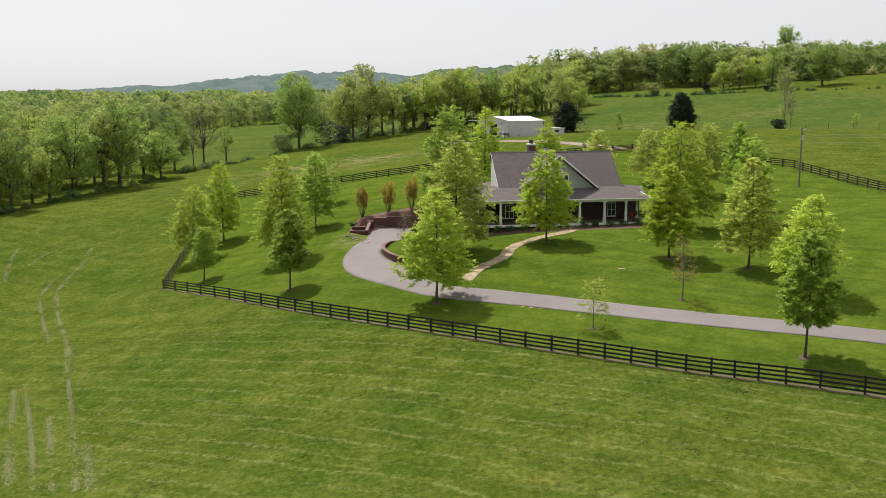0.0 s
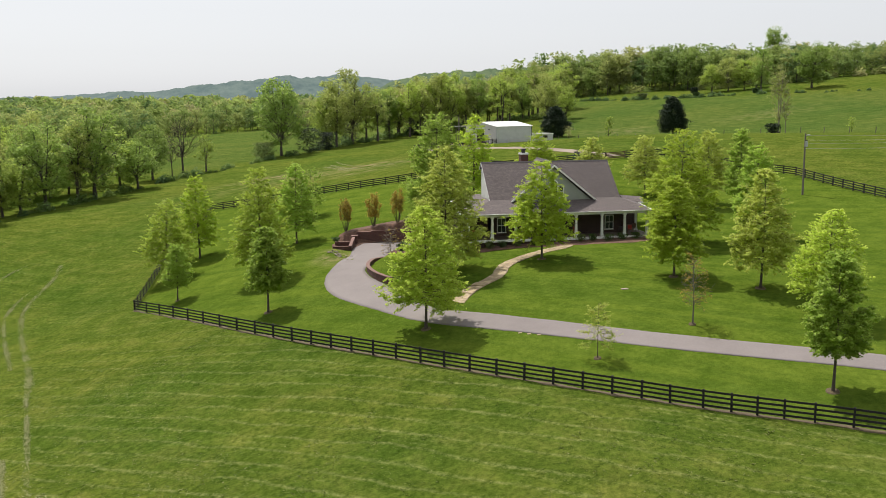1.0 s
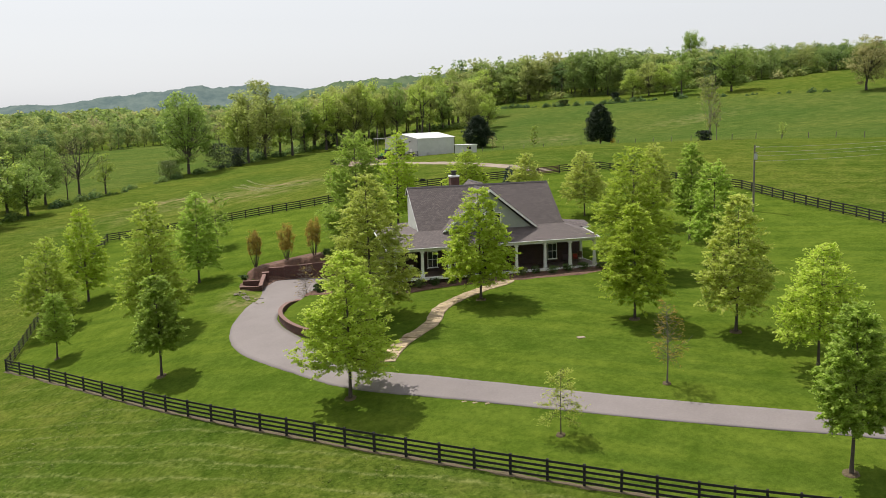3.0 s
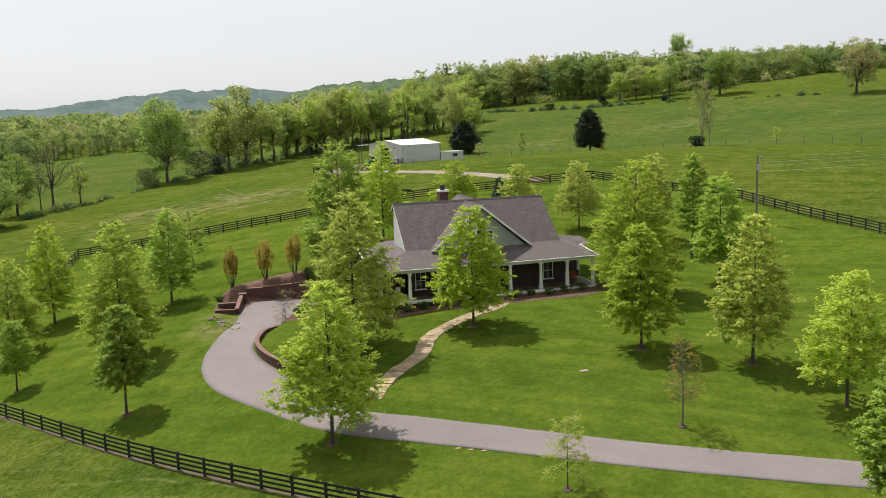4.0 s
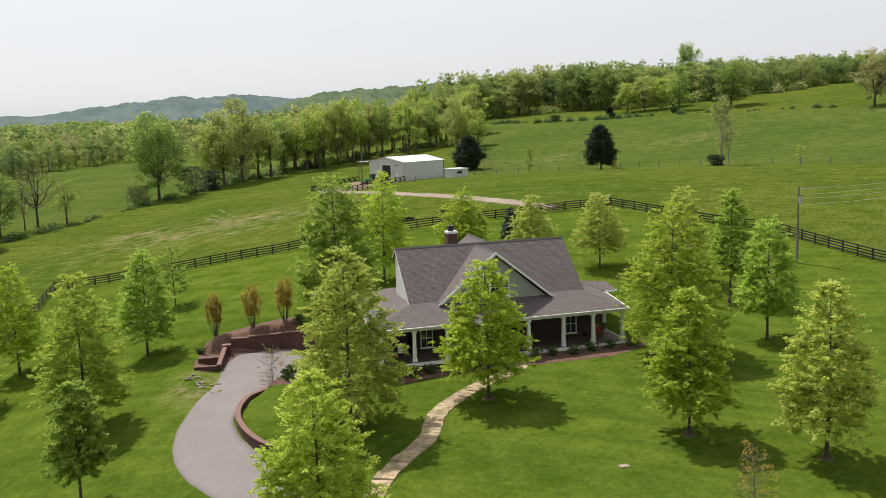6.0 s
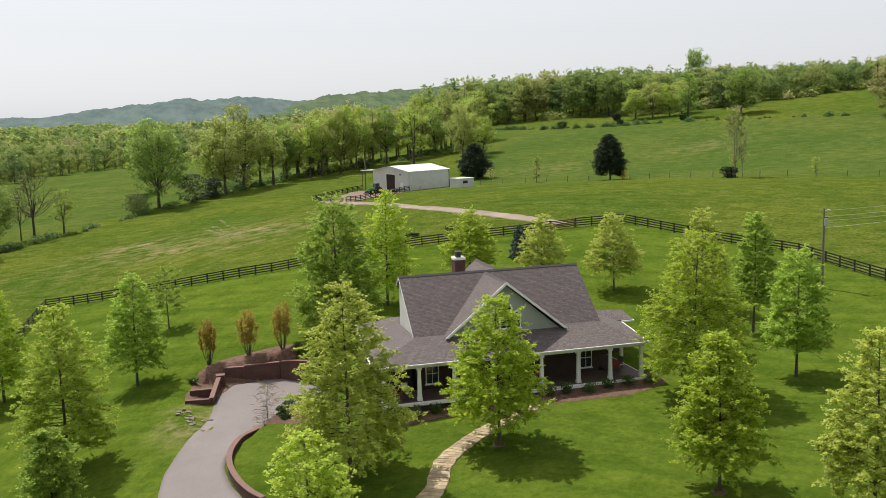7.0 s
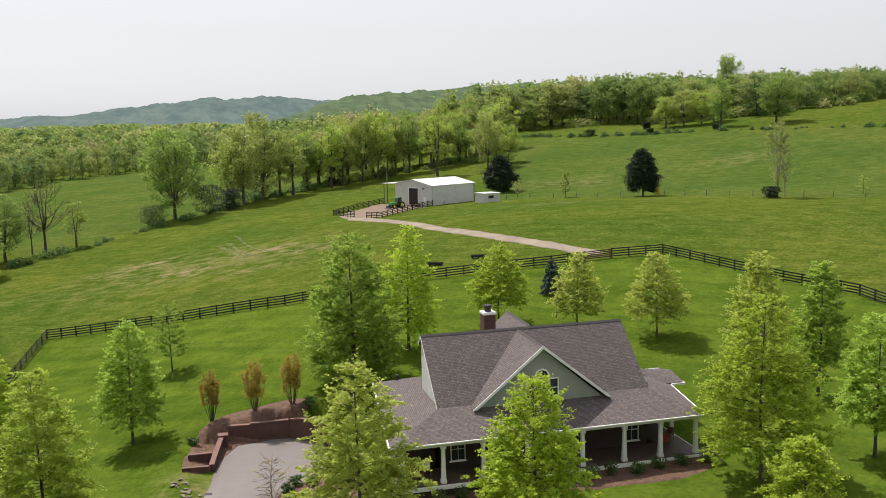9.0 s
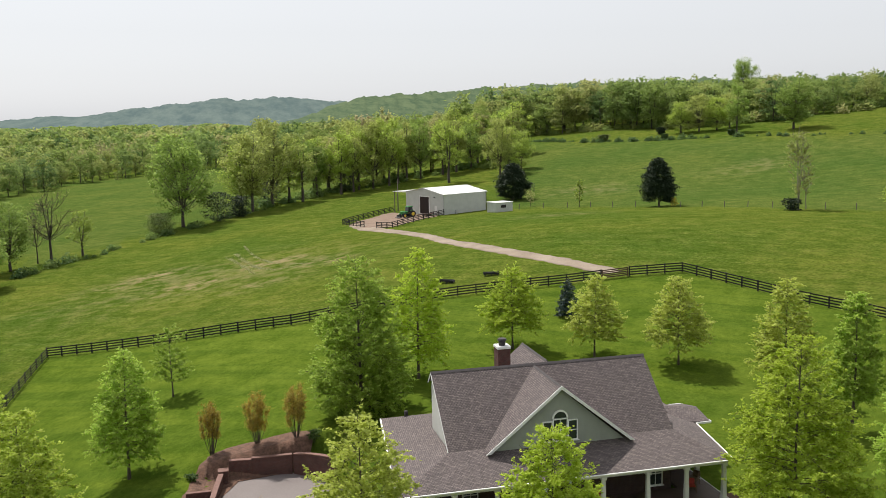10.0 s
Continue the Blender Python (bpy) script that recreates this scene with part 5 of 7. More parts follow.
grove("hilltop_brush", [(p[0] + rng_w.uniform(-1, 5), p[1] + rng_w.uniform(-1, 7), rng_w.uniform(2.0, 5.0), rng_w.uniform(0.8, 1.4), rng_w.uniform(0.3, 0.85)) for p in even(HILLTOP[:9], 2.4) if rng_w.random() < 0.75], BRUSH, "leafy brush along the foot of the hilltop wood", "brush")
# ---- house ----
CX = 10.33
FLOOR, PLATE = 1.1, 3.95
X0, X1 = 2.2, 19.5           # main block
Y0, Y1, YR = 130.4, 141.2, 136.0
RIDGE = 10.34
EAVE_Y, EAVE_Z = 126.85, 4.42
EX0, EX1 = -2.6, 22.6        # eaves of the wrapped porch
EXB = 24.0                   # eave of the side porch towards the bay


def porch_z(y):
    return EAVE_Z + (y - EAVE_Y) * 0.34


def window(name, parent, x0, x1, z0, z1, y, n_mullions=1, arched=False, label="white-framed sash window"):
    """A framed window that faces the front."""
    bm = bmesh.new()
    t = 0.07
    for a, b, c, d in ((x0 - t, x0, z0 - t, z1 + t), (x1, x1 + t, z0 - t, z1 + t), (x0, x1, z1, z1 + t), (x0, x1, z0 - t, z0)):
        box(bm, a, b, y - 0.10, y + 0.02, c, d)
    frame_ob = part(name, bm, M_WHITE, parent, label)
    bm = box(bmesh.new(), x0, x1, y - 0.045, y - 0.02, z0, z1)
    part("pane", bm, M_GLASS, frame_ob, "dark reflecting glass")
    bm = bmesh.new()
    box(bm, x0, x1, y - 0.075, y - 0.047, (z0 + z1) / 2 - 0.03, (z0 + z1) / 2 + 0.03)
    for k in range(1, n_mullions + 1):
        xm = x0 + (x1 - x0) * k / (n_mullions + 1)
        box(bm, xm - 0.02, xm + 0.02, y - 0.072, y - 0.048, z0, z1)
    part("muntin", bm, M_WHITE, frame_ob)
    bm = box(bmesh.new(), x0 - 0.18, x1 + 0.18, y - 0.16, y + 0.02, z0 - t - 0.06, z0 - t - 0.003)
    part("sill", bm, M_WHITE, frame_ob)
    return frame_ob


def build_house():
    h = thing("house", CX, 134, FLOOR - 0.6, "one-and-a-half-storey farmhouse with wrapped porch, grey shingle roof and gable", "house")
    # walls of the main floor, stone-dark under the porch, and of the low side wing
    bm = bmesh.new()
    box(bm, X0, X1, Y0, YR + 0.6, -3.2, 5.3)
    box(bm, X0 + 2.2, X1 - 2.2, YR + 0.6, 142.0, -3.2, 6.4)
    part("wall", bm, M_DARKBRICK, h, "dark reddish brown brick wall shaded by porch")
    bm = box(bmesh.new(), X1 + 0.002, 24.2, 135.6, 139.4, -0.5, 4.3)
    part("side_bay", bm, M_DARKBRICK, h, "low brick side bay")
    bm = box(bmesh.new(), -0.6, 1.9, 131.5, 143.2, -3.2, 4.3)
    box(bm, 1.9, 4.1, YR + 0.6, 143.2, -3.2, 4.3)
    part("side_wing", bm, M_DARKBRICK, h, "low brick wing above the drive court")
    # gable end walls of the upper storey
    for x, sgn in ((X0, 1), (X1, -1)):
        bm = bmesh.new()
        v0 = [(Y0 + 1.0, 5.0), (YR + 0.7, 5.0), (YR + 0.7, RIDGE - 1.1), (YR, RIDGE - 0.32), (Y0 + 1.0, 5.75)]
        a = [bm.verts.new((x - 0.06 * sgn, y, z)) for y, z in v0]
        b = [bm.verts.new((x + 0.2 * sgn, y, z)) for y, z in v0]
        bm.faces.new(a)
        bm.faces.new(b[::-1])
        for i in range(5):
            j = (i + 1) % 5
            bm.faces.new((a[i], b[i], b[j], a[j]))
        part("gable_end", bm, M_CREAM, h, "pale siding on the gable end")
    # main roof
    th = 0.16
    yb, zb = Y0 + 0.33, 5.73
    slope = (RIDGE - zb) / (YR - yb)
    bm = slab(bmesh.new(), [(X0 - 0.25, yb, zb), (X1 + 0.25, yb, zb), (X1 + 0.25, YR, RIDGE), (X0 - 0.25, YR, RIDGE)], th)
    part("roof_slope", bm, M_SHINGLE, h, "grey-brown asphalt shingle roof")
    bm = slab(bmesh.new(), [(X0 - 0.25, YR, RIDGE), (X1 + 0.25, YR, RIDGE), (X1 + 0.25, YR + 0.9, RIDGE - 0.9 * slope), (X0 - 0.25, YR + 0.9, RIDGE - 0.9 * slope)], th)
    part("roof_slope", bm, M_SHINGLE, h, "narrow rear slope of the shingle roof")
    zr = RIDGE - slope * 0.9
    bm = slab(bmesh.new(), [(X0 + 2.0, YR + 0.9, zr), (X1 - 2.0, YR + 0.9, zr), (X1 - 2.0, Y1 + 0.1, zr - slope * (Y1 + 0.1 - YR - 0.9)), (X0 + 2.0, Y1 + 0.1, zr - slope * (Y1 + 0.1 - YR - 0.9))], th)
    part("roof_slope", bm, M_SHINGLE, h, "rear slope of the shingle roof")
    bm = prism(bmesh.new(), [(-0.17, -0.1), (0, 0.05), (0.17, -0.1)], 0, 1)
    for v in bm.verts:
        v.co = Vector((X0 - 0.27 + v.co.y * (X1 - X0 + 0.54), YR + v.co.x, RIDGE + v.co.z))
    part("ridge_cap", bm, M_RIDGE, h, "dark ridge vent")
    # white rakes of the main gables
    for x in (X0 - 0.29,):
        for yb, zb in ((Y0 + 0.33, 5.71), (YR + 0.9, RIDGE - 0.9)):
            bm = bmesh.new()
            a = [bm.verts.new((x, y, z)) for y, z in ((yb, zb - 0.03), (YR, RIDGE - 0.03), (YR, RIDGE - 0.15), (yb, zb - 0.15))]
            b = [bm.verts.new((x + 0.05, v.co.y, v.co.z)) for v in a]
            bm.faces.new(a)
            bm.faces.new(b[::-1])
            for i in range(4):
                bm.faces.new((a[i], b[i], b[(i + 1) % 4], a[(i + 1) % 4]))
            part("rake_board", bm, M_WHITE, h)
    # cross gable, front and rear
    GX, GZ0, GZ1, GY = 5.68, 5.66, 10.22, 129.9
    RX = 11.5                # the rear gable stands a little off the front one
    for sgn in (-1, 1):
        c = [(CX + sgn * GX, GY - 0.12, GZ0), (CX, GY - 0.12, GZ1), (CX, YR + 0.2, GZ1), (CX + sgn * GX, YR + 0.2, GZ0)]
        bm = slab(bmesh.new(), c[::sgn], th)
        part("gable_roof", bm, M_SHINGLE, h, "grey-brown shingles of the front gable")
        c = [(RX + sgn * 4.2, YR, 6.9), (RX, YR, RIDGE + 0.1), (RX, 142.3, RIDGE + 0.1), (RX + sgn * 4.2, 142.3, 6.9)]
        bm = slab(bmesh.new(), c[::-sgn], th)
        part("rear_gable_roof", bm, M_SHINGLE, h)
        bm = bmesh.new()
        a = [bm.verts.new((CX + sgn * dx, GY - 0.2, z)) for dx, z in ((GX + 0.12, GZ0 - 0.06), (0, GZ1 + 0.04), (0, GZ1 - 0.24), (GX - 0.22, GZ0 - 0.06))]
        b = [bm.verts.new((v.co.x, GY - 0.12, v.co.z)) for v in a]
        bm.faces.new(a)
        bm.faces.new(b[::-1])
        for i in range(4):
            bm.faces.new((a[i], b[i], b[(i + 1) % 4], a[(i + 1) % 4]))
        part("gable_rake", bm, M_WHITE, h, "white painted rake board")
    bm = prism(bmesh.new(), [(RX - 0.16, RIDGE + 0.02), (RX, RIDGE + 0.15), (RX + 0.16, RIDGE + 0.02)], YR + 0.2, 142.3)
    part("gable_ridge_cap", bm, M_RIDGE, h)
    bm = prism(bmesh.new(), [(CX - 0.16, GZ1 - 0.08), (CX, GZ1 + 0.05), (CX + 0.16, GZ1 - 0.08)], GY - 0.15, YR)
    part("gable_ridge_cap", bm, M_RIDGE, h)
    bm = prism(bmesh.new(), [(CX - GX + 0.35, 5.45), (CX, GZ1 - 0.28), (CX + GX - 0.35, 5.45)], Y0 - 0.08, Y0 + 0.3)
    gw = part("gable_wall", bm, M_SAGE, h, "sage grey clapboard gable wall")
    window("gable_window", gw, CX - 0.45, CX + 0.55, 5.98, 7.55, Y0 - 0.1)
    window("gable_window", gw, CX - 1.25, CX - 0.62, 5.98, 7.4, Y0 - 0.1, 0)
    window("gable_window", gw, CX + 0.72, CX + 1.35, 5.98, 7.4, Y0 - 0.1, 0)
    bm = bmesh.new()
    n = 12
    for r0, r1, y in ((0.5, 0.62, Y0 - 0.2),):
        for i in range(n):
            a0, a1 = math.pi * i / n, math.pi * (i + 1) / n
            q = [(CX + 0.05 + r * math.cos(a), y, 7.66 + r * math.sin(a)) for r, a in ((r0, a0), (r1, a0), (r1, a1), (r0, a1))]
            f = [bm.verts.new(p) for p in q] + [bm.verts.new((p[0], y + 0.12, p[2])) for p in q]
            for idx in ((0, 1, 2, 3), (7, 6, 5, 4), (1, 5, 6, 2), (0, 3, 7, 4)):
                bm.faces.new([f[k] for k in idx])
    arch = part("arch_window", bm, M_WHITE, gw, "white arched window frame")
    bm = bmesh.new()
    ring = [bm.verts.new((CX + 0.05 + 0.5 * math.cos(math.pi * i / n), Y0 - 0.14, 7.66 + 0.5 * math.sin(math.pi * i / n))) for i in range(n + 1)]
    bm.faces.new(ring)
    part("pane", bm, M_GLASS, arch)
    # porch roof that wraps three sides, hipped at the front corners
    zt = 5.75
    yt = EAVE_Y + (zt - EAVE_Z) / 0.34
    bm = slab(bmesh.new(), [(EX0, EAVE_Y, EAVE_Z), (EX1, EAVE_Y, EAVE_Z), (X1 + 0.1, yt, zt), (X0 - 0.1, yt, zt)], 0.16)
    part("porch_roof", bm, M_SHINGLE, h, "grey-brown shingled porch roof")
    bm = slab(bmesh.new(), [(-0.75, 143.8, EAVE_Z), (EX0, EAVE_Y, EAVE_Z), (X0 - 0.1, yt, zt), (X0 - 0.1, 140.2, zt - 0.1)], 0.16)
    slab(bm, [(X0 - 0.1, 140.2, zt - 0.1), (X0 + 2.3, 140.2, zt - 0.1), (X0 + 2.3, 143.8, EAVE_Z), (-0.75, 143.8, EAVE_Z)], 0.16)
    slab(bm, [(X0 - 0.1, YR + 0.72, zt - 0.02), (X0 + 2.3, YR + 0.72, zt - 0.02), (X0 + 2.3, 140.2, zt - 0.1), (X0 - 0.1, 140.2, zt - 0.1)], 0.16)
    part("porch_roof", bm, M_SHINGLE, h, "grey-brown shingled side roof")
    bm = slab(bmesh.new(), [(X1 + 0.1, 143.4, zt), (X1 + 0.1, yt, zt), (EX1, EAVE_Y, EAVE_Z), (EXB, 135.0, EAVE_Z), (EXB, 143.4, EAVE_Z)], 0.16)
    part("porch_roof", bm, M_SHINGLE, h, "grey-brown shingled side roof")
    bm = slab(bmesh.new(), [(22.2, 137.3, 5.3), (22.2, 135.0, 4.62), (25.3, 134.9, 4.5), (25.3, 137.3, 5.0)], 0.14)
    slab(bm, [(22.2, 139.7, 4.62), (22.2, 137.3, 5.3), (25.3, 137.3, 5.0), (25.3, 139.7, 4.5)], 0.14)
    part("bay_roof", bm, M_SHINGLE, h)
    # white gutters and fascia
    for a, b in (((EX0 - 0.12, EX1 + 0.12), (EAVE_Y - 0.14, EAVE_Y - 0.005)),):
        bm = box(bmesh.new(), a[0], a[1], b[0], b[1], EAVE_Z - 0.13, EAVE_Z - 0.03, 0.02)
        part("gutter", bm, M_WHITE, h, "white gutter")
    bm = slab(bmesh.new(), [(EX0 - 0.12, EAVE_Y, EAVE_Z), (EX0, EAVE_Y, EAVE_Z), (-0.75, 143.8, EAVE_Z), (-0.87, 143.8, EAVE_Z)], 0.14)
    part("gutter", bm, M_WHITE, h)
    bm = box(bmesh.new(), 25.31, 25.42, 134.85, 139.75, 4.34, 4.5, 0.02)
    part("gutter", bm, M_WHITE, h)
    bm = bmesh.new()
    slab(bm, [(EX1, EAVE_Y, EAVE_Z), (EX1 + 0.12, EAVE_Y, EAVE_Z), (EXB + 0.12, 135.0, EAVE_Z), (EXB, 135.0, EAVE_Z)], 0.2)
    part("gutter", bm, M_WHITE, h)
    bm = box(bmesh.new(), EXB, 25.3, 134.74, 134.86, 4.34, 4.5)
    part("gutter", bm, M_WHITE, h)
    bm = box(bmesh.new(), EXB + 0.1, 25.3, 139.8, 139.9, 4.34, 4.5)
    part("gutter", bm, M_WHITE, h)
    # beam over the columns, ceiling boards, floor, skirt
    bm = box(bmesh.new(), -1.75, 22.45, 127.22, 127.52, PLATE, EAVE_Z - 0.04)
    part("porch_beam", bm, M_WHITE, h, "white porch beam")
    bm = box(bmesh.new(), -2.0, 22.4, 127.55, Y0 - 0.02, 4.2, 4.26)
    part("porch_ceiling", bm, M_PORCHCEIL, h, "porch ceiling boards with the porch shade in their colour")
    bm = box(bmesh.new(), -1.9, 22.7, 126.95, Y0 - 0.02, FLOOR - 0.2, FLOOR, 0.02)
    part("porch_floor", bm, M_PORCH, h, "dark brown porch floor")
    part("porch_edge", box(bmesh.new(), -1.95, 22.75, 126.86, 126.945, FLOOR - 0.32, FLOOR + 0.01, 0.01), M_WHITE, h, "white porch edge board")
    part("porch_edge", box(bmesh.new(), 22.705, 22.78, 126.95, 135.5, FLOOR - 0.32, FLOOR + 0.01, 0.01), M_WHITE, h)
    bm = box(bmesh.new(), 20.08, 22.7, Y0 - 0.02, 135.5, FLOOR - 0.2, FLOOR, 0.02)
    part("porch_floor", bm, M_PORCH, h)
    bm = box(bmesh.new(), -1.8, 22.6, 127.05, 127.2, -1.2, FLOOR - 0.21)
    part("porch_skirt", bm, M_DARKBRICK, h, "dark brick porch base")
    bm = box(bmesh.new(), 22.4, 22.6, 127.2, 135.5, -1.0, FLOOR - 0.21)
    part("porch_skirt", bm, M_DARKBRICK, h)
    bm = box(bmesh.new(), -1.8, -1.6, 127.2, 131.5, -3.4, FLOOR - 0.21)
    part("porch_skirt", bm, M_DARKBRICK, h)
    # columns
    for dx in (-11.9, -8.83, -5.74, -2.25, 2.25, 5.74, 8.83, 11.9):
        column(h, CX + dx, 127.37)
    column(h, 22.25, 131.4)
    column(h, -1.55, 131.2)
    # openings in the front wall
    for x0 in (2.9, 6.1, 17.6):
        window("window", h, x0, x0 + 1.05, 1.6, 3.35, Y0 - 0.03, 1)
    front_door(h)
    # chimney behind the ridge
    bm = box(bmesh.new(), 8.0, 9.05, 138.0, 139.1, 6.0, 11.15)
    ch = part("chimney", bm, M_BRICK, h, "red brick chimney")
    bm = box(bmesh.new(), 7.95, 9.1, 137.95, 139.15, 11.15, 11.38, 0.03)
    part("chimney_cap", bm, M_WHITE, ch, "white chimney cap")
    bm = rod(bmesh.new(), (8.5, 138.5, 11.3), (8.5, 138.5, 11.8), 0.28, 0.28, 12)
    rod(bm, (8.5, 138.5, 11.8), (8.5, 138.5, 11.95), 0.4, 0.34, 12)
    part("flue", bm, M_RIDGE, ch, "dark metal flue")
    bm = rod(bmesh.new(), (1.0, 141.6, 4.9), (1.0, 141.6, 5.6), 0.16, 0.16, 8)
    part("roof_vent", bm, M_RIDGE, h, "small dark roof vent")


def column(h, x, y):
    bm = bmesh.new()
    box(bm, x - 0.21, x + 0.21, y - 0.21, y + 0.21, FLOOR + 0.002, FLOOR + 0.28, 0.015)
    box(bm, x - 0.2, x + 0.2, y - 0.2, y + 0.2, PLATE - 0.2, PLATE - 0.002, 0.015)
    a, b = 0.165, 0.12
    v = [bm.verts.new((x + s * sx, y + s * sy, z)) for z, s in ((FLOOR + 0.28, a), (PLATE - 0.2, b)) for sx, sy in ((-1, -1), (1, -1), (1, 1), (-1, 1))]
    for i in range(4):
        j = (i + 1) % 4
        bm.faces.new((v[i], v[j], v[4 + j], v[4 + i]))
    part("column", bm, M_WHITE, h, "white tapered porch column")


def front_door(h):
    bm = bmesh.new()
    for a, b, c, d in ((9.35, 9.5, FLOOR, 3.5), (11.15, 11.3, FLOOR, 3.5), (9.35, 11.3, 3.5, 3.65)):
        box(bm, a, b, Y0 - 0.1, Y0 + 0.02, c, d)
    fr = part("door_frame", bm, M_WHITE, h, "white front door frame")
    bm = box(bmesh.new(), 9.86, 10.8, Y0 - 0.06, Y0 - 0.01, FLOOR + 0.01, 3.4, 0.01)
    part("door_leaf", bm, M_BLACKBROWN, fr, "dark red wooden door")
    for a, b in ((9.5, 9.85), (10.81, 11.15)):
        bm = box(bmesh.new(), a, b, Y0 - 0.05, Y0 - 0.01, 1.5, 3.4)
        part("sidelight", bm, M_GLASS, fr)


M_PORCH = surface("porch_boards", (0.07, 0.045, 0.04), (0.12, 0.08, 0.07), 1.5, 0.6)
# ceiling boards darkened to carry the shade under the porch
M_PORCHCEIL = surface("shaded_ceiling_boards", (0.1, 0.08, 0.07), (0.16, 0.13, 0.11), 1.5, 0.7)
build_house()


# porch furniture
def porch_chair(x, y, rz, cushion, label):
    c = thing("porch_chair", x, y, FLOOR, label, "chair", "seats on the porch", rz=rz)
    for sx in (-0.3, 0.3):
        for sy in (-0.28, 0.28):
            local_part("leg", rod(bmesh.new(), (sx, sy, 0), (sx, sy, 0.42 if sy < 0 else 1.05), 0.03, 0.025, 6), M_WICKER, c)
        local_part("armrest", box(bmesh.new(), sx - 0.04, sx + 0.04, -0.32, 0.3, 0.62, 0.66, 0.01), M_WICKER, c)
    local_part("seat", box(bmesh.new(), -0.3, 0.3, -0.3, 0.3, 0.38, 0.43, 0.01), M_WICKER, c)
    local_part("backrest", box(bmesh.new(), -0.28, 0.28, 0.26, 0.31, 0.5, 1.05, 0.01), M_WICKER, c)
    local_part("cushion", box(bmesh.new(), -0.27, 0.27, -0.28, 0.24, 0.435, 0.54, 0.04), cushion, c, "thick seat cushion")
    local_part("back_cushion", box(bmesh.new(), -0.26, 0.26, 0.14, 0.255, 0.54, 0.98, 0.04), cushion, c)
    return c


porch_chair(-0.4, 129.3, 20, M_REDCLOTH, "brown wicker porch chair with red cushions")
porch_chair(0.7, 129.5, -10, M_WHITE, "brown wicker porch chair with white cushions")
porch_chair(-0.2, 128.3, 95, M_REDCLOTH, "brown wicker porch chair with red cushions")
porch_chair(20.7, 129.4, -15, M_REDCLOTH, "brown wicker porch chair with red cushions")
porch_chair(21.6, 130.6, -60, M_WICKER, "brown wicker porch chair with brown cushions")
porch_chair(13.2, 129.4, 5, M_REDCLOTH, "brown wicker porch chair with red cushions")


# ---- beds, walls and paths round the house ----
patch("mulch_bed", [(-2.6, 126.0), (-1.8, 124.5), (3.0, 124.7), (8.0, 124.3), (12.0, 124.0), (16.5, 123.7), (20.5, 123.9), (24.2, 125.5), (24.6, 129.0), (22.7, 127.4), (12.0, 126.95), (2.0, 126.95)], 0.06, M_MULCH, "brown bark mulch bed along the porch", "mulch")
patch("mulch_slope", [(-14.0, 151.75), (-7.8, 151.2), (-5.6, 152.3), (-6.2, 154.3), (-10.5, 154.6), (-15.0, 154.4), (-16.8, 150.8), (-17.7, 146.5), (-17.6, 143.4), (-15.8, 143.8), (-14.9, 148.0)], 0.08, M_MULCH, "reddish bark mulch slope above the brick wall", "mulch")
patch("mulch_corner", [(-11.8, 132.6), (-9.6, 133.8), (-7.0, 135.2), (-4.5, 133.4), (-3.6, 130.2), (-6.2, 129.6), (-9.2, 130.6)], 0.07, M_MULCH, "bark mulch bed at the end of the curved wall", "mulch")
for n_, (x_, y_) in enumerate(((-11.5, 99.8), (5.2, 117.6), (16.0, 104.6), (22.2, 97.7), (15.2, 73.9), (1.0, 85.9), (11.4, 90.0), (-26.7, 118.4), (-38.9, 139.8), (-6.3, 117.7))):
    r_ = 0.55 if n_ not in (5, 6, 8) else 0.35
    patch("tree_ring", [(x_ + r_ * math.cos(a), y_ + r_ * math.sin(a)) for a in (0, 1.05, 2.1, 3.14, 4.19, 5.24)], 0.06, M_EARTH, "small ring of pale bark round a trunk", "mulch")

# brick retaining walls
def brick_wall(pts, base, top, name, label, cap=True, thick=0.36):
    """A wall along a curve; base and top are heights at its points."""
    n = max(6, int(sum(math.dist(a, b) for a, b in zip(pts, pts[1:])) / 0.55))
    c = spline(pts, n)
    s = np.linspace(0, 1, n)
    zb, zt = np.interp(s, np.linspace(0, 1, len(base)), base), np.interp(s, np.linspace(0, 1, len(top)), top)
    d = np.gradient(c, axis=0)
    d /= np.linalg.norm(d, axis=1)[:, None]
    nr = np.stack([-d[:, 1], d[:, 0]], 1)

    def strip(half, z0, z1):
        bm = bmesh.new()
        rows = []
        for i in range(n):
            a, b = c[i] + nr[i] * half, c[i] - nr[i] * half
            rows.append([bm.verts.new((a[0], a[1], z0[i])), bm.verts.new((a[0], a[1], z1[i])), bm.verts.new((b[0], b[1], z1[i])), bm.verts.new((b[0], b[1], z0[i]))])
        for p, q in zip(rows, rows[1:]):
            for k in range(4):
                j = (k + 1) % 4
                bm.faces.new((p[k], p[j], q[j], q[k]))
        bm.faces.new(rows[0][::-1])
        bm.faces.new(rows[-1])
        return bm

    mid = c[n // 2]
    e = thing(name, mid[0], mid[1], float(zb[n // 2]), label, "retaining wall")
    part("brickwork", strip(thick / 2, zb - 0.4, zt), M_BRICK, e)
    if cap:
        part("coping", strip(thick / 2 + 0.05, zt + 0.002, zt + 0.075), M_CAPSTONE, e, "paler brick coping")
    return e


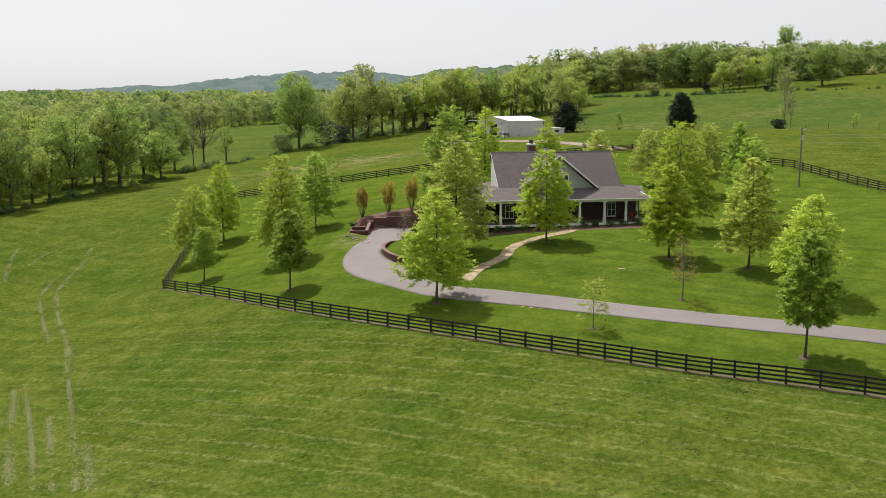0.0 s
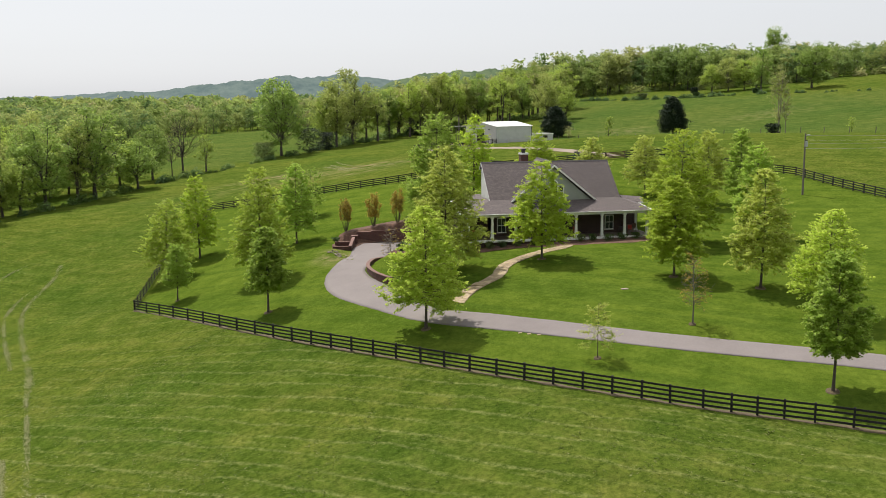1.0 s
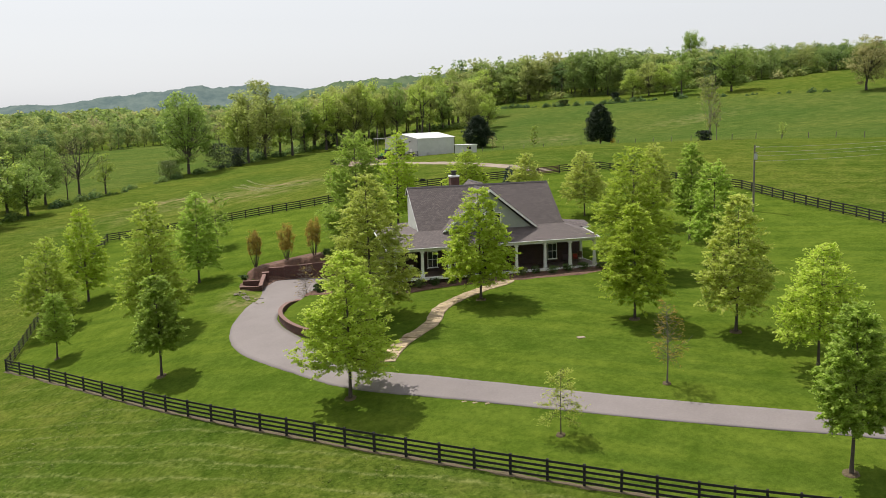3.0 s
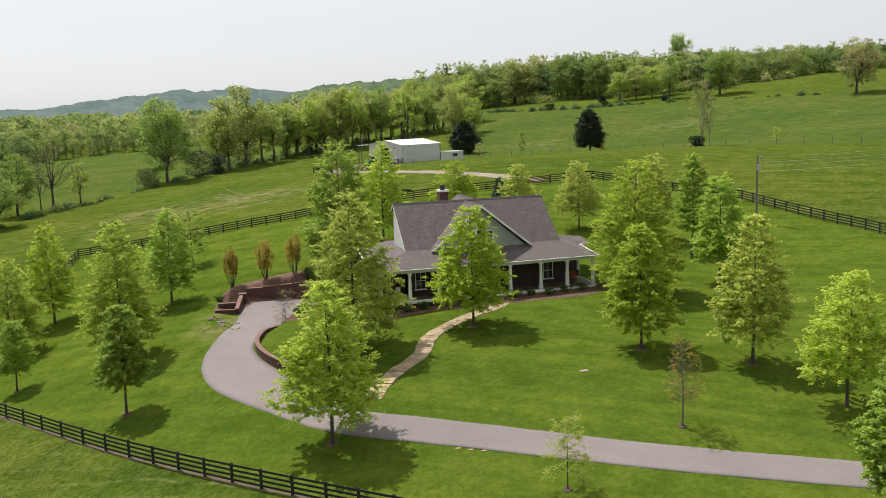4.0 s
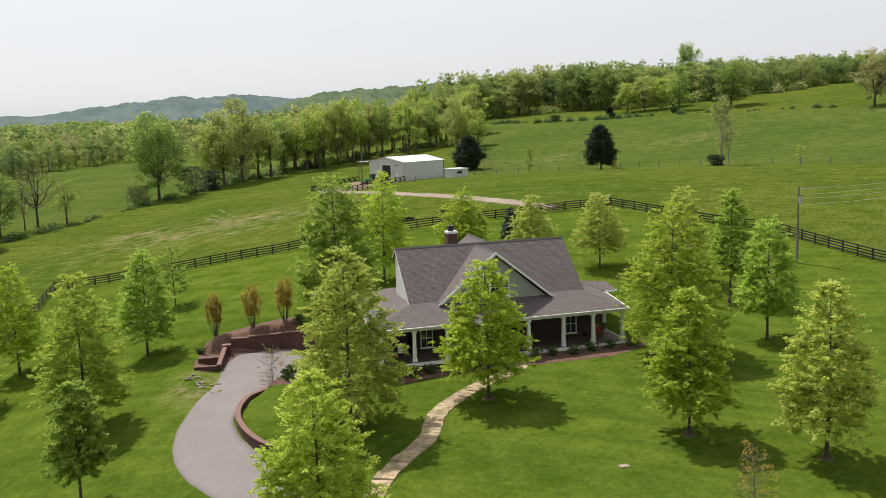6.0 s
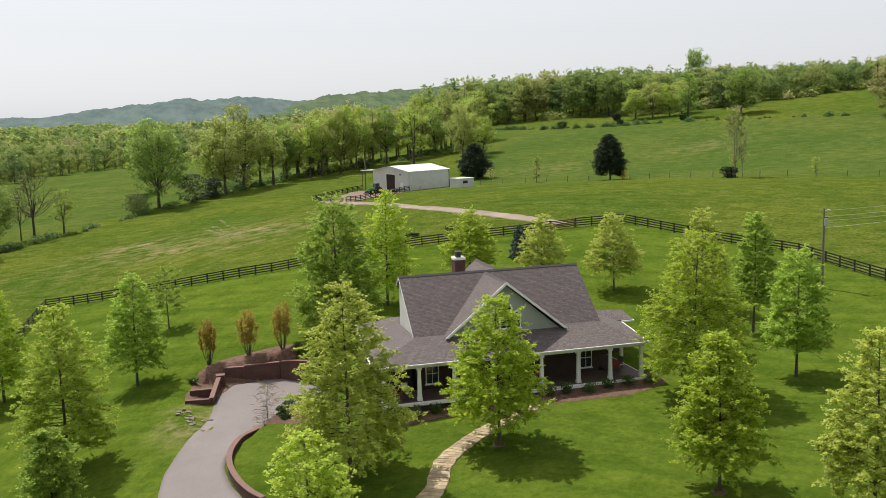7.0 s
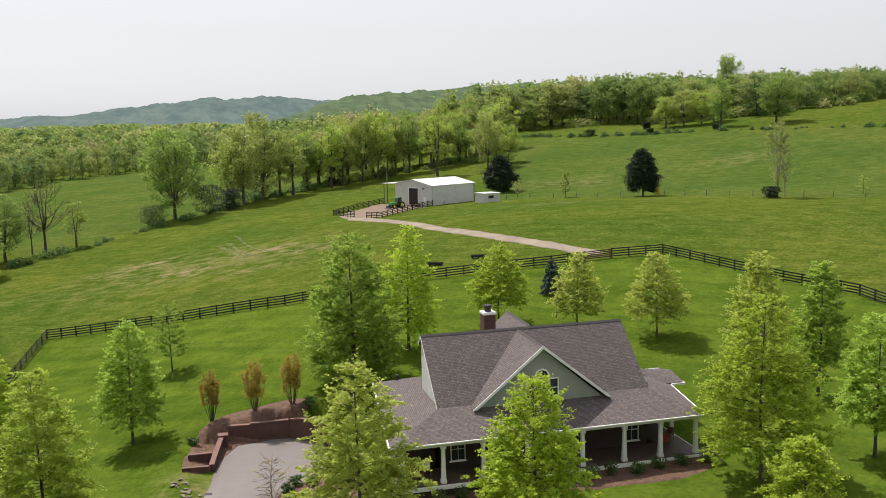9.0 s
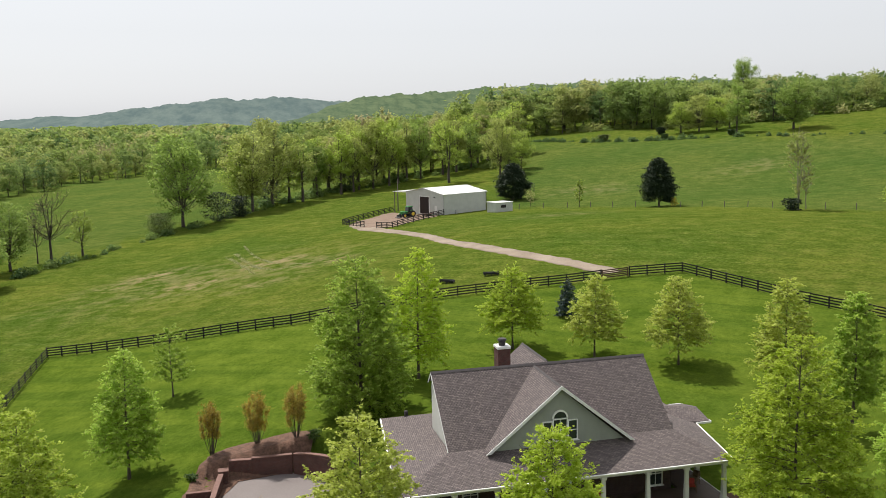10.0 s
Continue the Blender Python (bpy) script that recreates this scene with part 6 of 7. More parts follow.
brick_wall([(-13.6, 151.62), (-11.6, 151.35)], [-2.6, -2.6], [-0.8, -0.78], "retaining_wall", "straight red brick retaining wall behind the drive court")
brick_wall([(-11.58, 151.34), (-9.8, 151.08), (-7.95, 150.82)], [-2.6, -2.6], [-0.66, -0.6, -0.5], "retaining_wall", "straight red brick retaining wall behind the drive court")
brick_wall([(-7.75, 150.75), (-6.4, 149.5), (-4.4, 147.2)], [-2.6, -2.6], [-0.45, 0.1], "retaining_wall", "angled red brick wall between court and house")
brick_wall([(-14.35, 149.6), (-14.8, 147.0), (-15.3, 144.0)], [-2.6, -2.6], [-1.25, -1.45, -1.7], "retaining_wall", "sloping red brick return wall beside mulch")
brick_wall([(-15.2, 146.4), (-17.3, 146.3)], [-2.7, -2.7], [-1.45, -1.4], "planter_wall", "low dark brick planter wall across the mulch", thick=0.24)
brick_wall([(-15.5, 143.9), (-17.8, 143.8)], [-2.7, -2.7], [-1.75, -1.65], "planter_wall", "low dark brick planter wall across the mulch", thick=0.24)
CURVE = [(-12.0, 132.6), (-13.3, 130.6), (-14.3, 127.6), (-14.6, 124.4), (-14.25, 121.0), (-13.5, 118.2), (-12.7, 116.6)]
brick_wall(CURVE, [gz(x, y) - 0.3 for x, y in CURVE], [gz(x + 0.6, y) + t for (x, y), t in zip(CURVE, (0.14, 0.18, 0.32, 0.48, 0.6, 0.66, 0.6))], "curved_wall", "curved low red brick wall edging the drive")
bm_ = box(bmesh.new(), -14.55, -13.75, 149.75, 150.5, -2.7, -1.12, 0.02)
pl_ = thing("brick_pier", -14.15, 150.1, -2.7, "red brick pier at the retaining wall's end", "pier")
part("shaft", bm_, M_BRICK, pl_)
part("coping", box(bmesh.new(), -14.62, -13.68, 149.68, 150.57, -1.118, -1.03, 0.02), M_CAPSTONE, pl_, "paler coping")
bm_ = box(bmesh.new(), -15.95, -15.35, 138.7, 139.1, gz(-15.6, 138.9) + 0.05, gz(-15.6, 138.9) + 0.1)
tagged(part("drain_grate", bm_, M_RIDGE, None), "dark metal drain grate at the drive's edge", "grate")

eb_ = thing("brick_end_block", -11.6, 133.6, gz(-11.6, 133.6) - 0.3, "low dark red brick block ending the curved wall", "wall end")
part("shaft", box(bmesh.new(), -12.0, -11.1, 133.2, 134.0, gz(-11.6, 133.6) - 0.6, gz(-11.0, 133.2) + 0.15, 0.02), M_BRICK, eb_)
part("coping", box(bmesh.new(), -12.06, -11.04, 133.14, 134.06, gz(-11.0, 133.2) + 0.153, gz(-11.0, 133.2) + 0.23, 0.02), M_CAPSTONE, eb_)


def rubble():
    """Pale broken stones where the bank meets the drive."""
    rng = random.Random(31)
    for k in range(34):
        u = rng.random()
        x, y = -18.2 + 1.5 * u + rng.gauss(0, 0.35), 141.6 - 5.0 * u + rng.gauss(0, 0.7)
        r = rng.uniform(0.07, 0.26)
        bm = bmesh.new()
        bmesh.ops.create_icosphere(bm, subdivisions=1, radius=r, matrix=Matrix.LocRotScale((x, y, gz(x, y) + 0.04), Euler((0, 0, rng.uniform(0, 6.28))), (1.2, 0.85, 0.4)))
        for v in bm.verts:
            v.co += Vector((rng.uniform(-1, 1), rng.uniform(-1, 1), rng.uniform(-0.5, 0.5))) * r * 0.18
        tagged(part("stone", bm, M_RUBBLE, None), "pale broken stone on the bank beside the drive", "stone", "stones on the bank")


M_RUBBLE = surface("pale_rubble", (0.13, 0.105, 0.075), (0.27, 0.23, 0.175), 2.0, 0.9, fine=12.0, bumpy=0.5)
rubble()

# flagstone walk
WALK = spline([(-7.4, 105.2), (-5.55, 108.2), (-3.4, 110.4), (-1.3, 112.6), (0.03, 115.6), (1.4, 117.5), (3.8, 119.6), (6.7, 121.7), (9.0, 122.9), (10.4, 124.3), (10.5, 126.4)], 64)


def flag_walk():
    e = thing("stone_walk", 0, 116, gz(0, 116), "tan flagstone walk with low steps from drive to porch", "path", kind="structure")
    rng = random.Random(9)
    d = np.gradient(WALK, axis=0)
    d /= np.linalg.norm(d, axis=1)[:, None]
    nrm = np.stack([-d[:, 1], d[:, 0]], 1)
    # one wavering joint between rows, and two cuts that wander along the walk
    lean = [rng.uniform(-0.16, 0.16) for _ in WALK]
    edge = [(-0.74 + rng.uniform(-0.1, 0.06), 0.74 + rng.uniform(-0.06, 0.1)) for _ in WALK]
    for i in range(len(WALK) - 1):
        cuts = [-1.0, rng.uniform(-0.5, -0.1), rng.uniform(0.15, 0.55), 1.0] if i % 3 else [-1.0, rng.uniform(-0.3, 0.3), 1.0]
        step = 0.09 if i in (5, 6, 10, 11) else 0.0
        for a, b in zip(cuts, cuts[1:]):
            lift = 0.055 + step + rng.uniform(0, 0.018)
            pts = []
            for u, k, g in ((a, i, 0.025), (b, i, 0.025), (b, i + 1, -0.025), (a, i + 1, -0.025)):
                v = edge[k][0] if u == -1.0 else edge[k][1] if u == 1.0 else u * 0.74 + rng.uniform(-0.03, 0.03)
                q = WALK[k] + nrm[k] * v + d[k] * (lean[k] * v + g)
                pts.append((q[0], q[1], gz(q[0], q[1]) + lift))
            part("flagstone", slab(bmesh.new(), pts, 0.14), M_FLAG, e)
    ribbon("walk_bed", WALK[::4] + nrm[::4] * 0.78, WALK[::4] - nrm[::4] * 0.78, 0.03, M_SAND, "trodden sandy bed under the flagstones", "path", 120, 2)


M_SAND = surface("trodden_sand", (0.17, 0.12, 0.07), (0.3, 0.225, 0.14), 1.5, 0.95, fine=14.0, bumpy=0.4)
flag_walk()
bm_ = box(bmesh.new(), 9.15, 9.85, 101.7, 102.2, gz(9.5, 102) - 0.05, gz(9.5, 102) + 0.05, 0.02)
tagged(part("septic_lid", bm_, M_GRAVEL, None), "small pale concrete lid set in the lawn", "lid")
bm_ = bmesh.new()
for x_, y_ in ((-3.6, 94.15), (-2.9, 93.55), (-2.1, 92.95)):
    box(bm_, x_ - 0.2, x_ + 0.18, y_ - 0.1, y_ + 0.08, gz(x_, y_) - 0.05, gz(x_, y_) + 0.045, 0.02)
tagged(part("drain_stones", bm_, M_FLAG, None), "pale flat stones at the drive's edge", "stones")

# foundation shrubs
rng_s = random.Random(3)
for n_ in range(13):
    x_ = -1.2 + n_ * 1.95 + rng_s.uniform(-0.3, 0.3)
    if 9.0 < x_ < 12.0:
        continue
    plant_tree("porch_shrub", x_, 125.9 + rng_s.uniform(-0.4, 0.2), rng_s.uniform(0.7, 1.1), rng_s.uniform(0.9, 1.4), "round", rng_s.choice([L_SHRUB, L_SHRUB, L_BRUSH]), 700 + n_, "small rounded green shrub in the porch bed", "shrub", group="shrubs along the porch", leaves=420, leaf=0.09, base=0.05, trunk_r=0.03, limbs=16, spread=0.8)
for n_, (x_, y_, h_) in enumerate(((-9.6, 133.2, 0.8), (-8.8, 134.1, 0.9), (-7.6, 133.6, 0.7), (-9.4, 132.0, 0.6), (-5.2, 132.0, 1.2), (-5.8, 151.9, 1.0), (-16.9, 150.6, 0.7))):
    plant_tree("bed_shrub", x_, y_, h_, h_ * 1.1, "round", L_SHRUB, 730 + n_, "dark green shrub in a mulch bed", "shrub", leaves=420, leaf=0.1, base=0.05, trunk_r=0.03, limbs=16, spread=0.8)


# ---- board fences ----
def unit_box(name, material):
    bm = box(bmesh.new(), -0.5, 0.5, -0.5, 0.5, 0.0, 1.0)
    me = bpy.data.meshes.new(name)
    bm.to_mesh(me)
    bm.free()
    me.materials.append(material)
    return me


POST, BOARD = unit_box("post", M_BLACKFENCE), unit_box("board", M_BLACKFENCE)
GATEPOST, GATEBOARD = unit_box("gate_post", M_GATE), unit_box("gate_rail", M_GATE)


def fence(posts, name, label, height=1.4, rows=4, post_mesh=None, board_mesh=None, side=1.0, group="black board fences"):
    e = thing(name, posts[0][0], posts[0][1], gz(*posts[0]), label, "fence", group)
    inv = e.matrix_basis.inverted()
    rng = random.Random(len(posts))
    ps = [Vector((x, y, gz(x, y))) for x, y in posts]
    for i, p in enumerate(ps):
        q = ps[min(i + 1, len(ps) - 1)] - ps[max(i - 1, 0)]
        ang = math.atan2(q.y, q.x)
        ob = new("post", post_mesh or POST)
        ob.parent, ob.matrix_parent_inverse = e, inv
        ob.matrix_basis = Matrix.LocRotScale(p - Vector((0, 0, 0.3)), Euler((rng.uniform(-0.015, 0.015), rng.uniform(-0.015, 0.015), ang)), (0.15, 0.15, height + 0.36))
    for p, q in zip(ps, ps[1:]):
        d = q - p
        ang, dip, n = math.atan2(d.y, d.x), math.atan2(d.z, math.hypot(d.x, d.y)), d.length
        off = Vector((math.sin(ang), -math.cos(ang), 0)) * 0.095 * side
        for k in range(rows):
            z = height * (0.2 + 0.76 * k / (rows - 1))
            ob = new("board", board_mesh or BOARD)
            ob.parent, ob.matrix_parent_inverse = e, inv
            ob.matrix_basis = Matrix.LocRotScale((p + q) / 2 + off + Vector((0, 0, z - 0.08)), Euler((rng.uniform(-0.01, 0.01), -dip + rng.uniform(-0.004, 0.004), ang)), (n + 0.02, 0.03, 0.155))
    return e


def bays(pts, counts):
    """Posts between known ones: so many bays in each stretch."""
    out = []
    for (a, b), n in zip(zip(pts, pts[1:]), counts):
        out += [(a[0] + (b[0] - a[0]) * k / n, a[1] + (b[1] - a[1]) * k / n) for k in range(n)]
    return out + [pts[-1]]


FRONT = spline([(-45.0, 143.0), (-28.1, 112.0), (-13.2, 92.3), (3.3, 76.2), (15.8, 66.5), (42.0, 45.0)], 501)


def front_posts():
    out = []
    for k in range(49):
        s = np.interp(k, [0, 8, 16, 25, 32, 46, 48], [0, 100, 200, 300, 400, 489, 500])
        a = int(s)
        p = FRONT[a] + (FRONT[min(a + 1, 500)] - FRONT[a]) * (s - a)
        out.append((float(p[0]), float(p[1])))
    return out


fence(front_posts(), "front_fence", "black four-board fence along the front lawn")
fence([tuple(p) for p in even([(-45.0, 143.0), (-44.2, 168.0), (-40.6, 190.0), (-38.4, 208.7)], 2.5)], "side_fence", "black four-board fence down the side lawn")
fence([tuple(p) for p in even([(-38.4, 208.7), (-19.6, 198.2), (-3.7, 191.2), (17.0, 189.6), (32.6, 187.4), (38.0, 187.2)], 2.5)], "back_fence", "black four-board fence behind the back lawn")
fence([tuple(p) for p in even([(42.2, 187.0), (49.6, 185.6)], 2.5)], "back_fence", "short black board fence beside the gate")
fence([tuple(p) for p in even([(49.6, 185.6), (57.0, 166.5), (61.2, 158.2), (62.4, 133.0), (62.0, 105.0)], 2.5)], "far_side_fence", "black four-board fence down the far side")
fence([(38.2, 187.3), (42.0, 187.1)], "farm_gate", "brown wooden farm gate in the back fence", 1.3, 5, GATEPOST, GATEBOARD, group="gates")
fence([tuple(p) for p in even([(17.0, 301.0), (26.0, 312.5), (34.2, 321.0)], 2.6)], "yard_fence", "black board fence round the barn yard", 1.45)
fence([tuple(p) for p in even([(17.0, 301.0), (18.6, 295.0), (20.4, 288.0)], 2.4)], "yard_fence", "black board fence and gate at the barn yard", 1.45)
fence([tuple(p) for p in even([(22.4, 281.8), (24.4, 275.4), (33.5, 286.5), (42.0, 295.8)], 2.5)], "yard_fence", "black board fence beside the barn yard", 1.45)
# thin wire-fence stakes on the open pasture
STAKE = unit_box("stake", M_POLE)
stakes = thing("wire_fence_stakes", 100, 250, gz(100, 250), "row of thin weathered wire-fence stakes on pasture", "fence", kind="structure")
for p in even([(62, 296), (76, 290), (91, 272), (108, 232), (130, 205)], 6.0):
    ob = new("stake", STAKE)
    ob.parent, ob.matrix_parent_inverse = stakes, stakes.matrix_basis.inverted()
    ob.matrix_basis = Matrix.LocRotScale((p[0], p[1], gz(*p) - 0.3), Euler((0.03, 0.02, 0.4)), (0.12, 0.12, 1.7))


# ---- barn and farm yard ----
def build_barn():
    ang = math.degrees(math.atan2(5.45, 12.45))
    bx, by = 42.1, 296.3
    W, L, EH, RISE = 16.5, 14.0, 5.4, 1.25
    z0 = gz(bx, by)
    b = thing("metal_barn", bx, by, z0 - 0.2, "white metal-clad barn with big dark doorway and lean-to", "barn", rz=ang)
    # local axes: x along the long side, y into the gable end
    bm = bmesh.new()
    pr = [(0, -0.6), (W, -0.6), (W, EH), (W / 2, EH + RISE), (0, EH)]
    a = [bm.verts.new((0, y, z)) for y, z in pr]
    c = [bm.verts.new((L, y, z)) for y, z in pr]
    bm.faces.new(a)
    bm.faces.new(c[::-1])
    for i in range(5):
        bm.faces.new((a[i], c[i], c[(i + 1) % 5], a[(i + 1) % 5]))
    local_part("wall", bm, M_METALWALL, b, "white ribbed metal cladding")
    for s, (y0, y1) in ((1, (-0.25, W / 2)), (-1, (W + 0.25, W / 2))):
        cs = [(-0.3, y0, EH - 0.02), (L + 0.3, y0, EH - 0.02), (L + 0.3, y1, EH + RISE + 0.06), (-0.3, y1, EH + RISE + 0.06)]
        local_part("roof_sheet", slab(bmesh.new(), cs[::s], 0.07), M_METALROOF, b, "pale metal roof")
    cs = [(-0.2, W + 0.2, EH - 0.05), (L, W + 0.2, EH - 0.05), (L, W + 6.0, EH - 0.25), (-0.2, W + 6.0, EH - 0.25)]
    local_part("lean_to_roof", slab(bmesh.new(), cs[::-1], 0.2), M_METALROOF, b)
    for x in (0.2, 7.0, 13.6):
        local_part("lean_to_post", rod(bmesh.new(), (x, W + 5.7, -1.2), (x, W + 5.7, EH - 0.46), 0.11, 0.11, 8), M_POLE, b)
    # a near-black panel fills the doorway; no inside is built behind it
    local_part("doorway", box(bmesh.new(), -0.03, 0.3, 6.2, 10.2, 0.0, 4.4), M_BLACKBROWN, b, "near-black panel filling the barn doorway")
    dfr = bmesh.new()
    for y0, y1, zz0, zz1 in ((6.0, 6.2, 0.0, 4.6), (10.2, 10.4, 0.0, 4.6), (6.2, 10.2, 4.4, 4.6)):
        box(dfr, -0.08, 0.02, y0, y1, zz0, zz1)
    local_part("door_frame", dfr, M_METALROOF, b)
    local_part("side_door", box(bmesh.new(), -0.05, 0.02, 2.8, 3.8, 0.2, 2.3), M_WHITE, b, "white steel side door")
    local_part("wall_lamp", box(bmesh.new(), -0.25, 0.0, 3.5, 3.9, 4.3, 4.6), M_RIDGE, b)
    for y in (0.0,):
        local_part("corner_trim", box(bmesh.new(), -0.06, 0.16, y - 0.06, y + 0.16, -0.3, EH), M_GALV, b)
    local_part("corner_trim", box(bmesh.new(), L - 0.16, L + 0.06, -0.06, 0.16, -0.3, EH), M_RIDGE, b, "dark corner downpipe")
    local_part("utility_box", box(bmesh.new(), 3.6, 4.1, -0.35, 0.0, 0.0, 1.3, 0.02), M_GALV, b)
    # low white shed beyond the long side
    sx, sy = 55.6, 292.8
    s = thing("white_shed", sx, sy, gz(sx, sy) - 0.1, "low white shed with two dark window openings", "shed", rz=ang)
    local_part("wall", box(bmesh.new(), -2.4, 3.0, -1.8, 1.8, -0.4, 2.5, 0.03), M_METALWALL, s)
    local_part("roof", slab(bmesh.new(), [(-2.6, -2.0, 2.62), (3.2, -2.0, 2.52), (3.2, 2.0, 2.56), (-2.6, 2.0, 2.66)], 0.1), M_METALROOF, s)
    # near-black plates stand in for the shaded inside behind the shed's windows
    local_part("window_opening", box(bmesh.new(), -0.9, 0.8, -1.83, -1.7, 1.2, 1.95), M_DARK, s)
    local_part("window_opening", box(bmesh.new(), 2.9, 3.03, -0.5, 0.6, 1.3, 1.8), M_DARK, s)


build_barn()


def wheel(parent, x, y, r, w):
    bm = rod(bmesh.new(), (x, y - w / 2, r), (x, y + w / 2, r), r, r, 18)
    t = local_part("wheel", bm, M_RUBBER, parent, "black lugged tyre")
    local_part("rim", rod(bmesh.new(), (x, y - w / 2 - 0.02, r), (x, y + w / 2 + 0.02, r), r * 0.55, r * 0.55, 14), M_YELLOW, t, "yellow steel rim")


def build_tractor():
    t = thing("tractor", 33.6, 300.6, gz(33.6, 300.6) + 0.04, "green farm tractor with cab and front loader, parked", "tractor", rz=205)
    wheel(t, -0.9, -0.95, 0.85, 0.5)
    wheel(t, -0.9, 0.95, 0.85, 0.5)
    wheel(t, 1.45, -0.8, 0.55, 0.36)
    wheel(t, 1.45, 0.8, 0.55, 0.36)
    local_part("bonnet", box(bmesh.new(), 0.25, 2.1, -0.42, 0.42, 0.85, 1.6, 0.1), M_GREENPAINT, t)
    local_part("chassis", box(bmesh.new(), -1.2, 2.0, -0.3, 0.3, 0.55, 0.9, 0.04), M_RUBBER, t)
    cab = bmesh.new()
    v = [cab.verts.new(p) for p in ((-1.25, -0.75, 1.2), (0.3, -0.7, 1.2), (0.3, 0.7, 1.2), (-1.25, 0.75, 1.2), (-1.1, -0.62, 2.6), (0.1, -0.62, 2.6), (0.1, 0.62, 2.6), (-1.1, 0.62, 2.6))]
    for q in ((3, 2, 1, 0), (4, 5, 6, 7), (0, 1, 5, 4), (1, 2, 6, 5), (2, 3, 7, 6), (3, 0, 4, 7)):
        cab.faces.new([v[i] for i in q])
    c = local_part("cab", cab, M_GLASS, t, "glazed cab")
    local_part("cab_roof", box(bmesh.new(), -1.25, 0.25, -0.75, 0.75, 2.6, 2.8, 0.06), M_GREENPAINT, c)
    for sy in (-0.95, 0.95):
        local_part("mudguard", box(bmesh.new(), -1.6, -0.2, sy - 0.28, sy + 0.28, 1.7, 1.78, 0.03), M_GREENPAINT, t)
    arms = bmesh.new()
    for sy in (-0.55, 0.55):
        rod(arms, (0.3, sy, 1.5), (1.9, sy, 1.2), 0.09, 0.09, 6)
        rod(arms, (1.9, sy, 1.2), (2.7, sy, 0.5), 0.09, 0.09, 6)
    local_part("loader_arm", arms, M_GREENPAINT, t)
    bk = prism(bmesh.new(), [(2.6, 0.15), (3.3, 0.1), (3.2, 0.2), (2.75, 0.3), (2.7, 0.75), (2.6, 0.75)], -1.0, 1.0)
    local_part("bucket", bk, M_RUBBER, t)


build_tractor()


def flat_trailer(x, y, rz):
    t = thing("flat_trailer", x, y, gz(x, y), "rusty brown flat farm trailer beside the barn fence", "trailer", rz=rz)
    local_part("deck", box(bmesh.new(), -2.2, 2.2, -0.9, 0.9, 0.62, 0.76, 0.02), M_GATE, t)
    local_part("drawbar", rod(bmesh.new(), (2.2, 0, 0.6), (3.6, 0, 0.5), 0.06, 0.05, 6), M_RIDGE, t)
    for sx in (-0.6, 0.4):
        for sy in (-0.8, 0.8):
            local_part("wheel", rod(bmesh.new(), (sx, sy - 0.1, 0.33), (sx, sy + 0.1, 0.33), 0.33, 0.33, 12), M_RUBBER, t)


flat_trailer(38.0, 297.2, 25)


def feed_trough(x, y, rz):
    t = thing("feed_trough", x, y, gz(x, y), "long black feed trough on the pasture", "trough", "feed troughs", rz=rz)
    bm = bmesh.new()
    pr = [(-0.42, 0.5), (-0.28, 0.16), (0.28, 0.16), (0.42, 0.5), (0.36, 0.5), (0.24, 0.22), (-0.24, 0.22), (-0.36, 0.5)]
    prism(bm, pr, -1.15, 1.15)
    local_part("tub", bm, M_RUBBER, t)
    for y_ in (-0.9, 0.0, 0.9):
        local_part("foot", box(bmesh.new(), -0.3, 0.3, y_ - 0.06, y_ + 0.06, -0.05, 0.16), M_RUBBER, t)


feed_trough(25.1, 197.4, 80)
feed_trough(18.3, 197.2, 55)


# ---- power pole ----
def power_pole():
    x, y = 54.5, 144.4
    z = gz(x, y)
    p = thing("utility_pole", x, y, z - 0.2, "grey wooden utility pole with lamp, transformer and wires", "pole")
    local_part("shaft", rod(bmesh.new(), (0, 0, -0.3), (0, 0, 9.6), 0.16, 0.11, 12), M_POLE, p)
    local_part("transformer", rod(bmesh.new(), (0.0, -0.35, 7.6), (0.0, -0.35, 8.4), 0.22, 0.22, 12), M_GALV, p, "grey transformer can")
    arm = rod(bmesh.new(), (0, 0, 9.2), (0.35, -0.15, 9.4), 0.035, 0.03, 8)
    a = local_part("lamp_arm", arm, M_GALV, p)
    local_part("lamp_head", box(bmesh.new(), 0.25, 0.6, -0.3, -0.08, 9.3, 9.45, 0.03), M_GALV, a, "small grey lamp head")
    local_part("bracket", box(bmesh.new(), -0.06, 0.06, -0.6, 0.1, 8.5, 8.6), M_RIDGE, p)
    for dz, dy in ((9.3, 0.0), (8.6, 0.0), (8.1, -0.1), (7.3, 0.1)):
        bm = bmesh.new()
        pts = []
        for k in range(21):
            s = k / 20
            pts.append(Vector((95 * s, 30 * s + dy, dz + 2.5 * s - 6.0 * s * (1 - s))))
        for u, v in zip(pts, pts[1:]):
            rod(bm, u, v, 0.022, 0.022, 4)
        local_part("wire", bm, M_CABLE, p)
    # the pole beside the barn
    x, y = 35.0, 320.5
    q = thing("utility_pole", x, y, gz(x, y) - 0.2, "dark wooden pole beside the barn lean-to", "pole")
    local_part("shaft", rod(bmesh.new(), (0, 0, -0.3), (0, 0, 9.0), 0.17, 0.12, 10), M_POLE, q)


power_pole()


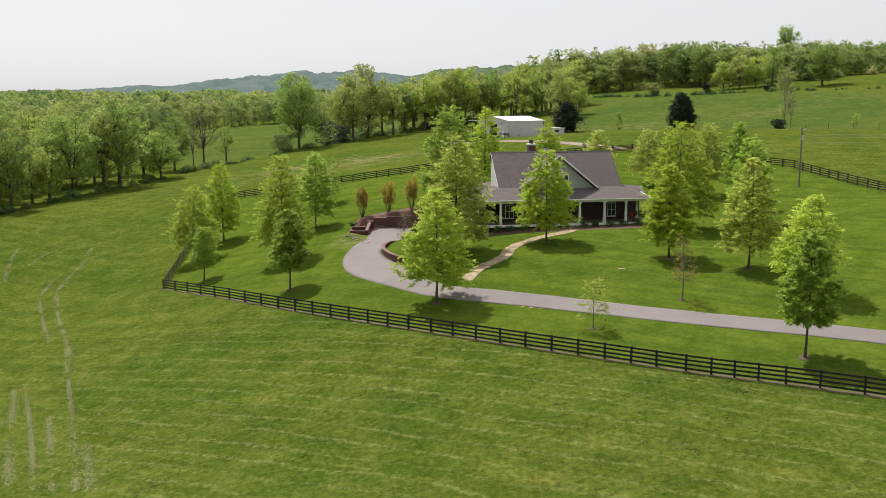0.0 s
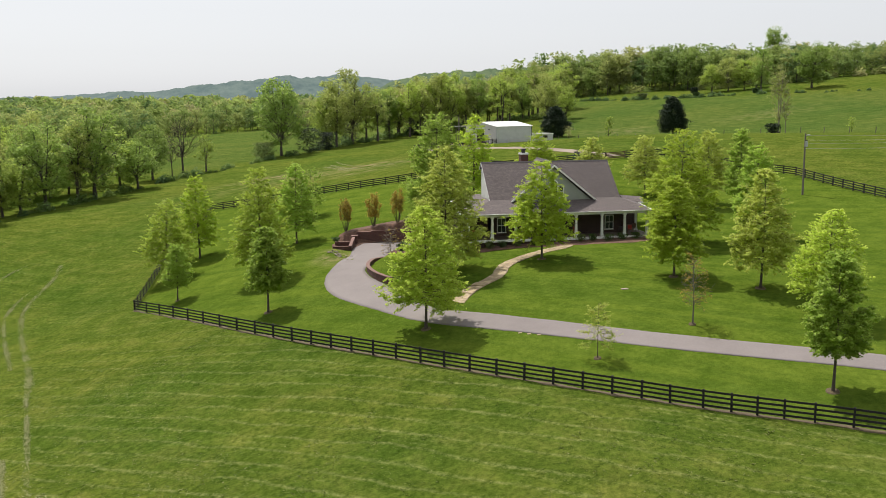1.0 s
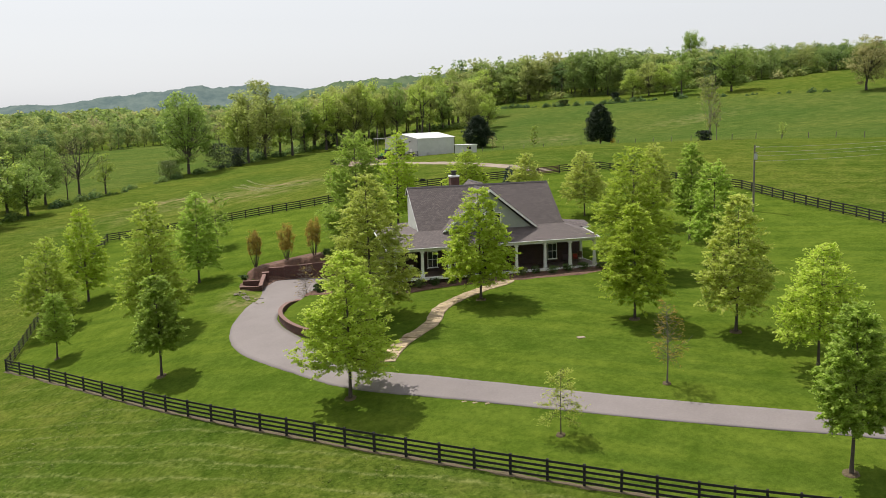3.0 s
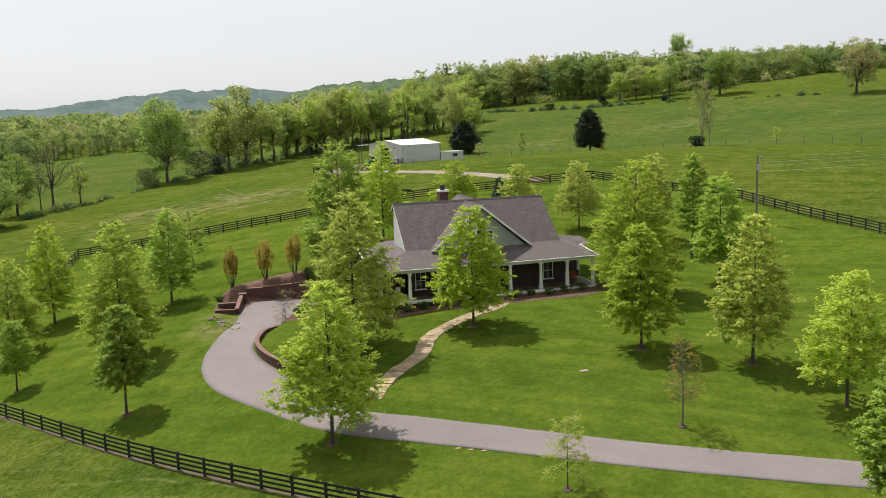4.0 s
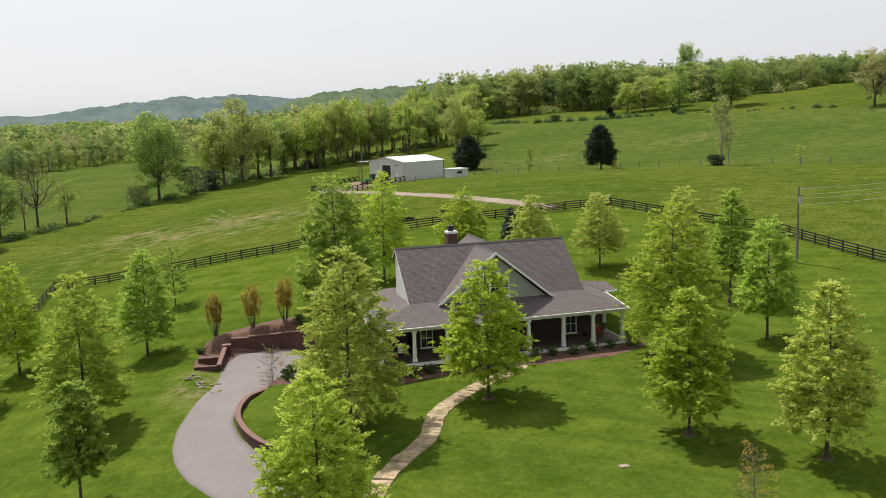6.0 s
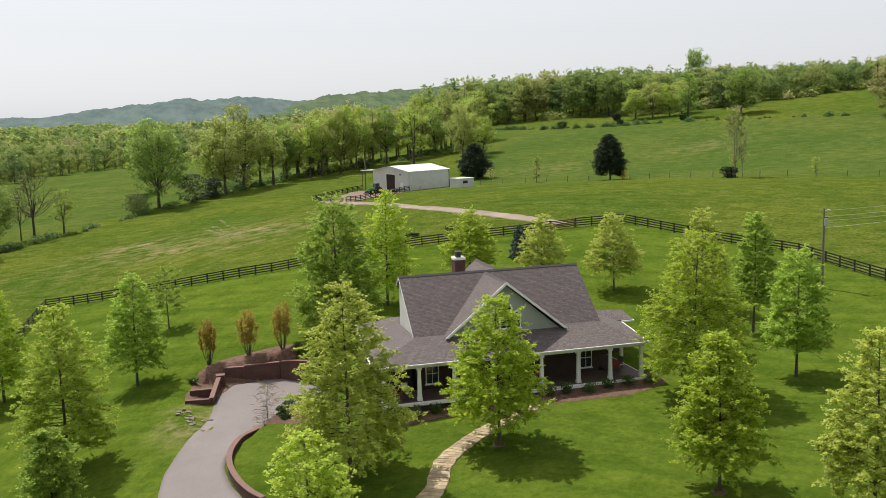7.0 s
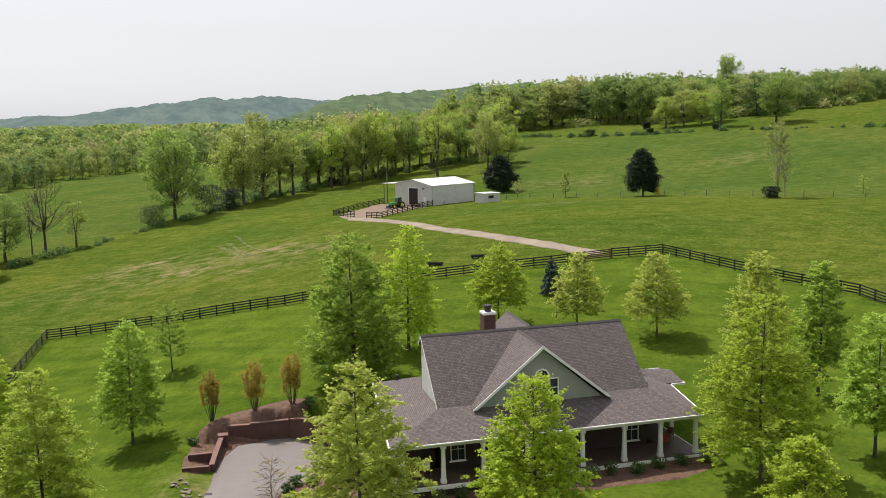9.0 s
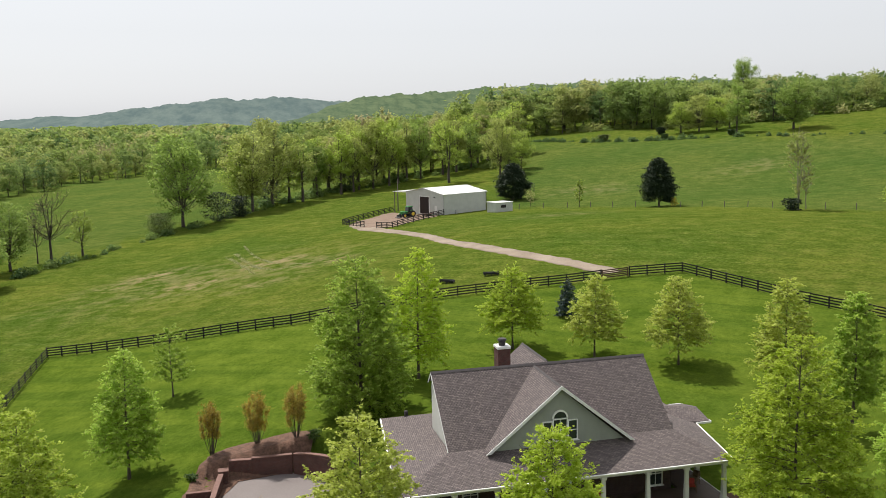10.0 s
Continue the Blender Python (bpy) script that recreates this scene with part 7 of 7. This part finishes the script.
# ---- rough growth of the pasture ----
def tufts(name, count, box_, material, label, size, seed, keep):
    """Blades of rough grass as one piece of stuff."""
    rng = np.random.default_rng(seed)
    x, y = rng.uniform(box_[0], box_[1], count), rng.uniform(box_[2], box_[3], count)
    clump = np.array([noise.noise((a * 0.11, b * 0.11, 0.5)) + 0.5 * noise.noise((a * 0.5, b * 0.5, 7.0)) for a, b in zip(x, y)])
    ok = (clump > keep) & ~inside(x, y, YARD)
    x, y = x[ok], y[ok]
    z = ground(x, y) - 0.03
    n, k = len(x), 3
    V = []
    for i in range(k):
        a = rng.uniform(0, 6.28, n)
        s = size * rng.uniform(0.5, 1.3, n)
        wx, wy = np.cos(a) * s * 0.34, np.sin(a) * s * 0.34
        lx, ly = rng.normal(size=n) * s * 0.9, rng.normal(size=n) * s * 0.9
        V.append(np.stack([np.stack([x - wx, y - wy, z], 1), np.stack([x + wx, y + wy, z], 1), np.stack([x + lx, y + ly, z + s * 0.4], 1)], 1))
    V = np.concatenate(V).reshape(-1, 3)
    me = np_mesh(name, V, np.arange(len(V)).reshape(-1, 3))
    me.materials.append(material)
    return tagged(new(name, me), label, "grass", kind="stuff")


L_TUFT = leaf_material("rough_grass", (0.075, 0.115, 0.014), (0.12, 0.16, 0.022), (0.2, 0.22, 0.05), 0.5)
L_STRAW = leaf_material("straw_grass", (0.19, 0.21, 0.06), (0.28, 0.29, 0.1), (0.36, 0.36, 0.15), 0.35)
L_DRY = leaf_material("dry_straw", (0.2, 0.22, 0.075), (0.28, 0.29, 0.115), (0.37, 0.36, 0.17), 0.35)
L_WEED = leaf_material("weed", (0.05, 0.1, 0.012), (0.08, 0.135, 0.018), (0.11, 0.17, 0.03), 0.45)
tufts("pasture_tufts", 60000, (-66, 44, 34, 120), L_TUFT, "uneven tufts of rough green pasture grass", 0.17, 21, -0.15)
tufts("straw_tufts", 26000, (-66, 44, 34, 120), L_STRAW, "scattered tufts of dry pale grass", 0.15, 22, 0.12)
tufts("weed_tufts", 26000, (-30, 20, 58, 84), L_WEED, "dark green weed clumps in the pasture", 0.15, 23, 0.75)


def wheel_tracks():
    """Flattened dry grass left by wheels in the low pasture."""
    rng = np.random.default_rng(77)
    runs = ([(-52.5, 116.5), (-54.3, 124.1), (-58.2, 137.6), (-61.5, 149.7), (-63.6, 158.7), (-63.9, 164), (-63.7, 168.8), (-63, 177.6), (-63.6, 185.5)],
            [(-57.5, 128.7), (-61, 139.9), (-63.6, 148.9), (-65.2, 154.8), (-66.1, 160), (-66.1, 166.8), (-65.5, 171.1)],
            [(-49.4, 81), (-51.8, 90.1), (-54.3, 100), (-56.8, 110.1)], [(-47, 79.2), (-49.5, 88.7), (-52.9, 100.7), (-56.1, 111.4)],
            [(-45.3, 78.3), (-47.7, 87.6), (-50.1, 97.2)], [(-43.3, 77.1), (-45.3, 86), (-48.4, 99), (-52.8, 116.7)],
            [(-42, 75.9), (-43.4, 82.5), (-44.6, 86.8)], [(-74.5, 169.6), (-76.8, 181.8), (-78, 190.8)], [(-73, 179.1), (-71.5, 184.8), (-69.8, 188.2)],
            [(-7.9, 289.8), (-6.6, 270.6), (-4.6, 257.6), (-1.9, 247.3), (2.5, 241.0)], [(-10.0, 277.3), (-7.5, 254.9), (-4.3, 242.7), (-0.2, 240.8)], [(-12.2, 275.8), (-9.6, 260.2), (-7.5, 242.0)])
    P = []
    for run in runs:
        c = even(spline(run, 40), 0.006)
        k = np.array([noise.noise((a * 0.25, b * 0.25, 2.0)) for a, b in c])
        c = c[rng.random(len(c)) < np.clip(0.45 + 1.2 * k, 0.08, 1)]
        P.append(c + rng.normal(size=c.shape) * rng.uniform(0.14, 0.3))
    p = np.concatenate(P)
    n = len(p)
    z = ground(p[:, 0], p[:, 1])
    a, s = rng.uniform(0, 6.28, n), rng.uniform(0.05, 0.12, n)
    wx, wy = np.cos(a) * s * 0.5, np.sin(a) * s * 0.5
    tip = np.stack([p[:, 0] + rng.normal(size=n) * s * 1.2, p[:, 1] + rng.normal(size=n) * s * 1.2, z + s * 0.35 + 0.03], 1)
    V = np.stack([np.stack([p[:, 0] - wx, p[:, 1] - wy, z + 0.02], 1), np.stack([p[:, 0] + wx, p[:, 1] + wy, z + 0.02], 1), tip], 1).reshape(-1, 3)
    me = np_mesh("track_straw", V, np.arange(len(V)).reshape(-1, 3))
    me.materials.append(L_DRY)
    tagged(new("track_straw", me), "flattened pale dry grass in old wheel tracks", "grass", kind="stuff")


wheel_tracks()
